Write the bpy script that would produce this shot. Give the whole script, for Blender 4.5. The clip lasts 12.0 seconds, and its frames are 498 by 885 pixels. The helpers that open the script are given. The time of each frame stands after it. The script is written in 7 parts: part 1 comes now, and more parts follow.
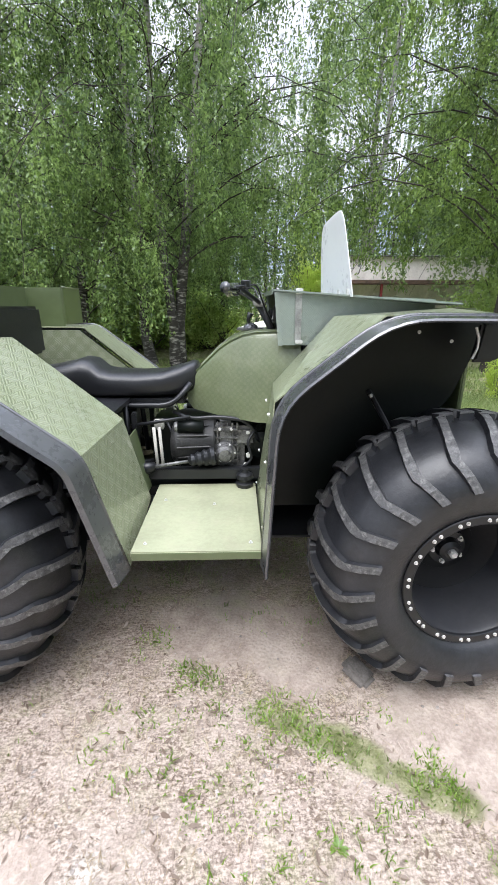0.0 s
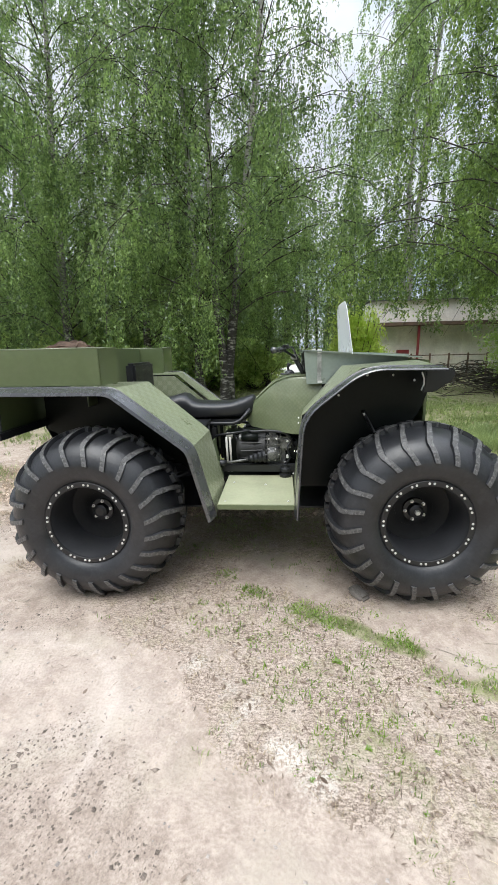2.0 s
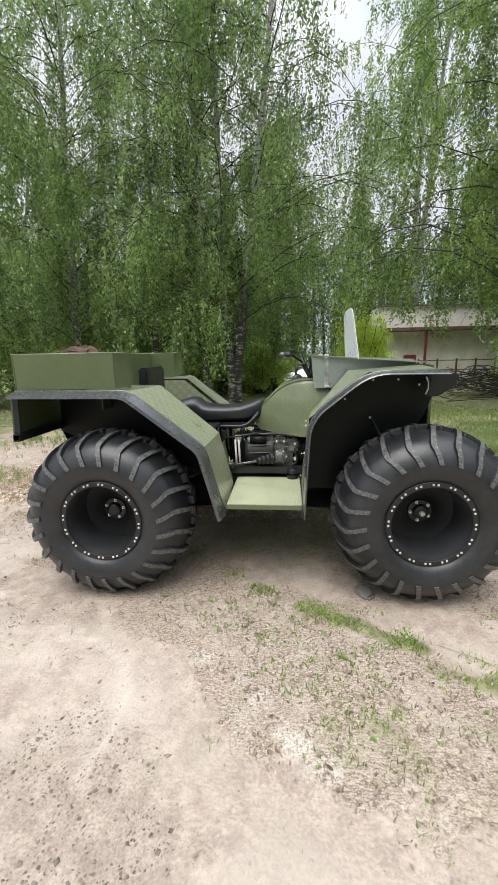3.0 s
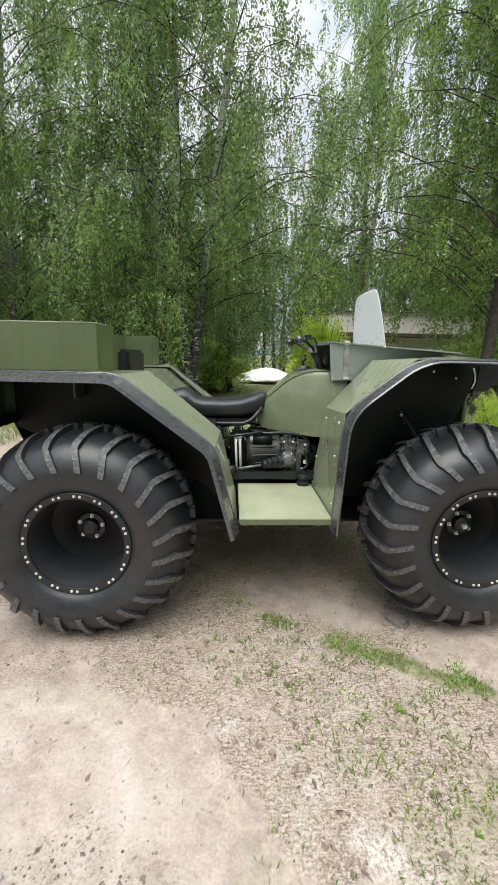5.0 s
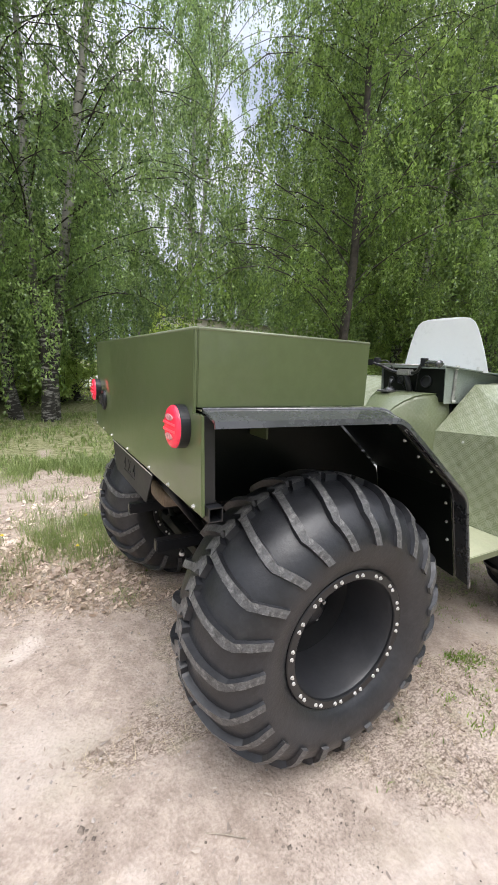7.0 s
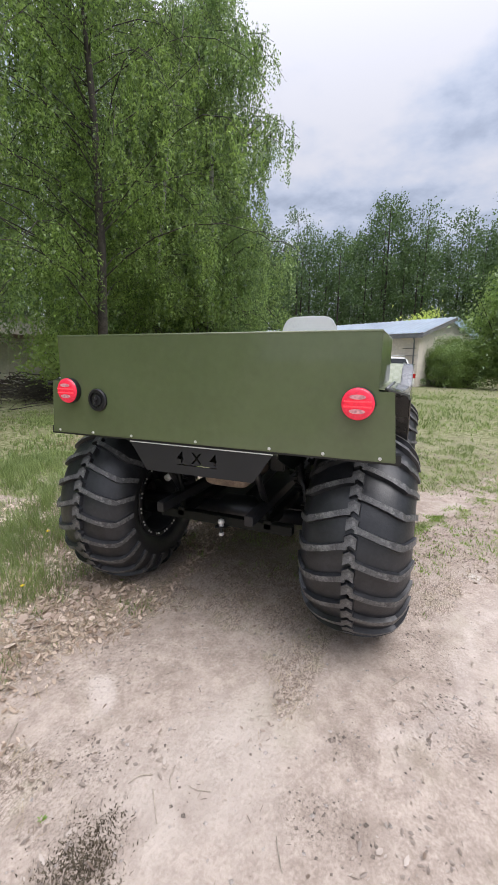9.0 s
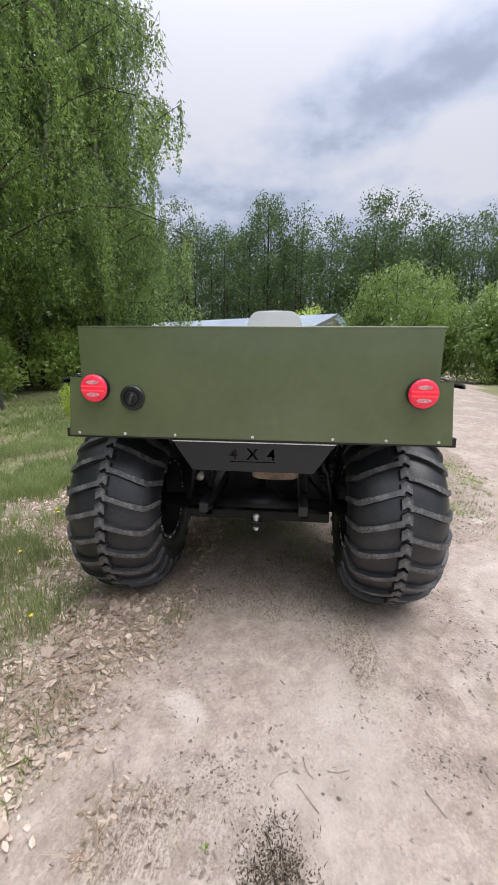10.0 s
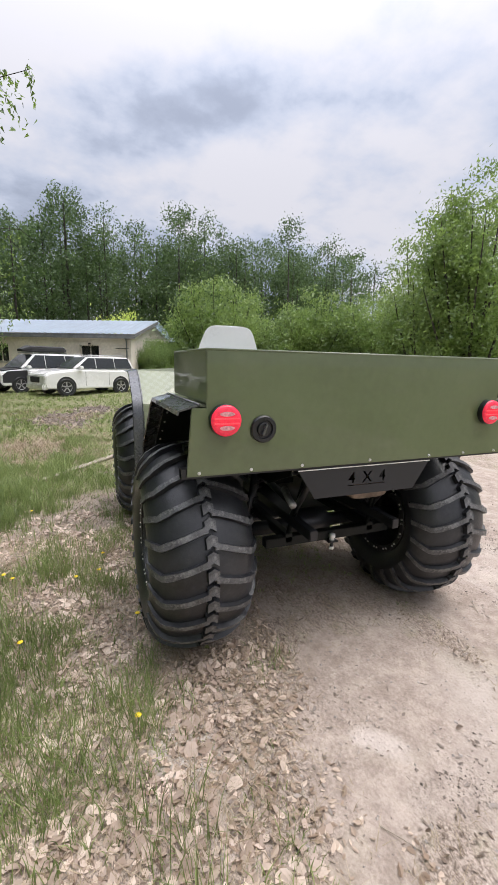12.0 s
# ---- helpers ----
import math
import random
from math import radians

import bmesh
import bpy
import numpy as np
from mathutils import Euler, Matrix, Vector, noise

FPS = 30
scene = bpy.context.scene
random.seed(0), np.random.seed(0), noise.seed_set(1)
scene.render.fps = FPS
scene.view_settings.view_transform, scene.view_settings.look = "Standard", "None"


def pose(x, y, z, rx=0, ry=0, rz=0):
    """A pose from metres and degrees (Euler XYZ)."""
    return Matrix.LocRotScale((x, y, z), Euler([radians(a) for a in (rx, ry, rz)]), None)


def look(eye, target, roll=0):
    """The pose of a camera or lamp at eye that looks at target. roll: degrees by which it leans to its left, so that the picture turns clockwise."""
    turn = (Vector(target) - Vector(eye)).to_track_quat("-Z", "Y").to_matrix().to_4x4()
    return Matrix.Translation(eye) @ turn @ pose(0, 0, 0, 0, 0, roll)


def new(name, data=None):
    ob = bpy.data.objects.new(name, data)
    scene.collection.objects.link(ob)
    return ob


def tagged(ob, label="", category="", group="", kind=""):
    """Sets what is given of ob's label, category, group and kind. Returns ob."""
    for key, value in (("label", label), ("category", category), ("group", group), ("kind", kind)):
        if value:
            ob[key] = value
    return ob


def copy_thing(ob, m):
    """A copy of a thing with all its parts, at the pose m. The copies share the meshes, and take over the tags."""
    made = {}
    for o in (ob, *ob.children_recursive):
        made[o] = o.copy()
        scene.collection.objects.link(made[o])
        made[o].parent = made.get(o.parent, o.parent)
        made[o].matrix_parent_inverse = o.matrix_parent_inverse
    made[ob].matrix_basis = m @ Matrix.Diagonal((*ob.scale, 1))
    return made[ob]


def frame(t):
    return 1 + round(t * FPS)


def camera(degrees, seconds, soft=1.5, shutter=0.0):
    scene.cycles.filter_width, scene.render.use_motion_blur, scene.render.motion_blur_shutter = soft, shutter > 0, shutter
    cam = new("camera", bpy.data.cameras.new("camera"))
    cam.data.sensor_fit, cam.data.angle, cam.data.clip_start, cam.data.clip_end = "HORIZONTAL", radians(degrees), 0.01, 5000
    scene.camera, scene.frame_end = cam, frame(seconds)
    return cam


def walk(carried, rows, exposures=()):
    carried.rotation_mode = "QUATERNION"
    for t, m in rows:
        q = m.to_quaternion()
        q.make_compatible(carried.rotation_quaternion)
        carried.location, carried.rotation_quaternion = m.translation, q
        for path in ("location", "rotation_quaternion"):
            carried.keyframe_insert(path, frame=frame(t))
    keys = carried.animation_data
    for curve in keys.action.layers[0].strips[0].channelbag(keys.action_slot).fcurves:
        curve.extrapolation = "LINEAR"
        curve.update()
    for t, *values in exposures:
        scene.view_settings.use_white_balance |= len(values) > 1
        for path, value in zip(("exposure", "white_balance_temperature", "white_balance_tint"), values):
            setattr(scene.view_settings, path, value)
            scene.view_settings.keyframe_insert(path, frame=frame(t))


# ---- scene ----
cam = camera(63.3, 12.0)
METRES, EYE, TILT, LEAN, TURN = 8.638, 1.61, 1.1, 0.0, -1.65
ROWS = [
    (0.0, 0.0, 0.0, 0.0, 0.02, -19.7, -0.06),
    (0.5, -0.0057, -0.0302, 0.0055, 4.01, -16.57, -0.04),
    (1.0, 0.0059, -0.0683, 0.0063, 6.14, -14.8, 0.47),
    (1.5, 0.0011, -0.1093, 0.0081, 5.84, -14.23, 1.09),
    (2.0, 0.0034, -0.1351, 0.0141, 5.89, -14.19, 1.33),
    (2.5, 0.0105, -0.1441, 0.014, 6.84, -13.98, 1.33),
    (3.0, 0.0027, -0.1458, 0.0144, 6.86, -13.5, 1.27),
    (5.0, -0.0546, -0.0883, -0.0009, -0.8, -13.33, -1.04),
    (5.5, -0.1086, -0.0496, -0.001, -3.11, -13.04, -1.96),
    (6.0, -0.1667, -0.0289, -0.0033, -8.96, -12.38, -2.69),
    (6.5, -0.2218, -0.0087, -0.001, -17.52, -11.93, -3.21),
    (7.0, -0.2776, 0.0208, 0.0017, -27.25, -11.77, -3.11),
    (7.5, -0.335, 0.0381, 0.0038, -37.56, -11.86, -2.75),
    (9.5, -0.4608, 0.1874, -0.0052, -74.73, -12.19, -1.38),
    (10.0, -0.472, 0.2384, -0.0056, -82.47, -12.48, -1.56),
    (10.5, -0.4776, 0.2838, -0.0025, -89.7, -12.47, -1.57),
    (11.0, -0.4609, 0.3293, -0.0057, -96.61, -12.13, -1.59),
    (11.5, -0.4471, 0.3786, -0.0054, -103.37, -11.5, -1.78),
    (12.0, -0.4391, 0.4259, -0.0004, -109.81, -10.75, -2.31),
]
walk(cam, [(t, pose(0, 0, EYE, TILT, LEAN, TURN) @ pose(METRES * x, METRES * y, METRES * z, 90 + pitch, roll, yaw)) for t, x, y, z, yaw, pitch, roll in ROWS],
     [(0.0, 0.90, 6150, 11), (0.5, 0.78, 6150, 11), (1.0, 0.67, 6200, 9.5), (2.0, 0.54, 6350, 6.5), (3.0, 0.48, 6600, 6.5), (5.0, 0.46, 6600, 5.5), (6.0, 0.48, 6600, 6.5), (7.0, 0.62, 6500, 11), (7.5, 0.57, 6400, 13.5), (9.5, 0.29, 6350, 13), (10.5, 0.28, 6400, 13), (12.0, 0.37, 6550, 13)])


# ---- node helpers ----
def nd(nt, kind, ins):
    n = nt.nodes.new(kind)
    for k, v in ins.items():
        if isinstance(v, bpy.types.NodeSocket):
            nt.links.new(v, n.inputs[k])
        else:
            n.inputs[k].default_value = v
    return n


def mth(nt, op, a, b=0.0, c=0.0):
    n = nd(nt, "ShaderNodeMath", {0: a, 1: b, 2: c})
    n.operation = op
    return n.outputs[0]


def noise_of(nt, vec, scale, detail=4.0, rough=0.55):
    return nd(nt, "ShaderNodeTexNoise", {"Vector": vec, "Scale": scale, "Detail": detail, "Roughness": rough}).outputs[0]


def ramp(nt, fac, lo, hi):
    n = nd(nt, "ShaderNodeMapRange", {0: fac, 1: lo, 2: hi, 3: 0.0, 4: 1.0})
    n.interpolation_type = "SMOOTHSTEP"
    return n.outputs[0]


def mix(nt, fac, a, b):
    n = nt.nodes.new("ShaderNodeMix")
    n.data_type = "RGBA"
    for k, v in ((0, fac), (6, a), (7, b)):
        if isinstance(v, bpy.types.NodeSocket):
            nt.links.new(v, n.inputs[k])
        else:
            n.inputs[k].default_value = v if k == 0 else (*v[:3], 1)
    return n.outputs[2]


# ---- sky and light: an overcast day ----
SUN_EL, SUN_AZ = 66, 198
world = bpy.data.worlds.new("sky")
scene.world = world
world.use_nodes = True
wt = world.node_tree
wt.nodes.clear()
sky = wt.nodes.new("ShaderNodeTexSky")
sky.sky_type, sky.sun_disc = "NISHITA", False
sky.sun_elevation, sky.sun_rotation = radians(SUN_EL), radians(SUN_AZ)
sky_blue = nd(wt, "ShaderNodeVectorMath", {0: sky.outputs[0], 3: 0.10})
sky_blue.operation = "SCALE"
wco = wt.nodes.new("ShaderNodeTexCoord").outputs["Generated"]
wsep = nd(wt, "ShaderNodeSeparateXYZ", {0: wco})
# a flat cloud deck seen from below
up = mth(wt, "MAXIMUM", mth(wt, "ADD", wsep.outputs[2], 0.22), 0.05)
deck = nd(wt, "ShaderNodeCombineXYZ", {0: mth(wt, "DIVIDE", wsep.outputs[1], up), 1: mth(wt, "DIVIDE", wsep.outputs[0], up), 2: 7.7}).outputs[0]
c_big = noise_of(wt, deck, 0.75, 6.0, 0.55)
c_fine = noise_of(wt, deck, 2.6, 8.0, 0.6)
c_sum = mth(wt, "ADD", mth(wt, "MULTIPLY", c_big, 0.68), mth(wt, "MULTIPLY", c_fine, 0.32))


def bank(a0, b0, turn, long, wide, deep):
    """A thicker cloud in the deck: how much it takes from the brightness there."""
    d = nd(wt, "ShaderNodeSeparateXYZ", {0: deck})
    a, b = mth(wt, "SUBTRACT", d.outputs[0], a0), mth(wt, "SUBTRACT", d.outputs[1], b0)
    ca, sa = math.cos(radians(turn)), math.sin(radians(turn))
    p = mth(wt, "ADD", mth(wt, "MULTIPLY", a, ca / long), mth(wt, "MULTIPLY", b, sa / long))
    q = mth(wt, "SUBTRACT", mth(wt, "MULTIPLY", a, sa / wide), mth(wt, "MULTIPLY", b, ca / wide))
    r2 = mth(wt, "ADD", mth(wt, "MULTIPLY", p, p), mth(wt, "MULTIPLY", q, q))
    return mth(wt, "MULTIPLY", mth(wt, "POWER", 2.718, mth(wt, "MULTIPLY", r2, -1.0)), deep)


c_sum = mth(wt, "SUBTRACT", mth(wt, "SUBTRACT", c_sum, bank(-0.36, 1.22, 48, 0.38, 0.17, 0.13)), bank(0.02, 1.45, 60, 0.35, 0.16, 0.065))
cloud = mix(wt, ramp(wt, c_sum, 0.39, 0.475), (0.47, 0.53, 0.66), (0.66, 0.74, 0.90))
cloud = mix(wt, ramp(wt, c_sum, 0.43, 0.54), cloud, (0.91, 0.92, 0.985))
sky_mix = mix(wt, 0.88, sky_blue.outputs[0], cloud)
# an overcast sky is brightest overhead
lift = mth(wt, "ADD", mth(wt, "MULTIPLY", mth(wt, "POWER", mth(wt, "MAXIMUM", wsep.outputs[2], 0.0), 4.0), 2.5), 0.67)
bg = nd(wt, "ShaderNodeBackground", {0: sky_mix, 1: lift})
nd(wt, "ShaderNodeOutputWorld", {0: bg.outputs[0]})
sun = new("sun", bpy.data.lights.new("sun", "SUN"))
sun.data.energy, sun.data.angle, sun.data.color = 1.6, radians(40), (1.0, 0.96, 0.9)
sun.matrix_world = look((0, 0, 30), (30 * math.cos(radians(SUN_EL)) * math.cos(radians(72)), 30 * math.cos(radians(SUN_EL)) * math.sin(radians(72)), 30 - 30 * math.sin(radians(SUN_EL))))


# ---- materials ----
def material(name, base, rough=0.5, metal=0.0, var=0.12, scale=6.0, bump=0.0, bump_scale=60.0, dirt=0.0, dirt_col=(0.30, 0.26, 0.21), spec=0.5, coat=0.0):
    """A plain surface with two scales of colour change, fine relief and a little dust."""
    m = bpy.data.materials.new(name)
    m.use_nodes = True
    nt = m.node_tree
    b = nt.nodes["Principled BSDF"]
    co = nt.nodes.new("ShaderNodeTexCoord").outputs["Object"]
    n1 = noise_of(nt, co, scale, 3.0)
    n2 = noise_of(nt, co, scale * 9, 4.0, 0.65)
    f = mth(nt, "ADD", mth(nt, "MULTIPLY", n1, 0.6), mth(nt, "MULTIPLY", n2, 0.4))
    lo = [max(0.0, c * (1 - 2 * var)) for c in base]
    hi = [min(1.0, c * (1 + 2 * var)) for c in base]
    col = mix(nt, ramp(nt, f, 0.3, 0.7), lo, hi)
    if dirt:
        d = mth(nt, "MULTIPLY", ramp(nt, noise_of(nt, co, scale * 2.3, 6.0, 0.7), 0.48, 0.72), dirt)
        col = mix(nt, d, col, dirt_col)
    nt.links.new(col, b.inputs["Base Color"])
    r = nd(nt, "ShaderNodeMapRange", {0: f, 1: 0.25, 2: 0.75, 3: max(0.02, rough - 0.08), 4: min(1.0, rough + 0.1)})
    nt.links.new(r.outputs[0], b.inputs["Roughness"])
    b.inputs["Metallic"].default_value = metal
    b.inputs["Specular IOR Level"].default_value = spec
    b.inputs["Coat Weight"].default_value = coat
    if bump:
        bp = nd(nt, "ShaderNodeBump", {"Strength": bump, "Distance": 0.01, "Height": noise_of(nt, co, bump_scale, 4.0, 0.6)})
        nt.links.new(bp.outputs[0], b.inputs["Normal"])
    return m


def plate_material(name, base, rough, metal=0.0, cell=0.030, relief=0.55, var=0.06, sheen=0.0):
    """Painted chequer plate: squares of raised bars in alternating directions, laid out by the panel's own plane."""
    m = material(name, base, rough, metal, var, 5.0, 0, 0, 0.12, (0.42, 0.40, 0.30), coat=0.5)
    nt = m.node_tree
    b = nt.nodes["Principled BSDF"]
    uv = nt.nodes.new("ShaderNodeTexCoord").outputs["UV"]
    s = nd(nt, "ShaderNodeSeparateXYZ", {0: uv})
    k = 1.0 / cell
    a = mth(nt, "ADD", mth(nt, "MULTIPLY", s.outputs[0], k), 500.0)
    c = mth(nt, "ADD", mth(nt, "MULTIPLY", s.outputs[1], k), 500.0)
    par = mth(nt, "MODULO", mth(nt, "ADD", mth(nt, "FLOOR", a), mth(nt, "FLOOR", c)), 2.0)
    fa = mth(nt, "SUBTRACT", mth(nt, "FRACT", a), 0.5)
    fc = mth(nt, "SUBTRACT", mth(nt, "FRACT", c), 0.5)
    sign = mth(nt, "SUBTRACT", mth(nt, "MULTIPLY", par, 2.0), 1.0)
    across = mth(nt, "MULTIPLY", mth(nt, "ADD", fa, mth(nt, "MULTIPLY", fc, sign)), 2.5)
    tri = mth(nt, "MULTIPLY", mth(nt, "ABSOLUTE", mth(nt, "SUBTRACT", mth(nt, "FRACT", mth(nt, "ADD", across, 50.0)), 0.5)), 2.0)
    inside = mth(nt, "SUBTRACT", 1.0, ramp(nt, mth(nt, "MAXIMUM", mth(nt, "ABSOLUTE", fa), mth(nt, "ABSOLUTE", fc)), 0.44, 0.50))
    h = mth(nt, "MULTIPLY", ramp(nt, tri, 0.35, 0.65), inside)
    bp = nd(nt, "ShaderNodeBump", {"Strength": relief, "Distance": 0.003, "Height": h})
    nt.links.new(bp.outputs[0], b.inputs["Normal"])
    if sheen:
        old = b.inputs["Base Color"].links[0].from_socket
        # bars and every other square are paled: their differing reflection put into the colour
        pale = mth(nt, "ADD", mth(nt, "MULTIPLY", h, 0.5), mth(nt, "MULTIPLY", mth(nt, "MULTIPLY", par, inside), 0.42))
        nt.links.new(mix(nt, mth(nt, "MULTIPLY", pale, sheen), old, (0.52, 0.52, 0.42)), b.inputs["Base Color"])
    return m


OLIVE = (0.104, 0.134, 0.060)
# paler than OLIVE: the sky sheen on the sloping plates is in the colour
OLIVE_PLATE = (0.195, 0.226, 0.128)
M_paint = material("olive_paint", OLIVE, 0.36, 0, 0.05, 2.5, 0.04, 160.0, 0.05, coat=0.6)
M_plate = plate_material("olive_chequer_plate", OLIVE_PLATE, 0.30, cell=0.047, relief=0.5, sheen=0.36)
M_tank = plate_material("olive_tank_plate", (0.128, 0.155, 0.076), 0.34, cell=0.018, relief=0.35, sheen=0.08)
M_dullwhite = material("yellowed_plastic", (0.48, 0.47, 0.43), 0.5, 0, 0.1, 20.0, 0, 0, 0.3)
M_oily = material("oily_cast_alloy", (0.17, 0.17, 0.168), 0.42, 0.6, 0.35, 16.0, 0.3, 90.0, 0.85, (0.03, 0.028, 0.025))
M_darkcast = material("dark_cast_iron", (0.026, 0.026, 0.026), 0.5, 0.1, 0.25, 14.0, 0.3, 90.0, 0.6, (0.02, 0.019, 0.018))
M_console = plate_material("grey_green_chequer_plate", (0.25, 0.295, 0.262), 0.30, 0.2, relief=0.3, sheen=0.05)
# the olive paint again, with dust and a tan reflection mixed into the base
M_step = material("footboard_olive_lit", (0.325, 0.338, 0.222), 0.45, 0, 0.08, 5.0, 0.08, 90.0, 0.30, (0.40, 0.36, 0.27))
M_rubber = material("tyre_rubber", (0.0185, 0.0197, 0.0232), 0.38, 0, 0.18, 6.0, 0.14, 70.0, 0.24, (0.066, 0.065, 0.066), 0.6)
M_lug = material("worn_tread_rubber", (0.078, 0.078, 0.079), 0.42, 0, 0.32, 14.0, 0.5, 45.0, 0.6, (0.31, 0.305, 0.295))
M_trim = material("rubber_trim", (0.052, 0.054, 0.059), 0.26, 0, 0.12, 5.0, 0.02, 120.0, 0.06, (0.12, 0.12, 0.12), 0.8, 0.7)
M_black = material("black_paint", (0.014, 0.0148, 0.017), 0.34, 0, 0.12, 6.0, 0.05, 80.0, 0.05, (0.06, 0.056, 0.052), 0.5)
M_rim = material("satin_black_rim", (0.030, 0.031, 0.035), 0.40, 0, 0.12, 6.0, 0.03, 80.0, 0.10, (0.08, 0.075, 0.07), 0.7)
# darker than M_rim: the shade deep inside the wheel is in this colour
M_disc_shaded = material("shaded_black_disc", (0.012, 0.0122, 0.0135), 0.5, 0, 0.15, 6.0, 0.04, 80.0, 0.12, (0.05, 0.047, 0.044), 0.35)
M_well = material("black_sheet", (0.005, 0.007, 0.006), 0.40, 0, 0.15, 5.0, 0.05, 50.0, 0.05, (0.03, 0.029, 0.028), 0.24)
M_vinyl = material("black_vinyl", (0.014, 0.0145, 0.017), 0.36, 0, 0.08, 8.0, 0.12, 240.0, 0.05, (0.08, 0.08, 0.08))
M_zinc = material("zinc_steel", (0.74, 0.74, 0.72), 0.35, 0.35, 0.10, 20.0)
M_alloy = material("cast_alloy", (0.42, 0.42, 0.41), 0.48, 0.75, 0.18, 14.0, 0.25, 90.0, 0.35, (0.09, 0.08, 0.07))
M_greyplate = material("dark_grey_plate", (0.017, 0.0175, 0.0195), 0.55, 0, 0.08, 4.0, 0.04, 60.0)
M_screen = material("film_covered_plastic", (0.95, 0.96, 0.97), 0.28, 0, 0.02, 3.0, 0.02, 30.0)
# the film lets light through from behind
_nt = M_screen.node_tree
_tr = nd(_nt, "ShaderNodeBsdfTranslucent", {0: (0.97, 0.98, 0.99, 1)})
_mx = nd(_nt, "ShaderNodeMixShader", {0: 0.3, 1: _nt.nodes["Principled BSDF"].outputs[0], 2: _tr.outputs[0]})
_nt.links.new(_mx.outputs[0], _nt.nodes["Material Output"].inputs[0])
M_lens = material("red_lens", (0.75, 0.03, 0.07), 0.18, 0, 0.10, 60.0)
M_lens_clear = material("clear_lens", (0.80, 0.34, 0.37), 0.16, 0, 0.2, 90.0)
_lb = M_lens.node_tree.nodes["Principled BSDF"]
_lb.inputs["Emission Color"].default_value = (1.0, 0.05, 0.09, 1)
_lb.inputs["Emission Strength"].default_value = 0.22
M_led = bpy.data.materials.new("lit_red_diode")
M_led.use_nodes = True
_b = M_led.node_tree.nodes["Principled BSDF"]
_b.inputs["Base Color"].default_value = (0.8, 0.05, 0.08, 1)
_b.inputs["Emission Color"].default_value = (1.0, 0.06, 0.08, 1)
_b.inputs["Emission Strength"].default_value = 0.6


# ---- mesh helpers ----
def part(name, bm, mat, parent=None, label="", smooth=False, kind=""):
    """Links a bmesh as one mesh object under a thing or a part. Faces get coordinates in their own plane, in metres."""
    bm.normal_update()
    uv = bm.loops.layers.uv.verify()
    for f in bm.faces:
        n = f.normal
        u = Vector((0, 0, 1)).cross(n)
        u = Vector((1, 0, 0)) if u.length < 0.05 else u.normalized()
        v = n.cross(u)
        for lp in f.loops:
            lp[uv].uv = (lp.vert.co.dot(u), lp.vert.co.dot(v))
        f.smooth = smooth
    me = bpy.data.meshes.new(name)
    bm.to_mesh(me)
    bm.free()
    for m in mat if isinstance(mat, (list, tuple)) else [mat]:
        me.materials.append(m)
    ob = new(name, me)
    if parent is not None:
        ob.parent = parent
    return tagged(ob, label=label, kind=kind)


def thing(name, m, label, category, group=""):
    e = new(name)
    e.empty_display_size = 0.2
    e.matrix_basis = m
    return tagged(e, label, category, group)


def bevel(bm, w, seg=2):
    if w:
        bmesh.ops.bevel(bm, geom=list(bm.edges), offset=w, segments=seg, affect="EDGES", clamp_overlap=True)
    return bm


def box(lo, hi, w=0.0, bm=None, m=None):
    b = bmesh.new()
    c = [(a + d) / 2 for a, d in zip(lo, hi)]
    s = [abs(d - a) for a, d in zip(lo, hi)]
    bmesh.ops.create_cube(b, size=1, matrix=Matrix.Translation(c) @ Matrix.Diagonal((*s, 1)))
    bevel(b, w)
    if m is not None:
        b.transform(m)
    return b if bm is None else join(bm, b)


def join(bm, b):
    me = bpy.data.meshes.new("tmp")
    b.to_mesh(me)
    b.free()
    bm.from_mesh(me)
    bpy.data.meshes.remove(me)
    return bm


def prism(outline, direction, w=0.0, bm=None):
    """A flat outline (3D points) given depth along direction."""
    b = bmesh.new()
    vs = [b.verts.new(p) for p in outline]
    f = b.faces.new(vs)
    r = bmesh.ops.extrude_face_region(b, geom=[f])
    bmesh.ops.translate(b, vec=direction, verts=[v for v in r["geom"] if isinstance(v, bmesh.types.BMVert)])
    bmesh.ops.recalc_face_normals(b, faces=b.faces)
    bevel(b, w)
    return b if bm is None else join(bm, b)


def tube(pts, r, n=8, bm=None, caps=True):
    """A round bar along points; r is one radius or one for each point."""
    pts = [Vector(p) for p in pts]
    rs = r if isinstance(r, (list, tuple)) else [r] * len(pts)
    b = bmesh.new()
    rings = []
    ref = None
    for i, p in enumerate(pts):
        d = (pts[min(i + 1, len(pts) - 1)] - pts[max(i - 1, 0)]).normalized()
        ref = d.orthogonal().normalized() if ref is None else (ref - d * ref.dot(d)).normalized()
        s = d.cross(ref)
        rings.append([b.verts.new(p + rs[i] * (math.cos(a) * ref + math.sin(a) * s)) for a in (2 * math.pi * k / n for k in range(n))])
    for q, w in zip(rings, rings[1:]):
        for k in range(n):
            b.faces.new((q[k], q[(k + 1) % n], w[(k + 1) % n], w[k]))
    if caps:
        b.faces.new(rings[0][::-1])
        b.faces.new(rings[-1])
    return b if bm is None else join(bm, b)


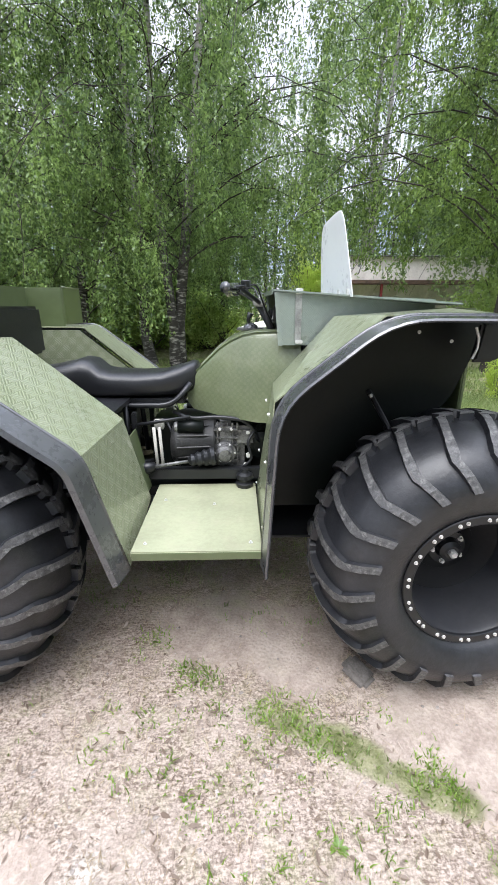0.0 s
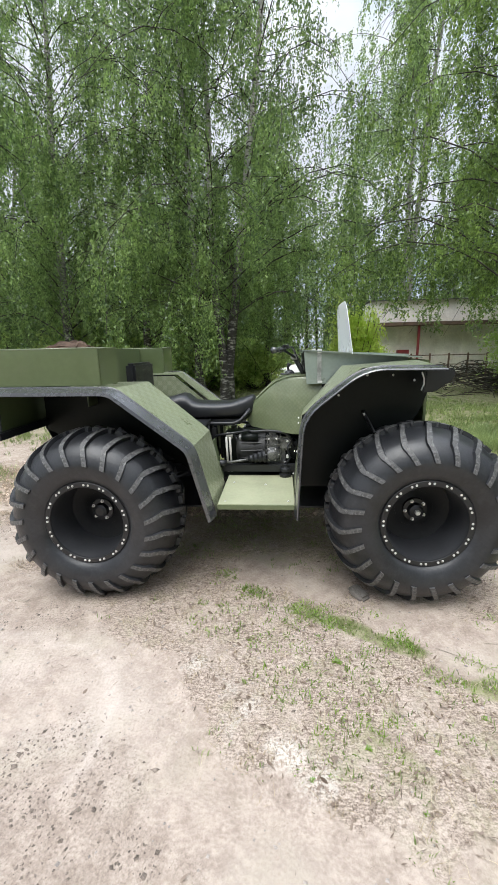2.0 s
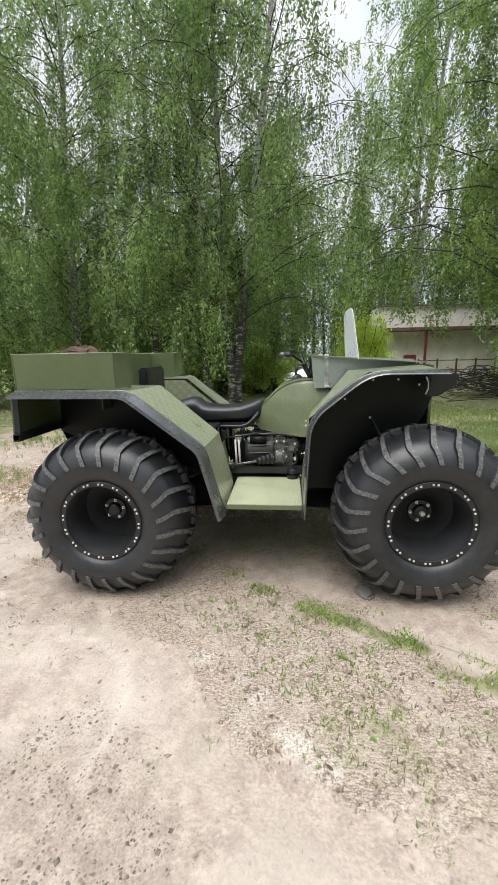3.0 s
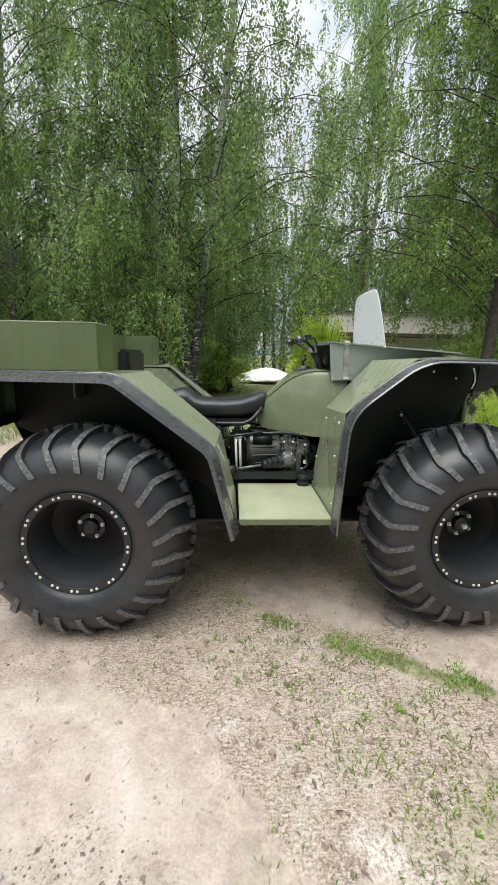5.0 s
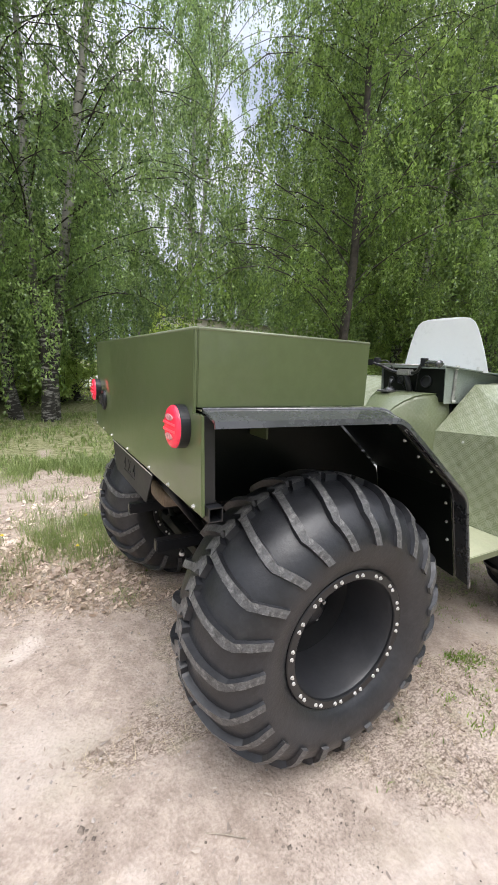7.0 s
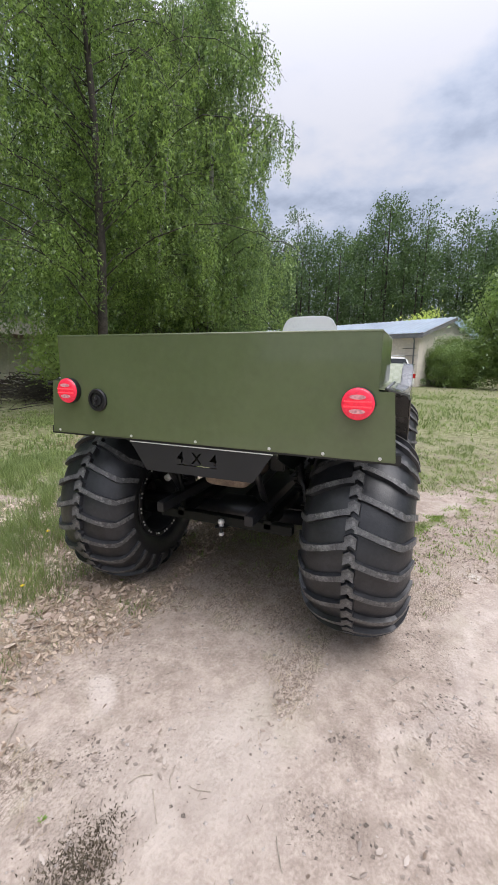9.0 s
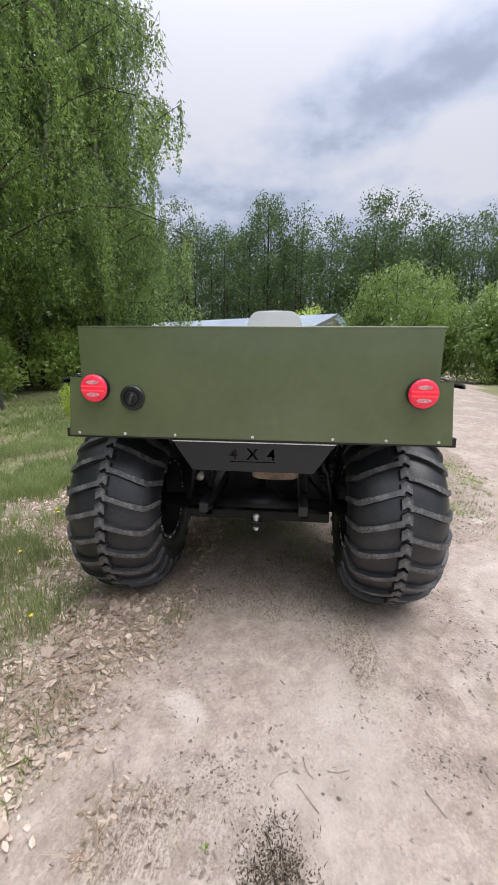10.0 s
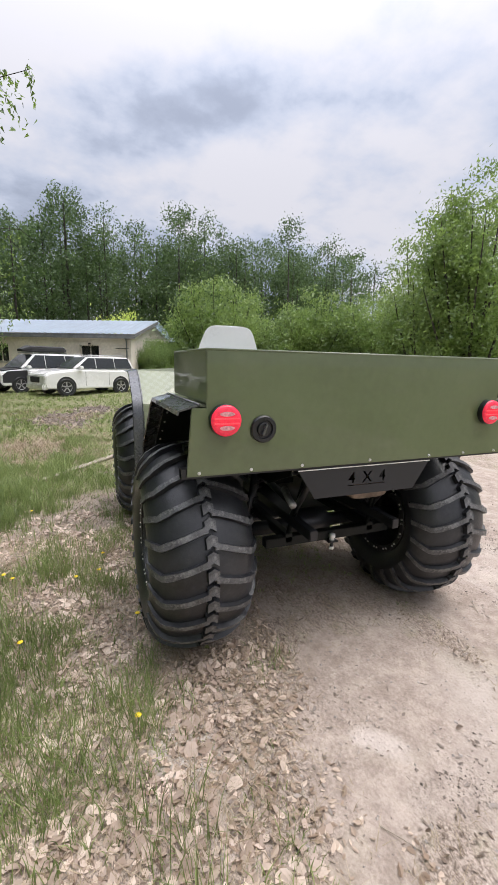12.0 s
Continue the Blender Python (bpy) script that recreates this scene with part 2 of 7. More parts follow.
def lathe(profile, n=48, closed=False, bm=None, mat_index=0):
    """Turns a profile of (y, radius) round the y axis."""
    b = bmesh.new()
    rings = [[b.verts.new((rad * math.cos(a), y, rad * math.sin(a))) for a in (2 * math.pi * k / n for k in range(n))] for y, rad in profile]
    pairs = list(zip(rings, rings[1:])) + ([(rings[-1], rings[0])] if closed else [])
    for q, w in pairs:
        for k in range(n):
            b.faces.new((q[k], w[k], w[(k + 1) % n], q[(k + 1) % n]))
    bmesh.ops.recalc_face_normals(b, faces=b.faces)
    for f in b.faces:
        f.material_index = mat_index
    return b if bm is None else join(bm, b)


def arc(pts, r, seg=5):
    """A polyline with its inner corners rounded."""
    pts = [Vector(p) for p in pts]
    out = [pts[0]]
    for a, b, c in zip(pts, pts[1:], pts[2:]):
        d1, d2 = (a - b), (c - b)
        k = min(r, d1.length * 0.45, d2.length * 0.45)
        p, q = b + d1.normalized() * k, b + d2.normalized() * k
        for i in range(seg + 1):
            t = i / seg
            out.append((1 - t) ** 2 * p + 2 * t * (1 - t) * b + t * t * q)
    return out + [pts[-1]]


def sheet(line_a, line_b, thick, bm=None):
    """A folded sheet between two matching polylines, with thickness."""
    b = bmesh.new()
    va = [b.verts.new(p) for p in line_a]
    vb = [b.verts.new(p) for p in line_b]
    for i in range(len(va) - 1):
        b.faces.new((va[i], va[i + 1], vb[i + 1], vb[i]))
    bmesh.ops.recalc_face_normals(b, faces=b.faces)
    bmesh.ops.solidify(b, geom=list(b.faces), thickness=thick)
    return b if bm is None else join(bm, b)


# ---- the all-terrain vehicle ----
# local axes: x ahead, y to its left, z up, middle of the vehicle at y = 0
atv = thing("all_terrain_vehicle", pose(0, 2.37, 0.005), "olive green four-wheel all-terrain vehicle with huge black balloon tyres", "vehicle")

TYRE = [(0.0, 0.594), (0.07, 0.590), (0.14, 0.575), (0.205, 0.545), (0.258, 0.492), (0.288, 0.425), (0.284, 0.370), (0.266, 0.325), (0.245, 0.300), (0.228, 0.280)]


def on_profile(s):
    """A place on the tyre's half section: s metres along it from the crown, with its outward normal."""
    s0 = abs(s)
    sg = 1 if s >= 0 else -1
    for (y0, r0), (y1, r1) in zip(TYRE, TYRE[1:]):
        d = math.hypot(y1 - y0, r1 - r0)
        if s0 <= d:
            f = s0 / d
            return sg * (y0 + f * (y1 - y0)), r0 + f * (r1 - r0), sg * -(r1 - r0) / d, (y1 - y0) / d
        s0 -= d
    return sg * TYRE[-1][0], TYRE[-1][1], sg, 0.0


def tyre_mesh():
    prof = [(-y, r) for y, r in TYRE[::-1]] + TYRE[1:]
    # finer section, so that the sidewall is round
    fine = []
    for k in range(len(prof) - 1):
        p0, p1, p2, p3 = prof[max(k - 1, 0)], prof[k], prof[k + 1], prof[min(k + 2, len(prof) - 1)]
        for i in range(3):
            t = i / 3
            fine.append(tuple(0.5 * (2 * b + (c - a) * t + (2 * a - 5 * b + 4 * c - d) * t * t + (3 * b - a - 3 * c + d) * t ** 3) for a, b, c, d in zip(p0, p1, p2, p3)))
    fine.append(prof[-1])
    return lathe(fine, 92)


def lug_mesh(side):
    """One tread lug, from the crown over the shoulder and down the sidewall."""
    bm = bmesh.new()
    rng = random.Random(4 + side)
    rows = []
    for i in range(13):
        s = 0.012 + i / 12 * 0.354
        y, r, ny, nr = on_profile(s * side)
        lag = 0.135 * min(1.0, max(0.0, s + 0.02) / 0.26) ** 0.9 - 0.075 * max(0.0, (s - 0.25) / 0.11)
        w = 0.064 - 0.025 * min(1, max(0, s + 0.01) / 0.05) + (0.006 if 0.16 < s < 0.24 else 0)
        hgt = (0.028 if s < 0.20 else 0.028 - 0.014 * (s - 0.20) / 0.165) + rng.uniform(-0.001, 0.001)
        row = []
        for u, h in ((-0.5, -0.004), (-0.40, hgt), (0.40, hgt), (0.5, -0.004)):
            rr, yy = r + nr * h, y + ny * h
            a = lag + u * w / rr
            row.append(bm.verts.new((rr * math.cos(a), yy, rr * math.sin(a))))
        rows.append(row)
    for q, w2 in zip(rows, rows[1:]):
        for j in range(3):
            bm.faces.new((q[j], q[j + 1], w2[j + 1], w2[j])).material_index = 0 if j == 1 else 1
    for row in (rows[0], rows[-1]):
        bm.faces.new(row)
    # arrow-shaped block of the middle rib
    rib = [[], []]
    for y, a in ((-0.032, -0.026), (0.0, -0.044), (0.032, -0.026), (0.030, 0.030), (0.0, 0.012), (-0.030, 0.030)):
        for k, (rr, f) in enumerate(((0.586, 1.06), (0.622 + rng.uniform(-0.001, 0.001), 0.94))):
            rib[k].append(bm.verts.new((rr * math.cos(a * f / 0.59), y * f, rr * math.sin(a * f / 0.59))))
    bm.faces.new(rib[1])
    for k in range(6):
        bm.faces.new((rib[0][k], rib[0][(k + 1) % 6], rib[1][(k + 1) % 6], rib[1][k])).material_index = 1
    bmesh.ops.recalc_face_normals(bm, faces=bm.faces)
    return bm


def hexnut(r, h):
    """A bolt head that stands on y = 0 and points to +y, with a washer."""
    bm = lathe([(0.0, r * 1.5), (0.002, r * 1.5), (0.002, r)], 12)
    vs0 = [bm.verts.new((r * math.cos(a), 0.0, r * math.sin(a))) for a in (math.pi / 3 * k for k in range(6))]
    vs1 = [bm.verts.new((r * math.cos(a), h, r * math.sin(a))) for a in (math.pi / 3 * k for k in range(6))]
    for k in range(6):
        bm.faces.new((vs0[k], vs1[k], vs1[(k + 1) % 6], vs0[(k + 1) % 6]))
    bm.faces.new(vs1[::-1])
    bmesh.ops.recalc_face_normals(bm, faces=bm.faces)
    return bm


lug_meshes = {}
for side in (1, -1):
    lug_ob = part("tread_lug", lug_mesh(side), [M_lug, M_rubber])
    lug_meshes[side] = lug_ob.data
    bpy.data.objects.remove(lug_ob)
bolt_ob = part("bolt", hexnut(0.0054, 0.008), M_zinc)
bolt_mesh = bolt_ob.data
bpy.data.objects.remove(bolt_ob)


def bolt(parent, m, name="bolt"):
    ob = new(name, bolt_mesh)
    ob.parent = parent
    ob.matrix_basis = m
    return ob


def build_wheel(out):
    """A wheel whose open, outer side faces out (+1: +y). Built at the origin under the vehicle."""
    w = new("wheel")
    w.parent = atv
    tagged(w, "black balloon tyre with worn lugs on a deep black bolted rim")
    part("tyre", tyre_mesh(), M_rubber, w, "black rubber balloon tyre", smooth=True)
    for side in (1, -1):
        for k in range(23):
            lg = new("tread_lug", lug_meshes[side])
            lg.parent = w
            lg.matrix_basis = pose(0, 0, 0, 0, -360 * (k + (0.5 if side < 0 else 0.0)) / 23, 0)
    o = out
    rim = lathe([(0.236, 0.297), (0.236, 0.258), (0.215, 0.250), (0.05, 0.243), (-0.02, 0.236)], 64)
    lathe([(-0.236, 0.297), (-0.236, 0.252), (-0.05, 0.246), (-0.04, 0.20)], 64, bm=rim)
    disc = lathe([(-0.02, 0.236), (-0.03, 0.20), (-0.032, 0.10), (-0.02, 0.092), (-0.02, 0.0001)], 64)
    if o < 0:
        for bm in (rim, disc):
            bm.transform(Matrix.Scale(-1, 4, (0, 1, 0)))
            bmesh.ops.reverse_faces(bm, faces=bm.faces)
    part("wheel_disc", disc, M_disc_shaded, w, "black wheel disc, darkened for its depth inside the rim", smooth=True)
    part("rim", rim, M_rim, w, "deep black painted steel rim", smooth=True).data.set_sharp_from_angle(angle=radians(35))
    for s in (o, -o):
        ring = lathe([(0.237, 0.296), (0.246, 0.294), (0.249, 0.290), (0.249, 0.260), (0.246, 0.256), (0.237, 0.255)], 64)
        if s < 0:
            ring.transform(Matrix.Scale(-1, 4, (0, 1, 0)))
            bmesh.ops.reverse_faces(ring, faces=ring.faces)
        rg = part("beadlock_ring", ring, M_black, w, "black clamping ring with zinc bolts")
        for k in range(32):
            a = 2 * math.pi * (k // 2) / 16 + (0.055 if k % 2 else -0.055) + 0.03
            bolt(rg, pose(0.275 * math.cos(a), s * 0.248, 0.275 * math.sin(a), 0 if s > 0 else 180))
    hub = lathe([(-0.02, 0.085), (0.0, 0.082), (0.004, 0.055), (0.035, 0.048), (0.045, 0.030), (0.046, 0.0001)], 24)
    if o < 0:
        hub.transform(Matrix.Scale(-1, 4, (0, 1, 0)))
        bmesh.ops.reverse_faces(hub, faces=hub.faces)
    hb = part("hub", hub, M_black, w, "black wheel hub with steel nuts")
    for k in range(5):
        a = 2 * math.pi * k / 5 + 0.3
        bolt(hb, pose(0.068 * math.cos(a), o * 0.002, 0.068 * math.sin(a), 0 if o > 0 else 180) @ Matrix.Diagonal((1.5, 2.0, 1.5, 1)), "nut")
    return w


FRONT, REAR = 0.925, -1.315
wheel_near = build_wheel(-1)
wheel_near.matrix_basis = pose(REAR, -0.84, 0.572, 0, 7, 0)
wf = copy_thing(wheel_near, pose(FRONT, -0.84, 0.592, 0, 48, 0))
nut = part("hub_nut", lathe([(-0.045, 0.020), (-0.062, 0.020), (-0.070, 0.013), (-0.070, 0.0001)], 6), M_zinc, wf, "bright steel hub nut")
wheel_far = build_wheel(1)
wheel_far.matrix_basis = pose(REAR, 0.885, 0.572, 0, 21, 0)
copy_thing(wheel_far, pose(FRONT, 0.885, 0.592, 0, 90, 0))

# rear body: back panel, cargo box
part("back_panel", prism([(-1.925, y, z) for y, z in ((-1.018, 1.150), (1.018, 1.150), (0.992, 1.468), (0.925, 1.468), (0.925, 1.727), (-0.925, 1.727), (-0.925, 1.468), (-0.992, 1.468))], (0.012, 0, 0), 0.003), M_paint, atv, "flat olive painted sheet metal back panel")
for s in (-1, 1):
    part("panel_return", prism([(-1.912, s * 1.010, 1.19), (-1.875, s * 1.006, 1.19), (-1.875, s * 0.985, 1.465), (-1.912, s * 0.988, 1.465)], (0, -s * 0.006, 0)), M_black, atv)
    part("box_side", box((-1.912, s * 0.925, 1.484), (-1.19, s * 0.915, 1.727), 0.003), M_paint, atv)
    part("box_front", box((-1.20, s * 0.914, 1.484), (-1.19, s * 0.61, 1.727), 0.003), M_paint, atv)
    part("box_inner_side", box((-1.44, s * 0.62, 1.40), (-1.201, s * 0.61, 1.727), 0.003), M_paint, atv)
part("box_recess_wall", box((-1.45, -0.609, 1.30), (-1.44, 0.609, 1.727), 0.003), M_paint, atv)
part("box_floor", box((-1.912, -0.913, 1.484), (-1.452, 0.913, 1.492)), M_paint, atv)
part("hem", tube([(-1.919, -0.926, 1.728), (-1.919, 0.926, 1.728)], 0.0065, 8), M_tank, atv, smooth=True)
for s in (-1, 1):
    part("hem", tube([(-1.912, s * 0.920, 1.728), (-1.192, s * 0.920, 1.728)], 0.0065, 8), M_tank, atv, smooth=True)
    part("hem", tube([(-1.195, s * 0.914, 1.728), (-1.195, s * 0.612, 1.728)], 0.0065, 8), M_tank, atv, smooth=True)
for y0 in (0.96, 0.70, 0.42, 0.0, -0.42, -0.69, -0.95):
    bolt(atv, pose(-1.925, y0, 1.166, 0, 0, 90))
# square tube along the foot of the back panel, open at its ends
bar = bmesh.new()
rings = [[bar.verts.new((x, y, z)) for x, z in ((-1.911 + d, 1.138 + d), (-1.863 - d, 1.138 + d), (-1.863 - d, 1.186 - d), (-1.911 + d, 1.186 - d))] for y, d in ((-1.04, 0.004), (-1.04, 0.0), (1.04, 0.0), (1.04, 0.004))]
for q, w in zip(rings, rings[1:] + rings[:1]):
    for k in range(4):
        bar.faces.new((q[k], q[(k + 1) % 4], w[(k + 1) % 4], w[k]))
bmesh.ops.recalc_face_normals(bar, faces=bar.faces)
part("rear_cross_tube", bar, M_black, atv, "black square steel tube")
plate = part("badge_plate", prism([(-1.917, y, z) for y, z in ((-0.44, 1.137), (0.44, 1.137), (0.33, 0.972), (-0.33, 0.972))], (0.006, 0, 0), 0.002), M_greyplate, atv, "dark grey trapezoid plate with 4 X 4 cut through it")
# bright strip that stands in for the highlight along the plate's bent edge
part("lip_highlight", box((-1.9195, -0.438, 1.131), (-1.9172, 0.438, 1.1365)), M_zinc, atv, "pale strip for the highlight on the bent upper edge")
# the figures are cut through the plate
txt = bpy.data.curves.new("lettering", "FONT")
txt.body, txt.size, txt.extrude, txt.align_x, txt.offset = "4  X  4", 0.088, 0.03, "CENTER", 0.0016
txt_ob = new("lettering", txt)
bpy.context.view_layer.update()
cut = bmesh.new()
cut.from_mesh(bpy.data.meshes.new_from_object(txt_ob.evaluated_get(bpy.context.evaluated_depsgraph_get())))
bpy.data.objects.remove(txt_ob)
cut.transform(Matrix.Translation((-1.914, 0, 1.040)) @ Matrix(((0, 0, -1, 0), (-1, 0, 0, 0), (0, 1, 0, 0), (0, 0, 0, 1))))
bmesh.ops.remove_doubles(cut, verts=cut.verts, dist=0.00005)
box((-1.94, -0.125, 1.024), (-1.89, 0.125, 1.030), 0, cut)
bmesh.ops.recalc_face_normals(cut, faces=cut.faces)
cutter = part("cutter", cut, M_black, atv)
mod = plate.modifiers.new("figures", "BOOLEAN")
mod.operation, mod.solver, mod.object = "DIFFERENCE", "EXACT", cutter
bpy.context.view_layer.update()
plate_me = bpy.data.meshes.new_from_object(plate.evaluated_get(bpy.context.evaluated_depsgraph_get()))
plate.modifiers.remove(mod)
bpy.data.objects.remove(cutter)
plate.data = plate_me

# tail lamps and filler cap
for s in (-1, 1):
    lamp = part("tail_lamp", lathe([(0.0, 0.074), (0.030, 0.074), (0.034, 0.071), (0.034, 0.0001)], 40), M_black, atv, "round red rear lamp in a black housing")
    lamp.matrix_basis = pose(-1.926, s * 0.842, 1.413, 0, 0, 90)
    part("lens", lathe([(0.033, 0.0725), (0.040, 0.071), (0.046, 0.064), (0.048, 0.05), (0.049, 0.0001)], 40), M_lens, lamp, "glossy red lens", smooth=True)
    for q in (1, -1):
        seg = [(0.036 * math.cos(a), 0.0485, q * (0.032 + 0.011 * math.sin(a))) for a in (radians(30 * k) for k in range(12))]
        part("reversing_lens", prism(seg, (0, 0.0035, 0), 0.0008), M_lens_clear, lamp, "clear ribbed lens segment")
    rows = bmesh.new()
    for zz in (-0.0115, 0.0115):
        for k in range(13):
            xx = -0.056 + 0.0093 * k
            box((xx - 0.0034, 0.048, zz - 0.0034), (xx + 0.0034, 0.052, zz + 0.0034), 0, rows)
    part("diode_row", rows, M_led, lamp, "rows of lit red diodes")
cap = part("filler_cap", lathe([(0.0, 0.066), (0.010, 0.066), (0.016, 0.060), (0.016, 0.046), (0.006, 0.044), (0.006, 0.034), (0.016, 0.032), (0.018, 0.028), (0.018, 0.0001)], 36), M_black, atv, "round black plastic fuel filler cap")
cap.matrix_basis = pose(-1.926, 0.645, 1.363, 0, 0, 90)
part("grip", box((-0.006, 0.015, -0.030), (0.006, 0.034, 0.030), 0.003), M_trim, cap).matrix_basis = pose(0, 0, 0, 0, -20, 0)


# fenders
def offset_line(line, d):
    """Moves a polyline of (x, z) sideways by d in its plane."""
    out = []
    for i, p in enumerate(line):
        a, b = Vector(line[max(i - 1, 0)]), Vector(line[min(i + 1, len(line) - 1)])
        t = (b - a).normalized()
        n = Vector((-t.y, t.x))
        out.append((p[0] + n.x * d, p[1] + n.y * d))
    return out


def rounded(line, r):
    return [(p.x, p.y) for p in arc([(x, z, 0) for x, z in line], r) for p in [Vector((p.x, p.y))]]


def fender(s, line, inner, name, toward, well, wall_inner, rim, bend):
    """line: outer edge (x, z); inner: (x, z, v) of the inner edge; toward: side on which the wheel lies; well: outline of the wheel arch's inner wall."""
    v0, v1 = 0.955, (1.058 if name == "rear_fender" else 1.050)
    top = part(name, sheet([(x, s * v0, z) for x, z in line], [(x, s * v, z) for x, z, v in inner], 0.004), M_plate, atv, "olive chequer plate fender with black rubber edging")
    under = offset_line(line, toward * 0.010)
    und_in = [(x, z, v) for (x, z), (_, _, v) in zip(offset_line([(x, z) for x, z, _ in inner], toward * 0.010), inner)]
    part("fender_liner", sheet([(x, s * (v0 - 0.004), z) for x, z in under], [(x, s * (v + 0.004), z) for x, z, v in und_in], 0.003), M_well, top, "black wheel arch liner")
    r1 = rounded(line, bend)
    mid = offset_line(r1, toward * 0.50 * rim)
    low = offset_line(r1, toward * rim)
    trim = sheet([(x, s * (v0 + 0.002), z) for x, z in offset_line(r1, -toward * 0.004)], [(x, s * (v1 - 0.006), z) for x, z in mid], 0.008)
    sheet([(x, s * (v1 - 0.006), z) for x, z in mid], [(x, s * v1, z) for x, z in low], 0.008, trim)
    part("fender_trim", trim, M_trim, top, "black rubber fender edging", smooth=True).data.set_sharp_from_angle(angle=radians(40))
    part("edge_bead", tube([(x, s * (v0 + 0.001), z + 0.002) for x, z in r1], 0.008, 8), M_trim, top, smooth=True)
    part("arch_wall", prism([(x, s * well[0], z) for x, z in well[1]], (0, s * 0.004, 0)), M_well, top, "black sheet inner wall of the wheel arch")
    if wall_inner:
        part("inner_wall", prism([(x, s * (well[0] - 0.006), z) for x, z in wall_inner], (0, s * 0.004, 0)), M_plate, top, "olive chequer plate side")
    # screws down the edge of the arch
    for k in range(12):
        f = 0.10 + 0.76 * k / 11
        i = f * (len(line) - 1)
        j = min(int(i), len(line) - 2)
        x = under[j][0] + (i - j) * (under[j + 1][0] - under[j][0])
        z = under[j][1] + (i - j) * (under[j + 1][1] - under[j][1])
        n = offset_line(under, toward * 0.003)
        t = Vector((under[j + 1][0] - under[j][0], 0, under[j + 1][1] - under[j][1])).normalized()
        up = Vector((-t.z, 0, t.x)) * toward
        rot = Matrix((t, up, t.cross(up))).transposed().to_4x4()
        bolt(top, Matrix.Translation(Vector((x, s * (v0 - 0.03), z)) + up * 0.003) @ rot)
    return top


rear_line = [(-1.905, 1.478), (-1.09, 1.472), (-0.580, 1.082), (-0.447, 0.585)]
rear_in = [(-1.905, 1.478, 0.45), (-1.02, 1.472, 0.45), (-0.560, 1.085, 0.45), (-0.455, 0.66, 0.45)]
rear_well = (0.452, [(-1.88, 1.46), (-1.045, 1.46), (-0.573, 1.06), (-0.468, 0.66), (-0.60, 0.64), (-0.78, 0.80), (-1.05, 0.98), (-1.60, 0.98), (-1.88, 1.10)])
rear_side = [(-1.88, 1.455), (-1.05, 1.455), (-0.580, 1.065), (-0.478, 0.67), (-0.62, 0.67), (-0.80, 0.98), (-1.88, 1.12)]
front_line = [(0.093, 0.595), (0.130, 1.280), (0.505, 1.578), (0.985, 1.575)]
front_in = [(0.103, 0.64, 0.27), (0.185, 1.225, 0.27), (0.470, 1.562, 0.335), (1.00, 1.600, 0.40)]
front_well = (0.55, [(0.15, 0.66), (0.175, 1.24), (0.50, 1.555), (1.07, 1.56), (1.10, 1.52), (1.02, 1.30), (0.99, 1.22), (0.80, 0.95), (0.55, 0.85), (0.40, 0.66)])
for s in (-1, 1):
    fender(s, rear_line, rear_in, "rear_fender", -1, rear_well, rear_side, 0.042, 0.06)
    ff = fender(s, front_line, front_in, "front_fender", -1, front_well, None, 0.014, 0.13)
    # bolts on the chequer plate
    for x, v, z in ((0.122, 0.90, 1.22), (0.113, 0.88, 1.02), (0.105, 0.90, 0.74), (0.140, 0.52, 1.19), (0.115, 0.40, 0.90), (0.105, 0.36, 0.70)):
        bolt(ff, pose(x - 0.003, s * v, z, 0, 0, 90))
    for x, z in ((0.42, 1.36), (0.62, 1.50), (0.80, 1.50), (0.95, 1.46)):
        bolt(ff, pose(x, s * 0.556, z, 0, 0, 0 if s > 0 else 180))
    # hooked bracket under the fender's front end
    part("front_bracket", prism([(x, s * 0.74, z) for x, z in ((0.95, 1.55), (1.14, 1.553), (1.135, 1.485), (1.02, 1.398), (0.93, 1.395), (0.94, 1.46))], (0, s * 0.04, 0), 0.012), M_black, ff, "black lamp bracket")
    part("bracket_strap", tube([(0.925 + 0.02 * math.sin(k), s * 0.775, 1.53 - 0.04 * k) for k in range(4)], 0.005, 6), M_zinc, ff)
    # step and the wall behind it
    st = part("footboard", box((-0.438, s * 0.30, 0.640), (0.095, s * 0.962, 0.668), 0.004), M_step, atv, "olive footboard, dusty, its tan reflection put into the colour")
    part("footboard_lip", box((-0.434, s * 0.963, 0.632), (0.091, s * 0.968, 0.666), 0.002), M_paint, st)
    for x, v in ((-0.39, 0.90), (-0.12, 0.55), (0.05, 0.90), (-0.37, 0.50)):
        bolt(st, pose(x, s * v, 0.668, 90))
    part("footwell_wall", prism([(-0.485, s * 0.30, 0.66), (-0.485, s * 0.448, 0.66), (-0.545, s * 0.448, 0.99), (-0.545, s * 0.30, 0.99)], (0.005, 0, 0)), M_paint, atv)
    part("stay", tube([(0.60, s * 0.56, 1.24), (0.66, s * 0.70, 1.10), (0.68, s * 0.72, 1.02)], 0.012, 8), M_black, atv)
    part("stay_clip", tube([(0.60, s * 0.585, 1.23), (0.63, s * 0.60, 1.17)], 0.008, 6), M_zinc, atv)


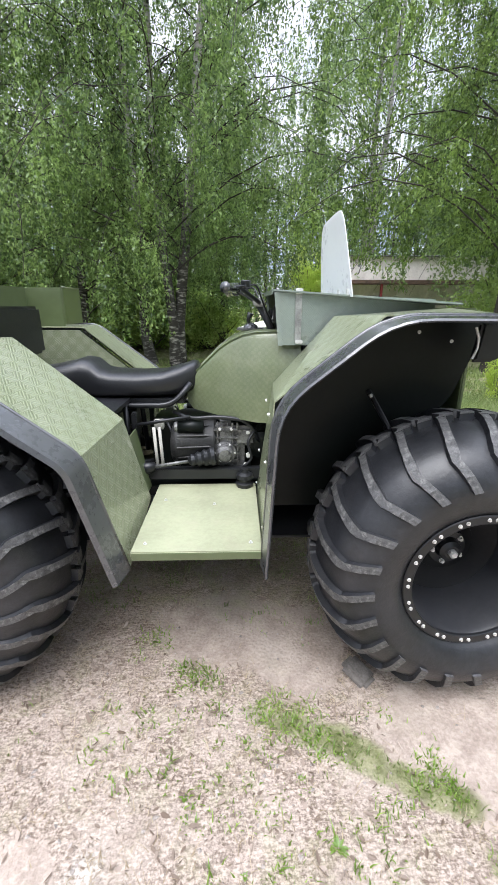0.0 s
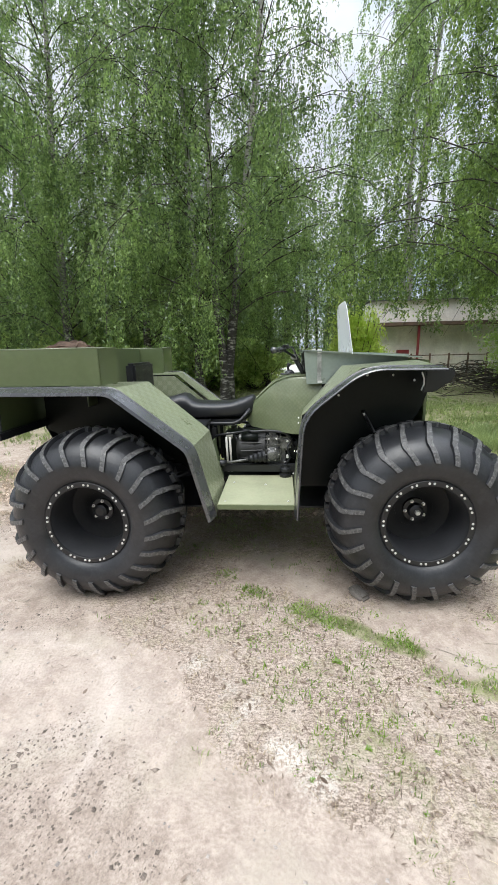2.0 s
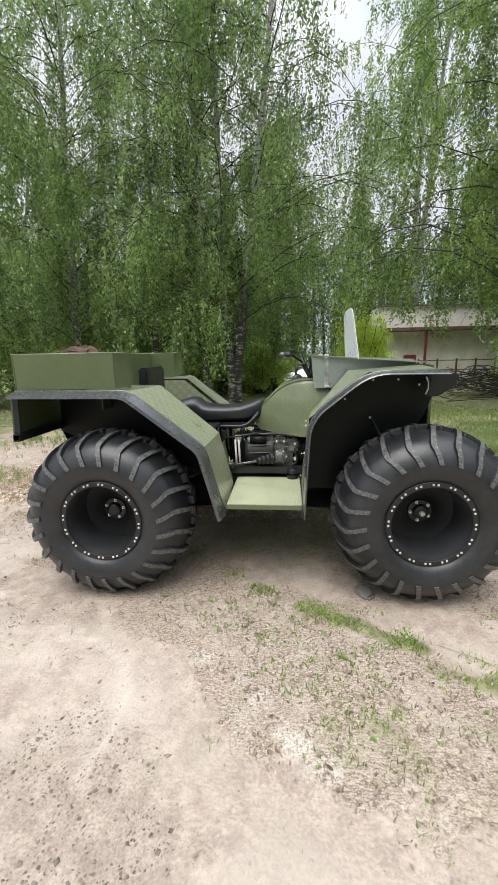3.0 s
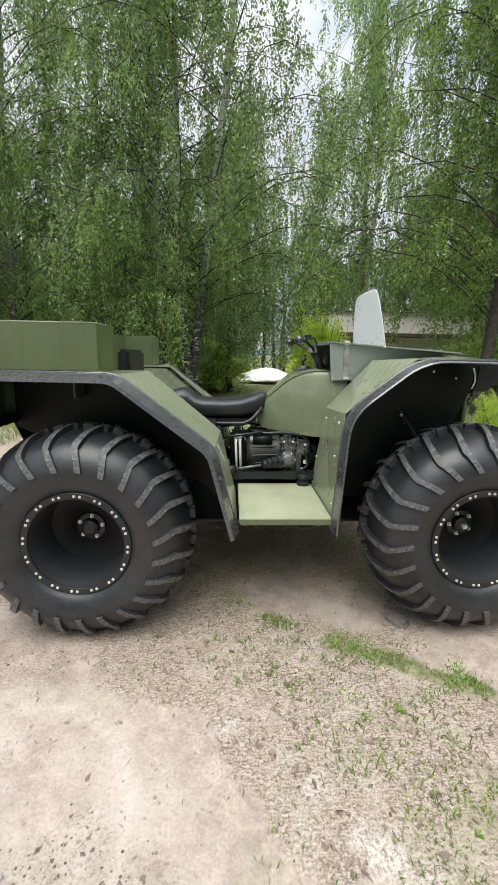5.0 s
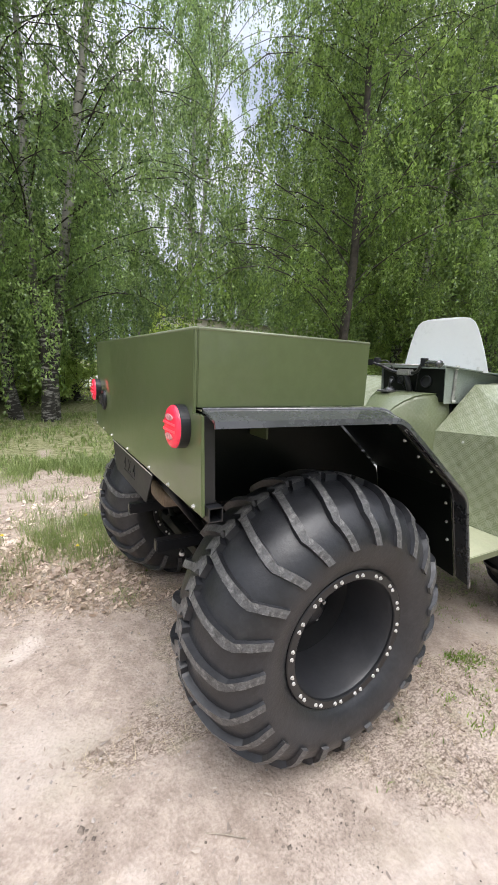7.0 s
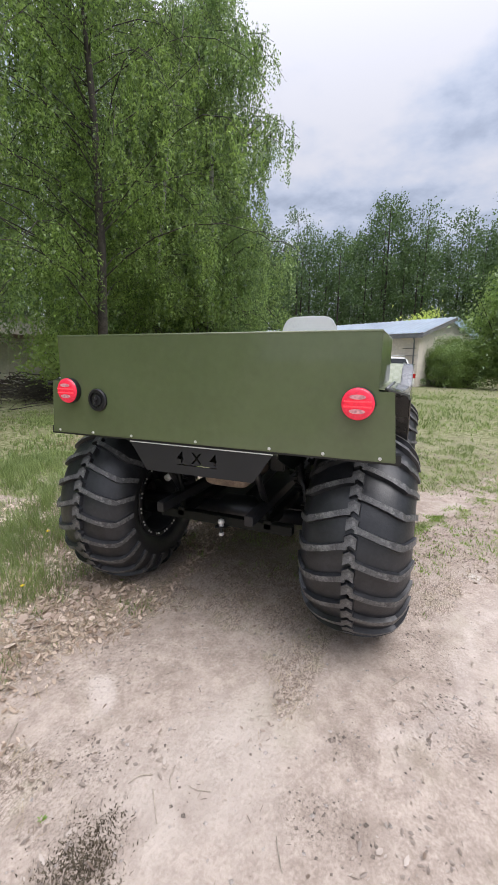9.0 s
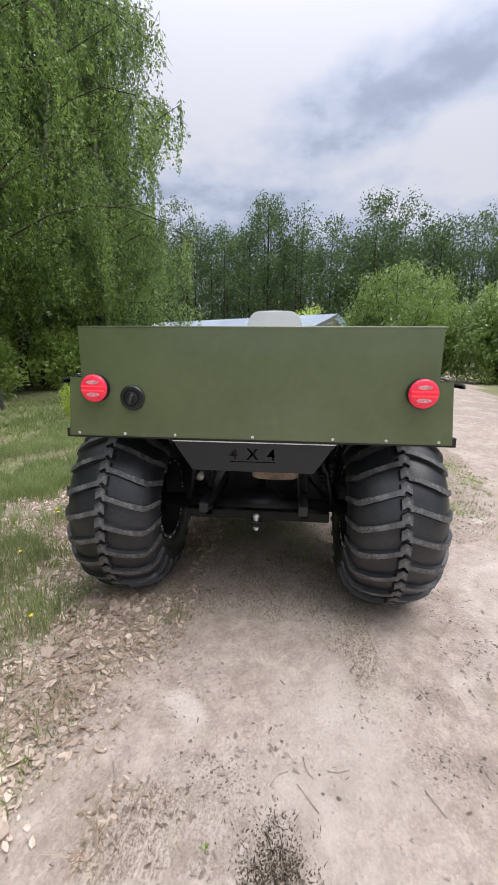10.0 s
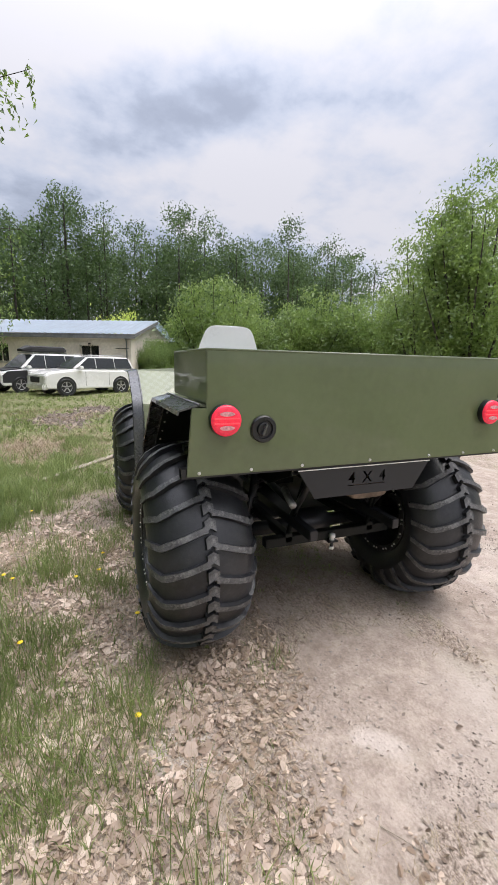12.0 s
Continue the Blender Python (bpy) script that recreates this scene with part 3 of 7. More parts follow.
def loft(sections, n=24, power=3.0):
    """Rounded cross-sections (x, half width, low z, high z) joined along x."""
    bm = bmesh.new()
    rings = []
    for x, hw, z0, z1 in sections:
        ring = []
        for k in range(n):
            a = 2 * math.pi * k / n
            c, d = math.cos(a), math.sin(a)
            ring.append(bm.verts.new((x, hw * math.copysign(abs(c) ** (2 / power), c), (z0 + z1) / 2 + (z1 - z0) / 2 * math.copysign(abs(d) ** (2 / power), d))))
        rings.append(ring)
    for q, w in zip(rings, rings[1:]):
        for k in range(n):
            bm.faces.new((q[k], q[(k + 1) % n], w[(k + 1) % n], w[k]))
    bm.faces.new(rings[0][::-1])
    bm.faces.new(rings[-1])
    bmesh.ops.recalc_face_normals(bm, faces=bm.faces)
    return bm


# seat
seat = part("seat", loft([(-1.20, 0.10, 1.15, 1.24), (-1.17, 0.145, 1.12, 1.275), (-1.05, 0.165, 1.11, 1.29), (-0.93, 0.165, 1.11, 1.315), (-0.86, 0.155, 1.11, 1.335), (-0.81, 0.150, 1.11, 1.325), (-0.76, 0.155, 1.11, 1.275), (-0.70, 0.165, 1.115, 1.262), (-0.55, 0.165, 1.12, 1.255), (-0.42, 0.150, 1.12, 1.262), (-0.32, 0.125, 1.125, 1.290), (-0.25, 0.100, 1.14, 1.312), (-0.225, 0.075, 1.18, 1.305), (-0.215, 0.04, 1.22, 1.285)], 28, 3.2), M_vinyl, atv, "long black vinyl two-step saddle seat", smooth=True)
part("seat_base", box((-1.15, -0.13, 1.085), (-0.30, 0.13, 1.115), 0.006), M_black, seat)
part("backrest", box((-1.275, -0.25, 1.33), (-1.195, 0.25, 1.605), 0.018), M_vinyl, atv, "black padded passenger backrest")
for s in (-1, 1):
    part("seat_rail", tube(arc([(-1.25, s * 0.17, 1.085), (-0.36, s * 0.17, 1.085), (-0.26, s * 0.12, 1.20)], 0.08), 0.016, 10), M_black, atv, smooth=True)
    part("seat_post", tube([(-0.62, s * 0.185, 1.10), (-0.60, s * 0.20, 0.70)], 0.016, 8), M_black, atv, smooth=True)
    part("frame_rail", box((-1.86, s * 0.26, 0.70), (1.02, s * 0.31, 0.76), 0.004), M_black, atv)
    part("battery_box", box((-1.05, s * 0.13, 0.80), (-0.64, s * 0.24, 1.06), 0.008), M_black, atv)

# tank cover: a wedge, narrow towards the seat
tk = bmesh.new()
secs = []
for x, hb, ht, zb, zs, zt in ((-0.290, 0.060, 0.055, 1.085, 1.195, 1.200), (-0.250, 0.090, 0.075, 1.045, 1.235, 1.245), (-0.100, 0.180, 0.140, 1.028, 1.375, 1.390), (-0.040, 0.215, 0.170, 1.024, 1.418, 1.435), (0.030, 0.250, 0.195, 1.020, 1.448, 1.468), (0.100, 0.285, 0.215, 1.015, 1.462, 1.482), (0.330, 0.300, 0.235, 1.005, 1.470, 1.490)):
    pts = [(-hb, zb), (-(hb * 0.6 + ht * 0.4) - 0.004, zb + (zs - zb) * 0.55), (-ht - 0.006, zs - 0.012), (-ht + 0.020, zt), (ht - 0.020, zt), (ht + 0.006, zs - 0.012), (hb * 0.6 + ht * 0.4 + 0.004, zb + (zs - zb) * 0.55), (hb, zb)]
    secs.append([tk.verts.new((x, y, z)) for y, z in pts])
for q, w in zip(secs, secs[1:]):
    for k in range(8):
        tk.faces.new((q[k], q[(k + 1) % 8], w[(k + 1) % 8], w[k]))
tk.faces.new(secs[0])
tk.faces.new(secs[-1][::-1])
bmesh.ops.recalc_face_normals(tk, faces=tk.faces)
tank = part("tank_cover", tk, M_tank, atv, "olive tank cover of fine chequer plate", smooth=True)
tank.data.set_sharp_from_angle(angle=radians(50))
for s in (-1, 1):
    part("tank_edge", tube([(x, s * (ht - 0.004), zt + 0.001) for x, ht, zt in ((-0.29, 0.055, 1.198), (-0.25, 0.075, 1.242), (-0.10, 0.135, 1.386), (-0.04, 0.165, 1.430), (0.03, 0.19, 1.463), (0.10, 0.208, 1.478), (0.32, 0.228, 1.486))], 0.004, 6), M_paint, tank)
lev = part("lever_plate", box((-0.10, 0.04, 1.47), (0.05, 0.15, 1.483), 0.003, m=pose(0, 0, 0.0)), M_oily, atv, "grey plate with a gear lever")
lev.matrix_basis = pose(0.10, 0, 0.004)
part("gear_lever", tube([(-0.02, 0.09, 1.478), (-0.035, 0.085, 1.53), (-0.02, 0.08, 1.565)], [0.012, 0.010, 0.020], 10), M_black, lev, smooth=True)
part("lever_boot", lathe([(0.0, 0.045), (0.012, 0.040), (0.03, 0.015)], 16), M_trim, lev).matrix_basis = pose(-0.02, 0.09, 1.482, 90)

# console, hood, dash
for s in (-1, 1):
    con = part("console_side", prism([(x, s * 0.285, z) for x, z in ((0.215, 1.420), (0.185, 1.672), (0.98, 1.640), (0.98, 1.420))], (0, -s * 0.004, 0)), M_console, atv, "grey-green chequer plate console side")
    strap = part("toggle_latch", prism([(x, s * 0.287, z) for x, z in ((0.288, 1.440), (0.320, 1.440), (0.318, 1.676), (0.286, 1.676))], (0, s * 0.006, 0), 0.002), M_alloy, con, "zinc toggle latch")
    part("latch_hook", box((0.286, s * 0.284, 1.662), (0.320, s * 0.302, 1.690), 0.003), M_zinc, strap)
    part("latch_ring", box((0.290, s * 0.292, 1.428), (0.328, s * 0.300, 1.446), 0.003), M_zinc, strap)
    part("console_edge", prism([(x, s * 0.288, z) for x, z in ((0.206, 1.418), (0.228, 1.418), (0.205, 1.672), (0.182, 1.672))], (0, s * 0.003, 0)), M_console, con)
hood = part("hood", prism([(0.172, -0.296, 1.676), (0.172, 0.296, 1.676), (0.50, 0.330, 1.652), (1.03, 0.46, 1.612), (1.03, -0.46, 1.612), (0.50, -0.330, 1.652)], (0, 0, 0.010), 0.003), M_console, atv, "grey-green sheet metal hood lid")
part("hood_lip", box((0.168, -0.296, 1.660), (0.174, 0.296, 1.684), 0.002), M_console, hood)
part("dash", prism([(0.222, -0.28, 1.43), (0.222, 0.28, 1.43), (0.195, 0.28, 1.672), (0.195, -0.28, 1.672)], (0.01, 0, 0)), M_well, atv, "dark dashboard with a round gauge")
for y0, r0 in ((-0.13, 0.045), (0.10, 0.03), (0.19, 0.025)):
    gg = part("gauge", lathe([(0.0, r0), (0.014, r0), (0.016, r0 * 0.85), (0.008, r0 * 0.8), (0.008, 0.0001)], 24), M_black, atv, "round black gauge")
    gg.matrix_basis = pose(0.206, y0, 1.565, 6, 0, 90)
part("front_panel", box((1.03, -0.55, 0.80), (1.05, 0.55, 1.60), 0.006), M_paint, atv)
part("engine_bulkhead", box((0.34, -0.255, 0.70), (0.36, 0.255, 1.42)), M_black, atv)

# windscreen still in its white protective film
scr = [(0.375, 0.0), (0.350, 0.10), (0.312, 0.22), (0.275, 0.315), (0.245, 0.365), (0.205, 0.392), (0.15, 0.402), (0.0, 0.406)]
scr = [(-y, z) for y, z in scr] + [(y, z) for y, z in scr[::-1][1:]]
ws = part("windscreen", prism([(0.555 - 0.13 * z - 0.10 * y * y, y, 1.648 + z) for y, z in scr], (0.004, 0, 0), 0.0012), M_screen, atv, "low plastic windscreen under white protective film")
for y0 in (-0.30, -0.12, 0.12, 0.30):
    part("screen_clip", box((0.530, y0 - 0.012, 1.655), (0.552, y0 + 0.012, 1.690), 0.003), M_zinc, ws)

# handlebar
hb = part("handlebar", tube(arc([(-0.05, -0.40, 1.688), (0.02, -0.22, 1.692), (0.12, -0.10, 1.625), (0.12, 0.10, 1.625), (0.02, 0.22, 1.692), (-0.05, 0.40, 1.688)], 0.05), 0.011, 10), M_black, atv, "black steel handlebar with rubber grips", smooth=True)
part("cross_bar", tube([(0.045, -0.18, 1.68), (0.045, 0.18, 1.68)], 0.007, 8), M_alloy, hb, smooth=True)
part("steering_stem", tube([(0.12, 0, 1.625), (0.19, 0, 1.50), (0.24, 0, 1.38)], 0.022, 10), M_black, hb, smooth=True)
part("clamp", box((0.09, -0.06, 1.605), (0.15, 0.06, 1.650), 0.008), M_alloy, hb)
for s in (-1, 1):
    part("grip", tube([(-0.053, s * 0.41, 1.688), (-0.048, s * 0.395, 1.688), (-0.012, s * 0.305, 1.690), (-0.004, s * 0.285, 1.690)], [0.025, 0.022, 0.022, 0.026], 12), M_trim, hb, "black rubber grip", smooth=True)
    part("switch_box", box((-0.015, s * 0.27, 1.67), (0.025, s * 0.225, 1.715), 0.008), M_black, hb)
    part("brake_lever", tube(arc([(0.03, s * 0.23, 1.700), (0.045, s * 0.28, 1.700), (0.00, s * 0.40, 1.690)], 0.03), 0.005, 8), M_black, hb, smooth=True)
    part("reservoir", lathe([(0.0, 0.0001), (0.0, 0.024), (0.03, 0.026), (0.034, 0.022), (0.034, 0.0001)], 14), M_black, hb).matrix_basis = pose(0.045, s * 0.215, 1.695, 90)
    part("cable", tube(arc([(0.03, s * 0.21, 1.69), (0.10, s * 0.17, 1.72), (0.14, s * 0.10, 1.62), (0.20, s * 0.05, 1.50)], 0.05), 0.005, 6), M_black, hb, smooth=True)

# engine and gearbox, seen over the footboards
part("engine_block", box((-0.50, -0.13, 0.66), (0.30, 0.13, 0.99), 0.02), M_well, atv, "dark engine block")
for s in (-1, 1):
    flip = Matrix.Diagonal((1, s, 1, 1))
    grow = Matrix.Translation((-0.06, s * 0.17, 0.85)) @ Matrix.Diagonal((1.22, 1.05, 1.16, 1)) @ Matrix.Translation((0.06, -s * 0.17, -0.85)) @ flip

    def cast(lo, hi, w):
        g = box(lo, hi, w)
        bmesh.ops.transform(g, matrix=grow, verts=g.verts)
        bmesh.ops.recalc_face_normals(g, faces=g.faces)
        return g

    gb = part("gearbox", cast((-0.115, 0.13, 0.735), (-0.020, 0.235, 0.985), 0.022), M_oily, atv, "ribbed cast alloy gearbox housing, oily")
    part("sump", cast((-0.150, 0.14, 0.715), (0.050, 0.200, 0.900), 0.030), M_oily, gb)
    part("side_cover", cast((-0.030, 0.15, 0.860), (0.075, 0.225, 0.960), 0.018), M_oily, gb)
    part("shift_cover", cast((-0.185, 0.13, 0.800), (-0.105, 0.215, 0.900), 0.020), M_oily, gb)
    for k in range(6):
        part("rib", cast((-0.120, 0.18, 0.752 + 0.038 * k), (-0.012, 0.243, 0.760 + 0.038 * k), 0.002), M_oily, gb)
    for k in range(5):
        part("rib", cast((-0.105 + 0.022 * k, 0.20, 0.735), (-0.099 + 0.022 * k, 0.241, 0.98), 0.002), M_oily, gb)
    fl = lathe([(0.0, 0.062), (0.020, 0.062), (0.024, 0.050), (0.050, 0.046), (0.056, 0.034), (0.075, 0.032), (0.076, 0.0001)], 22)
    part("output_flange", fl, M_oily, gb, "turned steel flange").matrix_basis = pose(-0.072, s * 0.236, 0.835, 0, 0, 0 if s > 0 else 180)
    for k in range(6):
        a = math.pi / 3 * k
        bolt(gb, pose(-0.072 + 0.052 * math.cos(a), s * 0.256, 0.835 + 0.052 * math.sin(a), 0, 0, 0 if s > 0 else 180))
    for x, z in ((-0.10, 0.965), (-0.035, 0.965), (0.055, 0.945), (0.04, 0.76), (-0.13, 0.74), (-0.165, 0.88)):
        bolt(gb, pose(x, s * 0.236, z, 0, 0, 0 if s > 0 else 180) @ Matrix.Diagonal((1.3, 1.6, 1.3, 1)))
    c2 = part("clutch_cover", lathe([(0.0, 0.115), (0.045, 0.112), (0.06, 0.085), (0.075, 0.080), (0.085, 0.045), (0.087, 0.0001)], 28), M_well, atv, "black bell housing")
    c2.matrix_basis = pose(0.135, s * 0.13, 0.86, 0, 0, 0 if s > 0 else 180)
    bell = part("bell_housing", tube([(-0.37, s * 0.13, 0.865), (-0.36, s * 0.13, 0.865), (-0.33, s * 0.135, 0.865), (-0.20, s * 0.14, 0.870), (-0.14, s * 0.14, 0.872), (-0.125, s * 0.14, 0.872)], [0.085, 0.118, 0.128, 0.112, 0.128, 0.128], 26), M_darkcast, atv, "dark grey cast bell housing", smooth=True)
    for k in range(5):
        a = radians(-60 + 30 * k)
        part("rib", tube([(-0.335, s * (0.135 + 0.124 * math.cos(a)), 0.865 + 0.124 * math.sin(a)), (-0.15, s * (0.14 + 0.120 * math.cos(a)), 0.872 + 0.120 * math.sin(a))], 0.007, 6), M_darkcast, bell)
    for k in range(2):
        part("guide_tube", tube([(-0.415 - 0.030 * k, s * 0.262, 0.685), (-0.425 - 0.030 * k, s * 0.262, 0.985)], 0.009, 8), M_dullwhite, atv, "pale vertical tube", smooth=True)
    st = part("starter_motor", tube([(-0.33, s * 0.215, 0.975), (-0.19, s * 0.215, 0.975)], 0.036, 18), M_well, atv, smooth=True)
    part("end_cap", tube([(-0.35, s * 0.215, 0.975), (-0.33, s * 0.215, 0.975)], [0.024, 0.033], 18), M_alloy, st)
    part("cv_boot", tube([(-0.125 - 0.018 * k, s * (0.30 + 0.001 * k), 0.832 - 0.003 * k) for k in range(9)], [0.048, 0.054, 0.040, 0.048, 0.034, 0.042, 0.028, 0.034, 0.018], 16), M_black, atv, "ribbed black rubber boot", smooth=False)
    part("drive_shaft", tube([(-0.25, s * 0.308, 0.809), (-0.48, s * 0.315, 0.775)], 0.010, 10), M_oily, atv, smooth=True)
    part("shaft_joint", tube([(-0.45, s * 0.313, 0.779), (-0.49, s * 0.315, 0.773), (-0.54, s * 0.318, 0.768)], [0.022, 0.034, 0.030], 14), M_black, atv, smooth=True)
    part("rubber_mount", lathe([(0.0, 0.046), (0.022, 0.050), (0.030, 0.036), (0.040, 0.036), (0.050, 0.048), (0.070, 0.044), (0.080, 0.022), (0.100, 0.018), (0.100, 0.0001)], 20), M_black, atv, "black rubber bellows mount").matrix_basis = pose(0.035, s * 0.33, 0.668, 90)
    for pts, rr in (([(-0.36, 0.14, 1.04), (-0.26, 0.22, 1.02), (-0.10, 0.23, 1.035), (0.06, 0.23, 1.01), (0.13, 0.20, 0.86)], 0.012), ([(-0.18, 0.22, 0.70), (-0.05, 0.28, 0.69), (0.10, 0.26, 0.71)], 0.010)):
        part("hose", tube(arc([(x, s * y, z) for x, y, z in pts], 0.06), rr, 8), M_black, atv, smooth=True)
    part("oil_pipe", tube(arc([(-0.40, s * 0.17, 1.00), (-0.355, s * 0.22, 0.92), (-0.35, s * 0.24, 0.78), (-0.30, s * 0.22, 0.70)], 0.05), 0.006, 8), M_black, atv, smooth=True)
    part("washer_bottle", loft([(-0.465, 0.015, 0.965, 1.000), (-0.460, 0.022, 0.955, 1.012), (-0.415, 0.022, 0.955, 1.012), (-0.410, 0.015, 0.965, 1.000)], 14, 4), M_dullwhite, atv, "white plastic canister", smooth=True).matrix_basis = pose(0, s * 0.19, 0)
    part("floor_plate", box((-0.50, s * 0.125, 0.60), (0.115, s * 0.299, 0.655), 0.004), M_well, atv, "black oily floor plate under the engine")
    part("bracket", box((-0.575, s * 0.20, 0.68), (-0.545, s * 0.25, 1.06), 0.004), M_black, atv)
    part("cross_brace", tube([(-0.58, s * 0.24, 0.99), (-0.26, s * 0.23, 1.035)], 0.010, 8), M_black, atv, smooth=True)
    part("sensor", box((0.045, s * 0.23, 0.80), (0.075, s * 0.26, 0.83), 0.006), M_zinc, atv)
    part("wiring_loom", tube(arc([(0.12, s * 0.20, 0.98), (0.05, s * 0.26, 0.90), (0.08, s * 0.27, 0.80), (0.02, s * 0.28, 0.75)], 0.03), 0.008, 7), M_black, atv, smooth=True)

# axles, arms, hitch
for x, z in ((REAR, 0.572), (FRONT, 0.592)):
    ax = part("axle", tube([(x, -0.83, z), (x, -0.16, z), (x, -0.10, z), (x, 0.10, z), (x, 0.16, z), (x, 0.875, z)], [0.045, 0.048, 0.105, 0.105, 0.048, 0.045], 20), M_black, atv, "black drive axle with differential", smooth=True)
    sg = 1 if x < 0 else -1
    for s in (-1, 1):
        part("control_arm", tube([(x, s * 0.55, z - 0.05), (x + sg * 0.55, s * 0.30, z + 0.12)], 0.022, 10), M_black, ax, smooth=True)
        part("damper", tube([(x - sg * 0.03, s * 0.50, z + 0.02), (x - sg * 0.02, s * 0.46, z + 0.24), (x, s * 0.44, z + 0.25), (x + sg * 0.02, s * 0.40, z + 0.45)], [0.018, 0.018, 0.03, 0.03], 12), M_black, ax, smooth=True)
        sp = [(x + 0.045 * math.cos(2.2 * k), s * (0.49 - 0.003 * k) + 0.045 * math.sin(2.2 * k), z + 0.06 + 0.011 * k) for k in range(30)]
        part("spring", tube(sp, 0.006, 6), M_black, ax, smooth=True)
        part("brake_drum", lathe([(-0.05, 0.13), (0.03, 0.13), (0.04, 0.10)], 28), M_black, ax).matrix_basis = pose(x, s * 0.76, z)
    part("propeller_shaft", tube([(x, 0.0, z + 0.02), (x + sg * 0.95, 0.0, z + 0.12)], 0.03, 12), M_black, ax, smooth=True)
hitch = part("hitch_beam", box((-1.60, -0.46, 0.560), (-1.54, 0.46, 0.620), 0.004), M_well, atv, "black square hitch beam")
for s in (-1, 1):
    part("hitch_arm", box((-1.60, s * 0.28, 0.58), (-0.90, s * 0.33, 0.64), 0.004), M_well, hitch)
    part("hitch_stay", tube([(-1.57, s * 0.30, 0.62), (-1.72, s * 0.26, 1.08)], 0.018, 8), M_well, hitch, smooth=True)
part("tow_ball", tube([(-1.615, 0, 0.562), (-1.615, 0, 0.570), (-1.615, 0, 0.574), (-1.615, 0, 0.584), (-1.615, 0, 0.602), (-1.615, 0, 0.609)], [0.017, 0.017, 0.012, 0.022, 0.020, 0.008], 16), M_zinc, hitch, "bright steel tow ball", smooth=True)
part("tow_pin", tube([(-1.615, 0, 0.492), (-1.615, 0, 0.562)], 0.010, 10), M_black, hitch, smooth=True)
part("tow_nut", tube([(-1.615, 0, 0.500), (-1.615, 0, 0.518)], 0.017, 6), M_zinc, hitch)
part("tow_plate", box((-1.640, -0.035, 0.552), (-1.590, 0.035, 0.562), 0.002), M_black, hitch)
part("muffler", loft([(-1.80, 0.125, 0.90, 0.985), (-1.79, 0.135, 0.892, 0.992), (-1.45, 0.135, 0.892, 0.992), (-1.44, 0.125, 0.90, 0.985)], 20, 4.0), material("sooty_steel", (0.22, 0.17, 0.13), 0.55, 0.4, 0.25, 8.0, 0.2, 40.0, 0.3), atv, "brownish steel silencer box", smooth=True).matrix_basis = pose(0, -0.12, 0.0)
part("tail_pipe", tube([(-1.50, 0.30, 0.90), (-1.62, 0.33, 0.88), (-1.70, 0.34, 0.86)], 0.022, 12), M_alloy, atv, smooth=True)
for s in (-1, 1):
    part("rear_upright", tube([(-1.86, s * 0.30, 1.10), (-1.60, s * 0.29, 0.76)], 0.02, 8), M_black, atv, smooth=True)
# added plate, wide enough to block light and blacken the underside
part("shade_pan", box((-1.02, -0.60, 0.50), (0.62, 0.60, 0.515), 0.004), M_black, atv, "black plate added under the vehicle to keep light off the ground")
part("under_floor", box((-1.86, -0.44, 1.10), (-0.60, 0.44, 1.12)), M_black, atv)


# ---- the ground ----
def vnoise(x, y, seed=0):
    """Smooth value noise on arrays, 0 to 1."""
    xi, yi = np.floor(x).astype(np.int64), np.floor(y).astype(np.int64)
    fx, fy = x - xi, y - yi
    fx, fy = fx * fx * (3 - 2 * fx), fy * fy * (3 - 2 * fy)

    def lattice(i, j):
        n = (i * 374761393 + j * 668265263 + seed * 974634773) & 0xFFFFFFFF
        n = ((n ^ (n >> 13)) * 1274126177) & 0xFFFFFFFF
        return ((n ^ (n >> 16)) & 0xFFFF) / 65535.0
    a, b, c, d = lattice(xi, yi), lattice(xi + 1, yi), lattice(xi, yi + 1), lattice(xi + 1, yi + 1)
    return (a * (1 - fx) + b * fx) * (1 - fy) + (c * (1 - fx) + d * fx) * fy


def fbm(x, y, seed=0, octaves=4):
    s, k, t = 0.0, 1.0, 0.0
    for o in range(octaves):
        s, t = s + k * vnoise(x * 2 ** o, y * 2 ** o, seed + o), t + k
        k *= 0.5
    return s / t


def near_line(x, y, pts):
    """Distance from a polyline."""
    best = np.full(np.shape(x), 1e9)
    for (x0, y0), (x1, y1) in zip(pts, pts[1:]):
        dx, dy = x1 - x0, y1 - y0
        t = np.clip(((x - x0) * dx + (y - y0) * dy) / (dx * dx + dy * dy), 0, 1)
        best = np.minimum(best, np.hypot(x - x0 - t * dx, y - y0 - t * dy))
    return best


def smooth(a, b, v):
    t = np.clip((v - a) / (b - a), 0, 1)
    return t * t * (3 - 2 * t)


ROAD = [(-14, 2.6), (-5, 1.5), (-2.6, 0.7), (-1.0, -0.6), (1.0, -1.6), (4.0, -1.9), (12.4, -4.9), (24, -8.0), (60, -17)]


WEEDS = [(-0.38, 1.60), (-0.06, 1.38), (0.18, 1.24), (0.39, 1.12), (0.57, 1.01), (0.80, 0.90), (1.05, 0.70), (1.8, 0.25), (3.2, -0.1)]


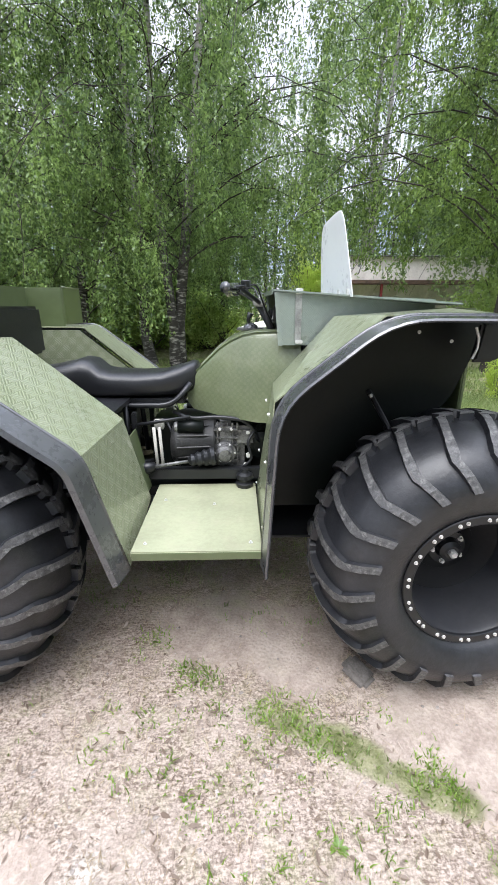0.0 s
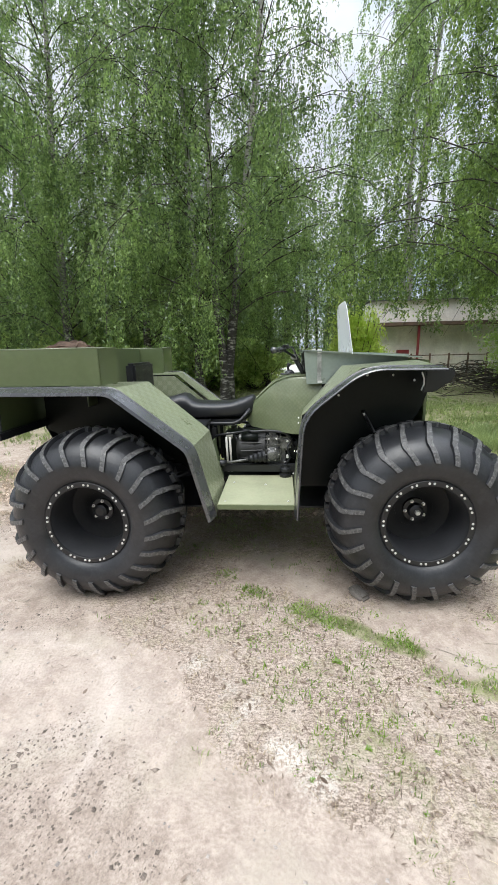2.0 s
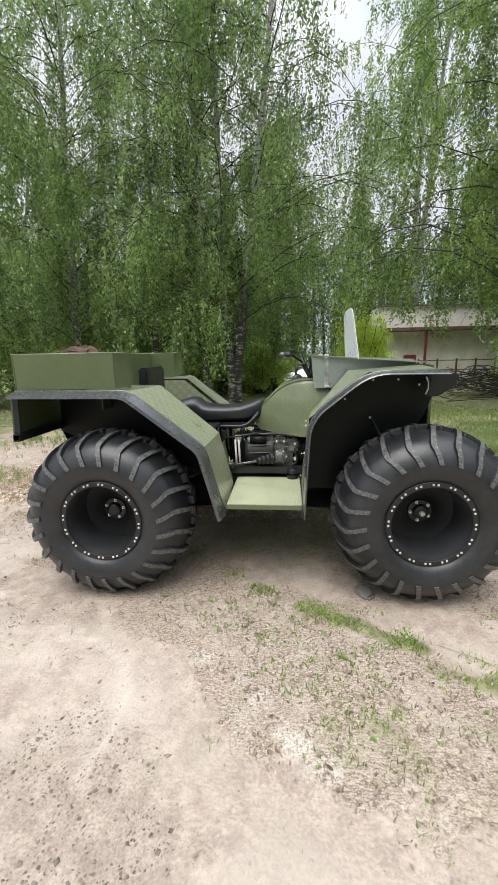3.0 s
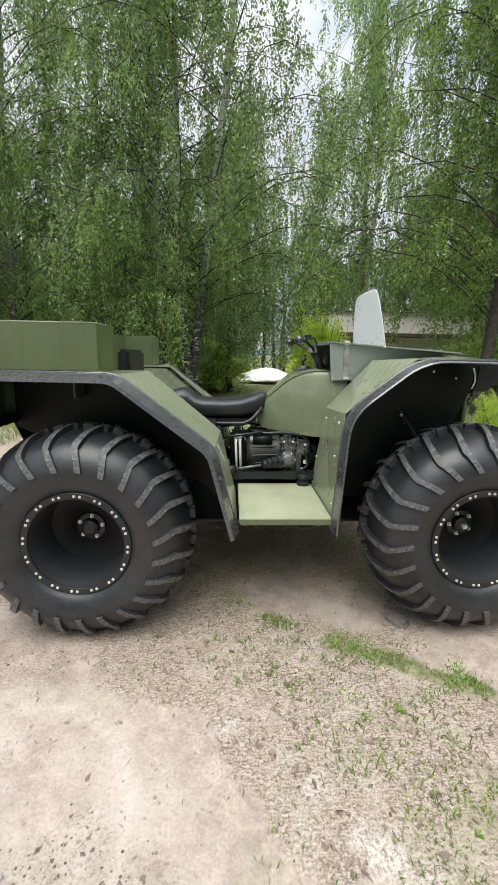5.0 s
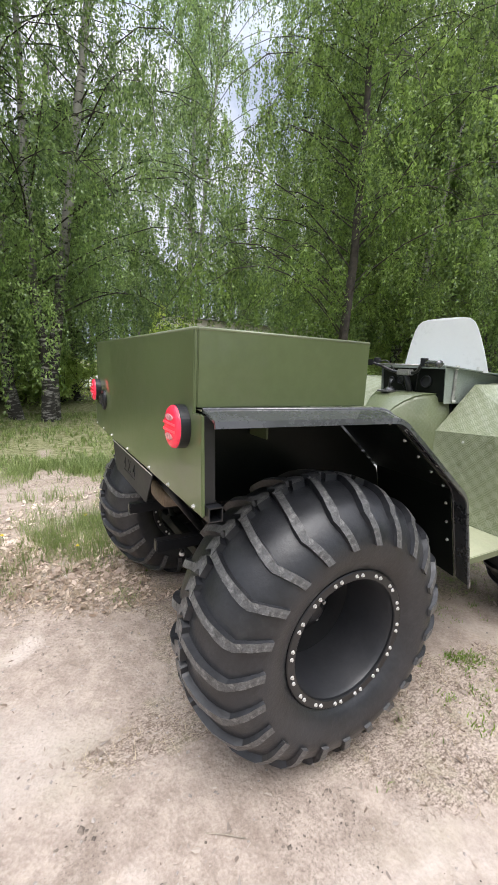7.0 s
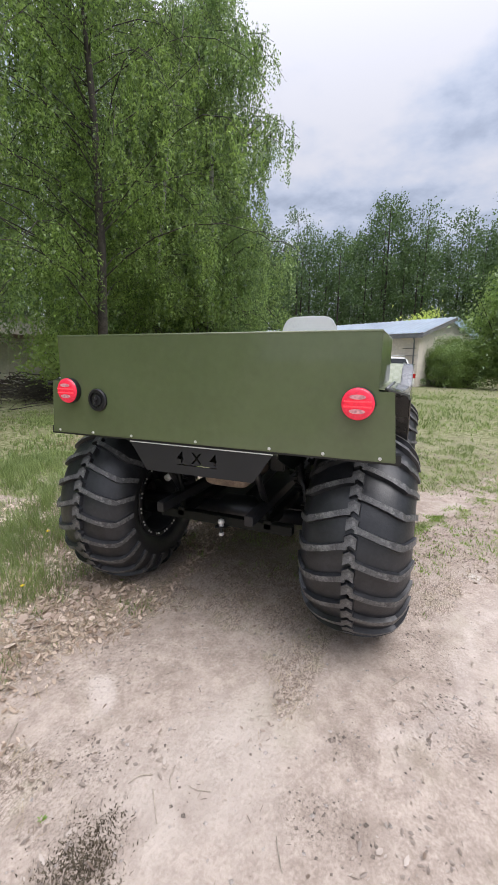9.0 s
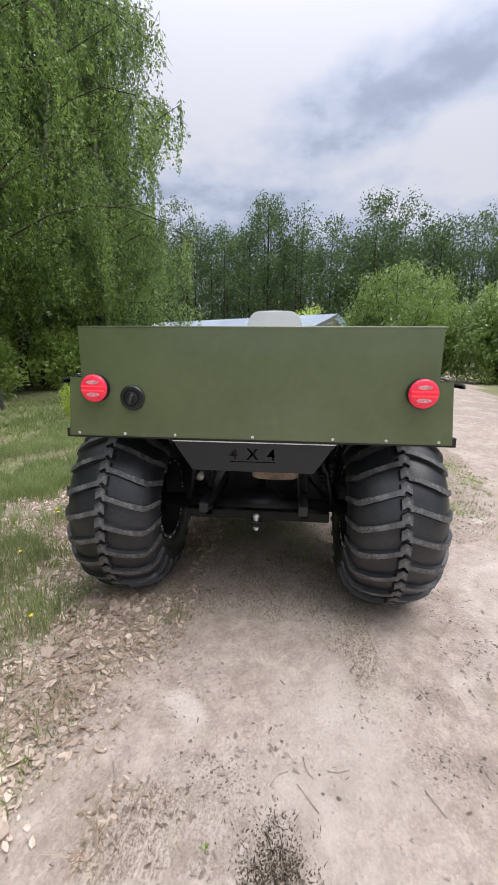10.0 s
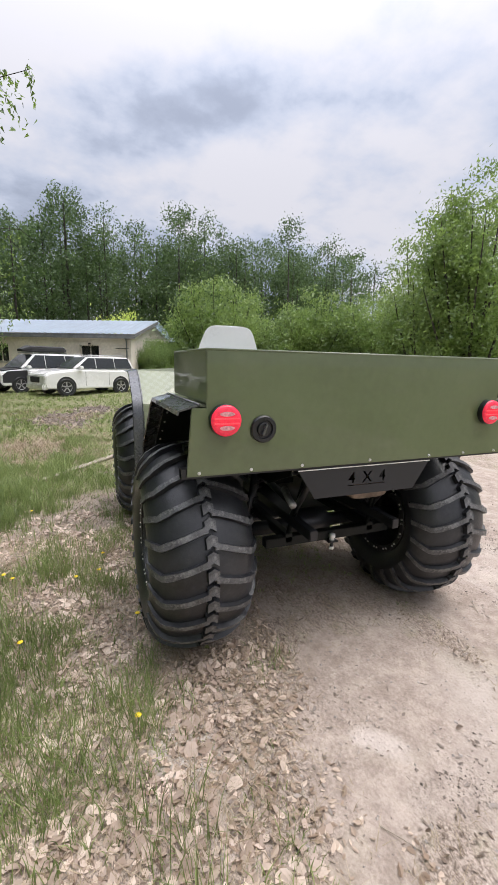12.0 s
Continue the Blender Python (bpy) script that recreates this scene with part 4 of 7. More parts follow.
def cover(x, y):
    """Shares of bare sand and of grass on the ground; what is left is dead leaves and straw."""
    w = fbm(x * 1.3, y * 1.3, 11) - 0.5
    w2 = fbm(x * 4.0, y * 4.0, 17) - 0.5
    road = 1 - smooth(1.02, 1.34, near_line(x, y, ROAD) + 0.6 * w + 0.35 * w2)
    centre = 1 - smooth(0.50, 0.80, near_line(x, y, [(-7, 2.6), (-2.35, 2.35)]) + 0.5 * w + 0.2 * w2)
    beyond = 1 - smooth(0.6, 1.1, near_line(x, y, [(-14, 5.0), (-3.4, 5.4), (-2.4, 5.2)]) + 0.9 * w + 0.3 * w2)
    patch = 1 - smooth(0.12, 0.38, near_line(x, y, [(0.80, 1.12), (1.40, 0.85)]) + 0.5 * w)
    patch = np.maximum(patch, 1 - smooth(0.08, 0.3, near_line(x, y, [(-0.22, 1.72), (0.25, 1.60)]) + 0.5 * w))
    sand = np.maximum.reduce([road, centre, 0.75 * beyond, patch])
    sand = sand * smooth(0.10, 0.34, np.hypot(x + 2.97, y - 2.62) + 0.5 * w2 + 0.2 * w)
    meadow = (0.45 + 0.55 * np.maximum(smooth(4.6, 6.0, y + 0.5 * x), smooth(1.2, 2.2, x))) * smooth(3.45, 4.3, y + 1.2 * w + 0.6 * w2) * (1 - 0.9 * beyond) * smooth(0.24, 0.46, fbm(x * 1.4, y * 1.4, 29) + 0.25 * smooth(6, 10, y))
    far = smooth(5.5, 8.0, np.hypot(x + 1.0, y - 1.5))
    grass = np.maximum(meadow, far * (1 - road) * smooth(0.25, 0.45, fbm(x * 0.5, y * 0.5, 31)))
    strip = 1 - smooth(0.03, 0.13, near_line(x, y, WEEDS) + 0.25 * w)
    weeds = 0.42 * smooth(0.50, 0.64, fbm(x * 5.5, y * 5.5, 41)) * (1 - sand) * (0.35 + 0.65 * smooth(-0.6, 0.3, x))
    right = 0.65 * smooth(1.2, 1.9, x) * smooth(0.1, 0.7, y + 0.3 * x - 0.5 + w) * (1 - road)
    under = (1 - smooth(0.9, 1.25, np.abs(y - 2.37))) * smooth(-2.0, -1.6, x) * (1 - smooth(1.6, 2.0, x))
    # dark grassy strip beneath the vehicle, there to deepen its shade
    shade_grass = 0.46 * (1 - smooth(0.35, 0.75, np.abs(y - 2.40) + 0.5 * w)) * smooth(-1.25, -0.85, x + 0.4 * w2) * (1 - smooth(2.2, 3.0, x))
    grass = np.maximum.reduce([grass, 0.85 * strip * (1 - 0.6 * smooth(0.9, 1.4, x)) * smooth(0.30, 0.50, fbm(x * 5, y * 5, 43)), weeds, right]) * (1 - 0.9 * under)
    grass = np.maximum(grass, shade_grass)
    for cx, cy, rx, ry in ((8.6, 4.5, 1.7, 0.8), (11.0, 3.6, 1.5, 0.7), (4.6, 4.9, 1.3, 0.8)):
        grass = grass * (0.15 + 0.85 * smooth(0.6, 1.2, np.hypot((x - cx) / rx, (y - cy) / ry) + w2))
    return sand, np.clip(grass, 0, 1)


def height(x, y):
    z = -0.012 + 0.019 * np.clip(y - 1.4, -4.0, 0.0)
    sand, grass = cover(x, y)
    d = np.hypot(x + 0.2, y - 2.3)
    z = z + 0.030 * (fbm(x * 1.1, y * 1.1, 3) - 0.5) * smooth(0.0, 0.5, np.abs(np.abs(y - 2.37) - 0.84) - 0.2) + 0.012 * (fbm(x * 9, y * 9, 5) - 0.5) + 0.5 * (fbm(x * 0.15, y * 0.15, 7) - 0.5) * smooth(5, 14, d)
    return z - 0.012 * sand


def axis_steps(lo, hi, a, b, step):
    """Grid lines: even between a and b, wider and wider outside."""
    mid = list(np.arange(a, b + step / 2, step))
    out, s = [b], step
    while out[-1] < hi:
        s *= 1.13
        out.append(out[-1] + s)
    inn, s = [a], step
    while inn[-1] > lo:
        s *= 1.13
        inn.append(inn[-1] - s)
    return np.array(inn[::-1][:-1] + mid + out[1:])


def array_mesh(name, verts, faces, mats, mat_idx=None, smooth_faces=False):
    """A mesh from arrays of vertices and equal-sided faces."""
    me = bpy.data.meshes.new(name)
    verts, faces = np.asarray(verts, np.float32), np.asarray(faces, np.int32)
    k = faces.shape[1]
    me.vertices.add(len(verts))
    me.vertices.foreach_set("co", verts.ravel())
    me.loops.add(faces.size)
    me.loops.foreach_set("vertex_index", faces.ravel())
    me.polygons.add(len(faces))
    me.polygons.foreach_set("loop_start", np.arange(0, faces.size, k, dtype=np.int32))
    if mat_idx is not None:
        me.polygons.foreach_set("material_index", np.asarray(mat_idx, np.int32))
    me.polygons.foreach_set("use_smooth", np.full(len(faces), smooth_faces))
    for m in mats:
        me.materials.append(m)
    me.update(calc_edges=True)
    return me


def ground_material():
    m = bpy.data.materials.new("ground_cover")
    m.use_nodes = True
    nt = m.node_tree
    b = nt.nodes["Principled BSDF"]
    co = nt.nodes.new("ShaderNodeTexCoord").outputs["Object"]
    att = nt.nodes.new("ShaderNodeAttribute")
    att.attribute_name = "cover"
    s = nd(nt, "ShaderNodeSeparateXYZ", {0: att.outputs["Vector"]})
    att2 = nt.nodes.new("ShaderNodeAttribute")
    att2.attribute_name = "wear"
    s2 = nd(nt, "ShaderNodeSeparateXYZ", {0: att2.outputs["Vector"]})
    big, mid, fine = noise_of(nt, co, 0.9, 5.0), noise_of(nt, co, 9.0, 7.0, 0.7), noise_of(nt, co, 70.0, 5.0, 0.7)
    vor = nd(nt, "ShaderNodeTexVoronoi", {"Vector": co, "Scale": 60.0, "Randomness": 1.0})
    chip = nd(nt, "ShaderNodeTexVoronoi", {"Vector": nd(nt, "ShaderNodeVectorMath", {0: co, 1: (0.37, 0.11, 0.0)}).outputs[0], "Scale": 95.0, "Randomness": 1.0})
    grain = mth(nt, "ADD", mth(nt, "MULTIPLY", mid, 0.6), mth(nt, "MULTIPLY", fine, 0.4))
    sand = mix(nt, ramp(nt, grain, 0.36, 0.64), (0.305, 0.246, 0.205), (0.505, 0.424, 0.362))
    sand = mix(nt, ramp(nt, big, 0.5, 0.72), sand, (0.520, 0.452, 0.395))
    sand = mix(nt, mth(nt, "MULTIPLY", ramp(nt, noise_of(nt, co, 2.4, 8.0, 0.75), 0.50, 0.70), 0.32), sand, (0.285, 0.23, 0.195))
    sand = mix(nt, mth(nt, "MULTIPLY", ramp(nt, chip.outputs["Color"], 0.80, 0.86), 0.14), sand, (0.22, 0.17, 0.12))
    sand = mix(nt, mth(nt, "MULTIPLY", ramp(nt, noise_of(nt, co, 6.5, 9.0, 0.78), 0.51, 0.68), 0.30), sand, (0.25, 0.195, 0.155))
    sand = mix(nt, mth(nt, "MULTIPLY", ramp(nt, noise_of(nt, co, 1.9, 4.0, 0.6), 0.52, 0.70), 0.22), sand, (0.36, 0.33, 0.23))
    # crumbled earth in patches, and fine grit
    crumb = noise_of(nt, co, 85.0, 5.0, 0.7)
    where = ramp(nt, mth(nt, "ADD", noise_of(nt, co, 1.7, 6.0, 0.7), mth(nt, "MULTIPLY", s2.outputs[0], 0.45)), 0.56, 0.78)
    sand = mix(nt, mth(nt, "MULTIPLY", where, mth(nt, "MULTIPLY", ramp(nt, crumb, 0.46, 0.66), 0.6)), sand, (0.20, 0.16, 0.13))
    sand = mix(nt, mth(nt, "MULTIPLY", ramp(nt, noise_of(nt, co, 150.0, 3.0, 0.7), 0.60, 0.70), 0.28), sand, (0.20, 0.16, 0.13))
    sand = mix(nt, mth(nt, "MULTIPLY", s2.outputs[1], 0.45), sand, (0.24, 0.19, 0.155))
    sand = mix(nt, mth(nt, "MULTIPLY", s.outputs[2], mth(nt, "ADD", 0.08, mth(nt, "MULTIPLY", grain, 0.5))), sand, (0.64, 0.565, 0.51))
    streak = nd(nt, "ShaderNodeVectorMath", {0: co, 1: (1.0, 2.6, 1.0)})
    streak.operation = "MULTIPLY"
    sn = noise_of(nt, streak.outputs[0], 38.0, 6.0, 0.7)
    leaf = mix(nt, ramp(nt, mth(nt, "ADD", mth(nt, "MULTIPLY", sn, 0.55), mth(nt, "MULTIPLY", noise_of(nt, co, 120.0, 3.0, 0.6), 0.45)), 0.38, 0.61), (0.175, 0.135, 0.106), (0.51, 0.425, 0.36))
    leaf = mix(nt, mth(nt, "MULTIPLY", ramp(nt, noise_of(nt, co, 7.0, 7.0, 0.75), 0.48, 0.64), 0.22), leaf, (0.30, 0.31, 0.16))
    leaf = mix(nt, mth(nt, "MULTIPLY", ramp(nt, fine, 0.55, 0.7), 0.5), leaf, (0.17, 0.13, 0.10))
    leaf = mix(nt, mth(nt, "MULTIPLY", ramp(nt, noise_of(nt, co, 3.1, 5.0, 0.6), 0.44, 0.64), 0.4), leaf, (0.53, 0.455, 0.39))
    leaf = mix(nt, mth(nt, "MULTIPLY", ramp(nt, noise_of(nt, co, 4.3, 5.0, 0.65), 0.52, 0.68), 0.4), leaf, (0.21, 0.165, 0.13))
    soil = mix(nt, ramp(nt, mid, 0.36, 0.62), (0.11, 0.125, 0.045), mix(nt, 0.65, leaf, (0.24, 0.26, 0.115)))
    edge = mth(nt, "MULTIPLY", mth(nt, "SUBTRACT", mid, 0.5), 0.9)
    fs = ramp(nt, mth(nt, "ADD", s.outputs[0], edge), 0.3, 0.62)
    fg = ramp(nt, mth(nt, "ADD", s.outputs[1], edge), 0.3, 0.75)
    col = mix(nt, fg, mix(nt, fs, leaf, sand), soil)
    col = mix(nt, mth(nt, "MULTIPLY", s2.outputs[2], ramp(nt, fine, 0.40, 0.58)), col, (0.60, 0.56, 0.50))
    nt.links.new(col, b.inputs["Base Color"])
    b.inputs["Roughness"].default_value = 0.95
    b.inputs["Specular IOR Level"].default_value = 0.15
    hgt = mth(nt, "ADD", mth(nt, "MULTIPLY", mth(nt, "ADD", fine, mth(nt, "MULTIPLY", mth(nt, "MULTIPLY", where, crumb), 0.9)), 0.5), mth(nt, "ADD", mth(nt, "MULTIPLY", mid, 0.45), mth(nt, "MULTIPLY", vor.outputs["Distance"], 0.35)))
    bp = nd(nt, "ShaderNodeBump", {"Strength": 0.55, "Distance": 0.02, "Height": hgt})
    nt.links.new(bp.outputs[0], b.inputs["Normal"])
    return m


gx = axis_steps(-600, 600, -3.8, 2.8, 0.044)
gy = axis_steps(-600, 600, -1.6, 5.0, 0.044)
GX, GY = np.meshgrid(gx, gy)
gverts = np.stack([GX.ravel(), GY.ravel(), height(GX.ravel(), GY.ravel())], 1)
nx, ny = len(gx), len(gy)
ii = (np.arange(ny - 1)[:, None] * nx + np.arange(nx - 1)[None, :]).ravel()
gme = array_mesh("ground", gverts, np.stack([ii, ii + 1, ii + nx + 1, ii + nx], 1), [ground_material()], smooth_faces=True)
gs, gg_ = cover(gverts[:, 0], gverts[:, 1])
# rim of a dried puddle
px_, py_ = gverts[:, 0], gverts[:, 1]
jit = 0.05 * (fbm(px_ * 5, py_ * 5, 62) - 0.5)
ring_ = np.exp(-((np.hypot(px_ + 1.36, py_ - 0.34) - 0.53 + jit) / 0.022) ** 2) * smooth(-1.60, -1.40, px_) * smooth(-0.1, 0.2, py_)
ring_ = np.maximum(ring_, 0.8 * np.exp(-((near_line(px_, py_, [(-1.38, 0.86), (-1.48, 0.94), (-1.81, 0.93), (-2.07, 1.11), (-2.16, 1.28)]) + jit) / 0.045) ** 2))
ring_ = 1.5 * ring_ * (0.55 + 0.6 * fbm(px_ * 6, py_ * 6, 61))
ring_ = np.maximum(ring_, 0.9 * (1 - smooth(0.02, 0.24, np.hypot(px_ + 1.48, py_ - 0.68) + 3 * jit)))
ring_ = np.maximum(ring_, 1.7 * (1 - smooth(0.02, 0.07, near_line(px_, py_, [(-2.43, 2.66), (-2.52, 2.56)]) + 2 * jit)))


def wear(x, y):
    """Patches of crumbled earth, tyre tracks, and a white crust."""
    j = fbm(x * 4, y * 4, 63) - 0.5
    crumbs = np.zeros(np.shape(x))
    for cx, cy, r in ((-0.85, -0.15, 0.42), (-1.1, 0.12, 0.25), (-0.49, -0.12, 0.10), (-0.32, -0.18, 0.10), (-3.05, 2.20, 0.14), (-2.62, 1.50, 0.20), (-2.3, 1.42, 0.16), (-2.0, 1.0, 0.22), (-2.85, 2.5, 0.25), (-1.55, 1.15, 0.22), (-1.0, 1.12, 0.18), (-2.4, 0.55, 0.3)):
        crumbs = np.maximum(crumbs, 1 - smooth(0.5 * r, 1.2 * r, np.hypot(x - cx, y - cy) + 0.35 * j))
    tracks = np.zeros(np.shape(x))
    for line in ([(-1.16, 2.25), (-1.72, 2.46), (-2.27, 3.04), (-2.77, 3.31)], [(-3.3, 2.3), (-2.6, 1.85), (-1.9, 1.75)], [(-3.4, 1.5), (-2.4, 1.25), (-1.7, 0.95)], [(-1.6, 0.05), (-0.6, -0.25), (0.4, -0.55)], [(-3.0, 3.24), (-2.66, 3.14), (-2.42, 3.04), (-2.14, 2.90), (-1.88, 2.62), (-1.6, 2.36)], [(-2.2, 1.50), (-2.42, 1.44), (-2.62, 1.46)], [(-2.45, 1.36), (-2.70, 1.34)]):
        tracks = np.maximum(tracks, np.exp(-((near_line(x, y, line) + 0.08 * j) / 0.055) ** 2) * smooth(0.35, 0.6, fbm(x * 7, y * 7, 64)))
    crust = (1 - smooth(0.02, 0.13, near_line(x, y, [(-0.44, 0.72), (-0.19, 0.46), (0.0, 0.29), (0.2, 0.14)]) + 0.16 * j)) * smooth(0.40, 0.60, fbm(x * 8, y * 8, 65))
    crust = np.maximum(crust, 0.8 * (1 - smooth(0.04, 0.20, np.hypot(x + 2.2, y - 3.42) + 0.3 * j)))
    return crumbs, tracks, crust


catt = gme.attributes.new("cover", "FLOAT_VECTOR", "POINT")
catt.data.foreach_set("vector", np.stack([gs, gg_, ring_], 1).astype(np.float32).ravel())
watt = gme.attributes.new("wear", "FLOAT_VECTOR", "POINT")
watt.data.foreach_set("vector", np.stack(wear(px_, py_), 1).astype(np.float32).ravel())
ground = tagged(new("ground", gme), "sandy track with dead leaves, straw and grass", "ground", kind="structure")


# ---- plants ----
def leaf_material(name, lo, hi, trans=0.35, gloss=0.05, gloss_rough=0.42):
    m = bpy.data.materials.new(name)
    m.use_nodes = True
    nt = m.node_tree
    nt.nodes.clear()
    geo = nt.nodes.new("ShaderNodeNewGeometry")
    info = nt.nodes.new("ShaderNodeObjectInfo")
    co = nt.nodes.new("ShaderNodeTexCoord").outputs["Object"]
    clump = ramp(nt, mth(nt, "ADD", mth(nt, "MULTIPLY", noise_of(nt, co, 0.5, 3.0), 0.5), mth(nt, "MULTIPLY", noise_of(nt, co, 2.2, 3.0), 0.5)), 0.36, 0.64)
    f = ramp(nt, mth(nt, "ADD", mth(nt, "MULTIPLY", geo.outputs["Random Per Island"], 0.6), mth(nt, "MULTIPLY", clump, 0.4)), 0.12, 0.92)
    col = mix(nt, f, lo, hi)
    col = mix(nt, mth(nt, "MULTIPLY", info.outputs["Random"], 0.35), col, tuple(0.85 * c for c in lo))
    d = nd(nt, "ShaderNodeBsdfDiffuse", {0: col})
    t = nd(nt, "ShaderNodeBsdfTranslucent", {0: mix(nt, 0.3, col, tuple(min(1, 1.6 * c) for c in hi))})
    g = nd(nt, "ShaderNodeBsdfGlossy", {0: (0.85, 0.9, 0.9, 1), 1: gloss_rough})
    a = nd(nt, "ShaderNodeMixShader", {0: trans, 1: d.outputs[0], 2: t.outputs[0]})
    b = nd(nt, "ShaderNodeMixShader", {0: gloss, 1: a.outputs[0], 2: g.outputs[0]})
    nd(nt, "ShaderNodeOutputMaterial", {0: b.outputs[0]})
    return m


def bark_material():
    m = bpy.data.materials.new("birch_bark")
    m.use_nodes = True
    nt = m.node_tree
    b = nt.nodes["Principled BSDF"]
    co = nt.nodes.new("ShaderNodeTexCoord").outputs["Object"]
    st = nd(nt, "ShaderNodeVectorMath", {0: co, 1: (3.0, 3.0, 9.0)})
    st.operation = "MULTIPLY"
    n1 = noise_of(nt, st.outputs[0], 1.6, 5.0, 0.6)
    n2 = noise_of(nt, co, 2.2, 4.0)
    sep = nd(nt, "ShaderNodeSeparateXYZ", {0: co})
    low = mth(nt, "SUBTRACT", 1.0, ramp(nt, mth(nt, "ADD", sep.outputs[2], mth(nt, "MULTIPLY", n2, 2.0)), 3.0, 8.0))
    black = mth(nt, "MAXIMUM", ramp(nt, n1, 0.54, 0.64), mth(nt, "MULTIPLY", low, ramp(nt, n1, 0.30, 0.52)))
    col = mix(nt, black, mix(nt, n2, (0.26, 0.25, 0.23), (0.50, 0.48, 0.45)), (0.035, 0.032, 0.028))
    nt.links.new(col, b.inputs["Base Color"])
    b.inputs["Roughness"].default_value = 0.85
    bp = nd(nt, "ShaderNodeBump", {"Strength": 0.7, "Distance": 0.03, "Height": n1})
    nt.links.new(bp.outputs[0], b.inputs["Normal"])
    return m


M_bark = bark_material()
M_darkbark = material("grey_bark", (0.055, 0.047, 0.040), 0.9, 0, 0.3, 5.0, 0.6, 20.0)
# near-black to bright range: lit and shaded clumps of the crown put into leaf colour
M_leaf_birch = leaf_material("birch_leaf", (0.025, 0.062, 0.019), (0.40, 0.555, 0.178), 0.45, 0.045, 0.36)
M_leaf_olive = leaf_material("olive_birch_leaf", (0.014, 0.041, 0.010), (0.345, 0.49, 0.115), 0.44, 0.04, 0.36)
M_leaf_under = leaf_material("undergrowth_leaf", (0.17, 0.27, 0.055), (0.52, 0.65, 0.20), 0.55)
M_leaf_willow = leaf_material("willow_leaf", (0.10, 0.172, 0.032), (0.31, 0.43, 0.11), 0.46, 0.07, 0.36)
M_leaf_young = leaf_material("young_leaf", (0.44, 0.60, 0.08), (0.75, 0.90, 0.22), 0.6, 0.03)
M_leaf_far = leaf_material("far_leaf", (0.030, 0.068, 0.018), (0.135, 0.215, 0.064), 0.4)


class Wood:
    """Collects round limbs as one mesh."""

    def __init__(self):
        self.v, self.f, self.m, self.n = [], [], [], 0

    def limb(self, pts, r, k=7, mat=0):
        pts, r = np.asarray(pts, float), np.asarray(r, float)
        d = np.gradient(pts, axis=0)
        d /= np.linalg.norm(d, axis=1)[:, None] + 1e-9
        ref = np.where(np.abs(d[:, 2:3]) < 0.9, np.array([[0, 0, 1.0]]), np.array([[1.0, 0, 0]]))
        a = np.cross(d, ref)
        a /= np.linalg.norm(a, axis=1)[:, None] + 1e-9
        b = np.cross(d, a)
        an = 2 * np.pi * np.arange(k) / k
        ring = pts[:, None] + r[:, None, None] * (np.cos(an)[None, :, None] * a[:, None] + np.sin(an)[None, :, None] * b[:, None])
        m = len(pts)
        i = (np.arange(m - 1)[:, None] * k + np.arange(k)[None]).ravel()
        j = (np.arange(m - 1)[:, None] * k + (np.arange(k)[None] + 1) % k).ravel()
        self.v.append(ring.reshape(-1, 3))
        self.f.append(np.stack([i, j, j + k, i + k], 1) + self.n)
        self.m.append(np.full(len(i), mat))
        self.n += m * k

    def mesh(self, name, *mats):
        return array_mesh(name, np.concatenate(self.v), np.concatenate(self.f), mats, np.concatenate(self.m), True)


def leaves_mesh(name, at, size, mat, rng, droop=0.6, shape=0.62):
    """Small pointed leaves at many places."""
    n = len(at)
    d = rng.normal(size=(n, 3))
    d[:, 2] -= droop * 1.6
    d /= np.linalg.norm(d, axis=1)[:, None]
    e = rng.normal(size=(n, 3))
    e -= d * np.sum(e * d, 1)[:, None]
    e /= np.linalg.norm(e, axis=1)[:, None]
    up = np.cross(d, e)
    s = size * rng.uniform(0.65, 1.3, n)[:, None]
    v = np.stack([at + e * s * shape * 0.5 + d * s * 0.1 * rng.normal(size=(n, 1)), at - e * s * shape * 0.5 + up * s * 0.15, at + d * s * 1.1], 1).reshape(-1, 3)
    return array_mesh(name, v, np.arange(3 * n).reshape(n, 3), [mat])


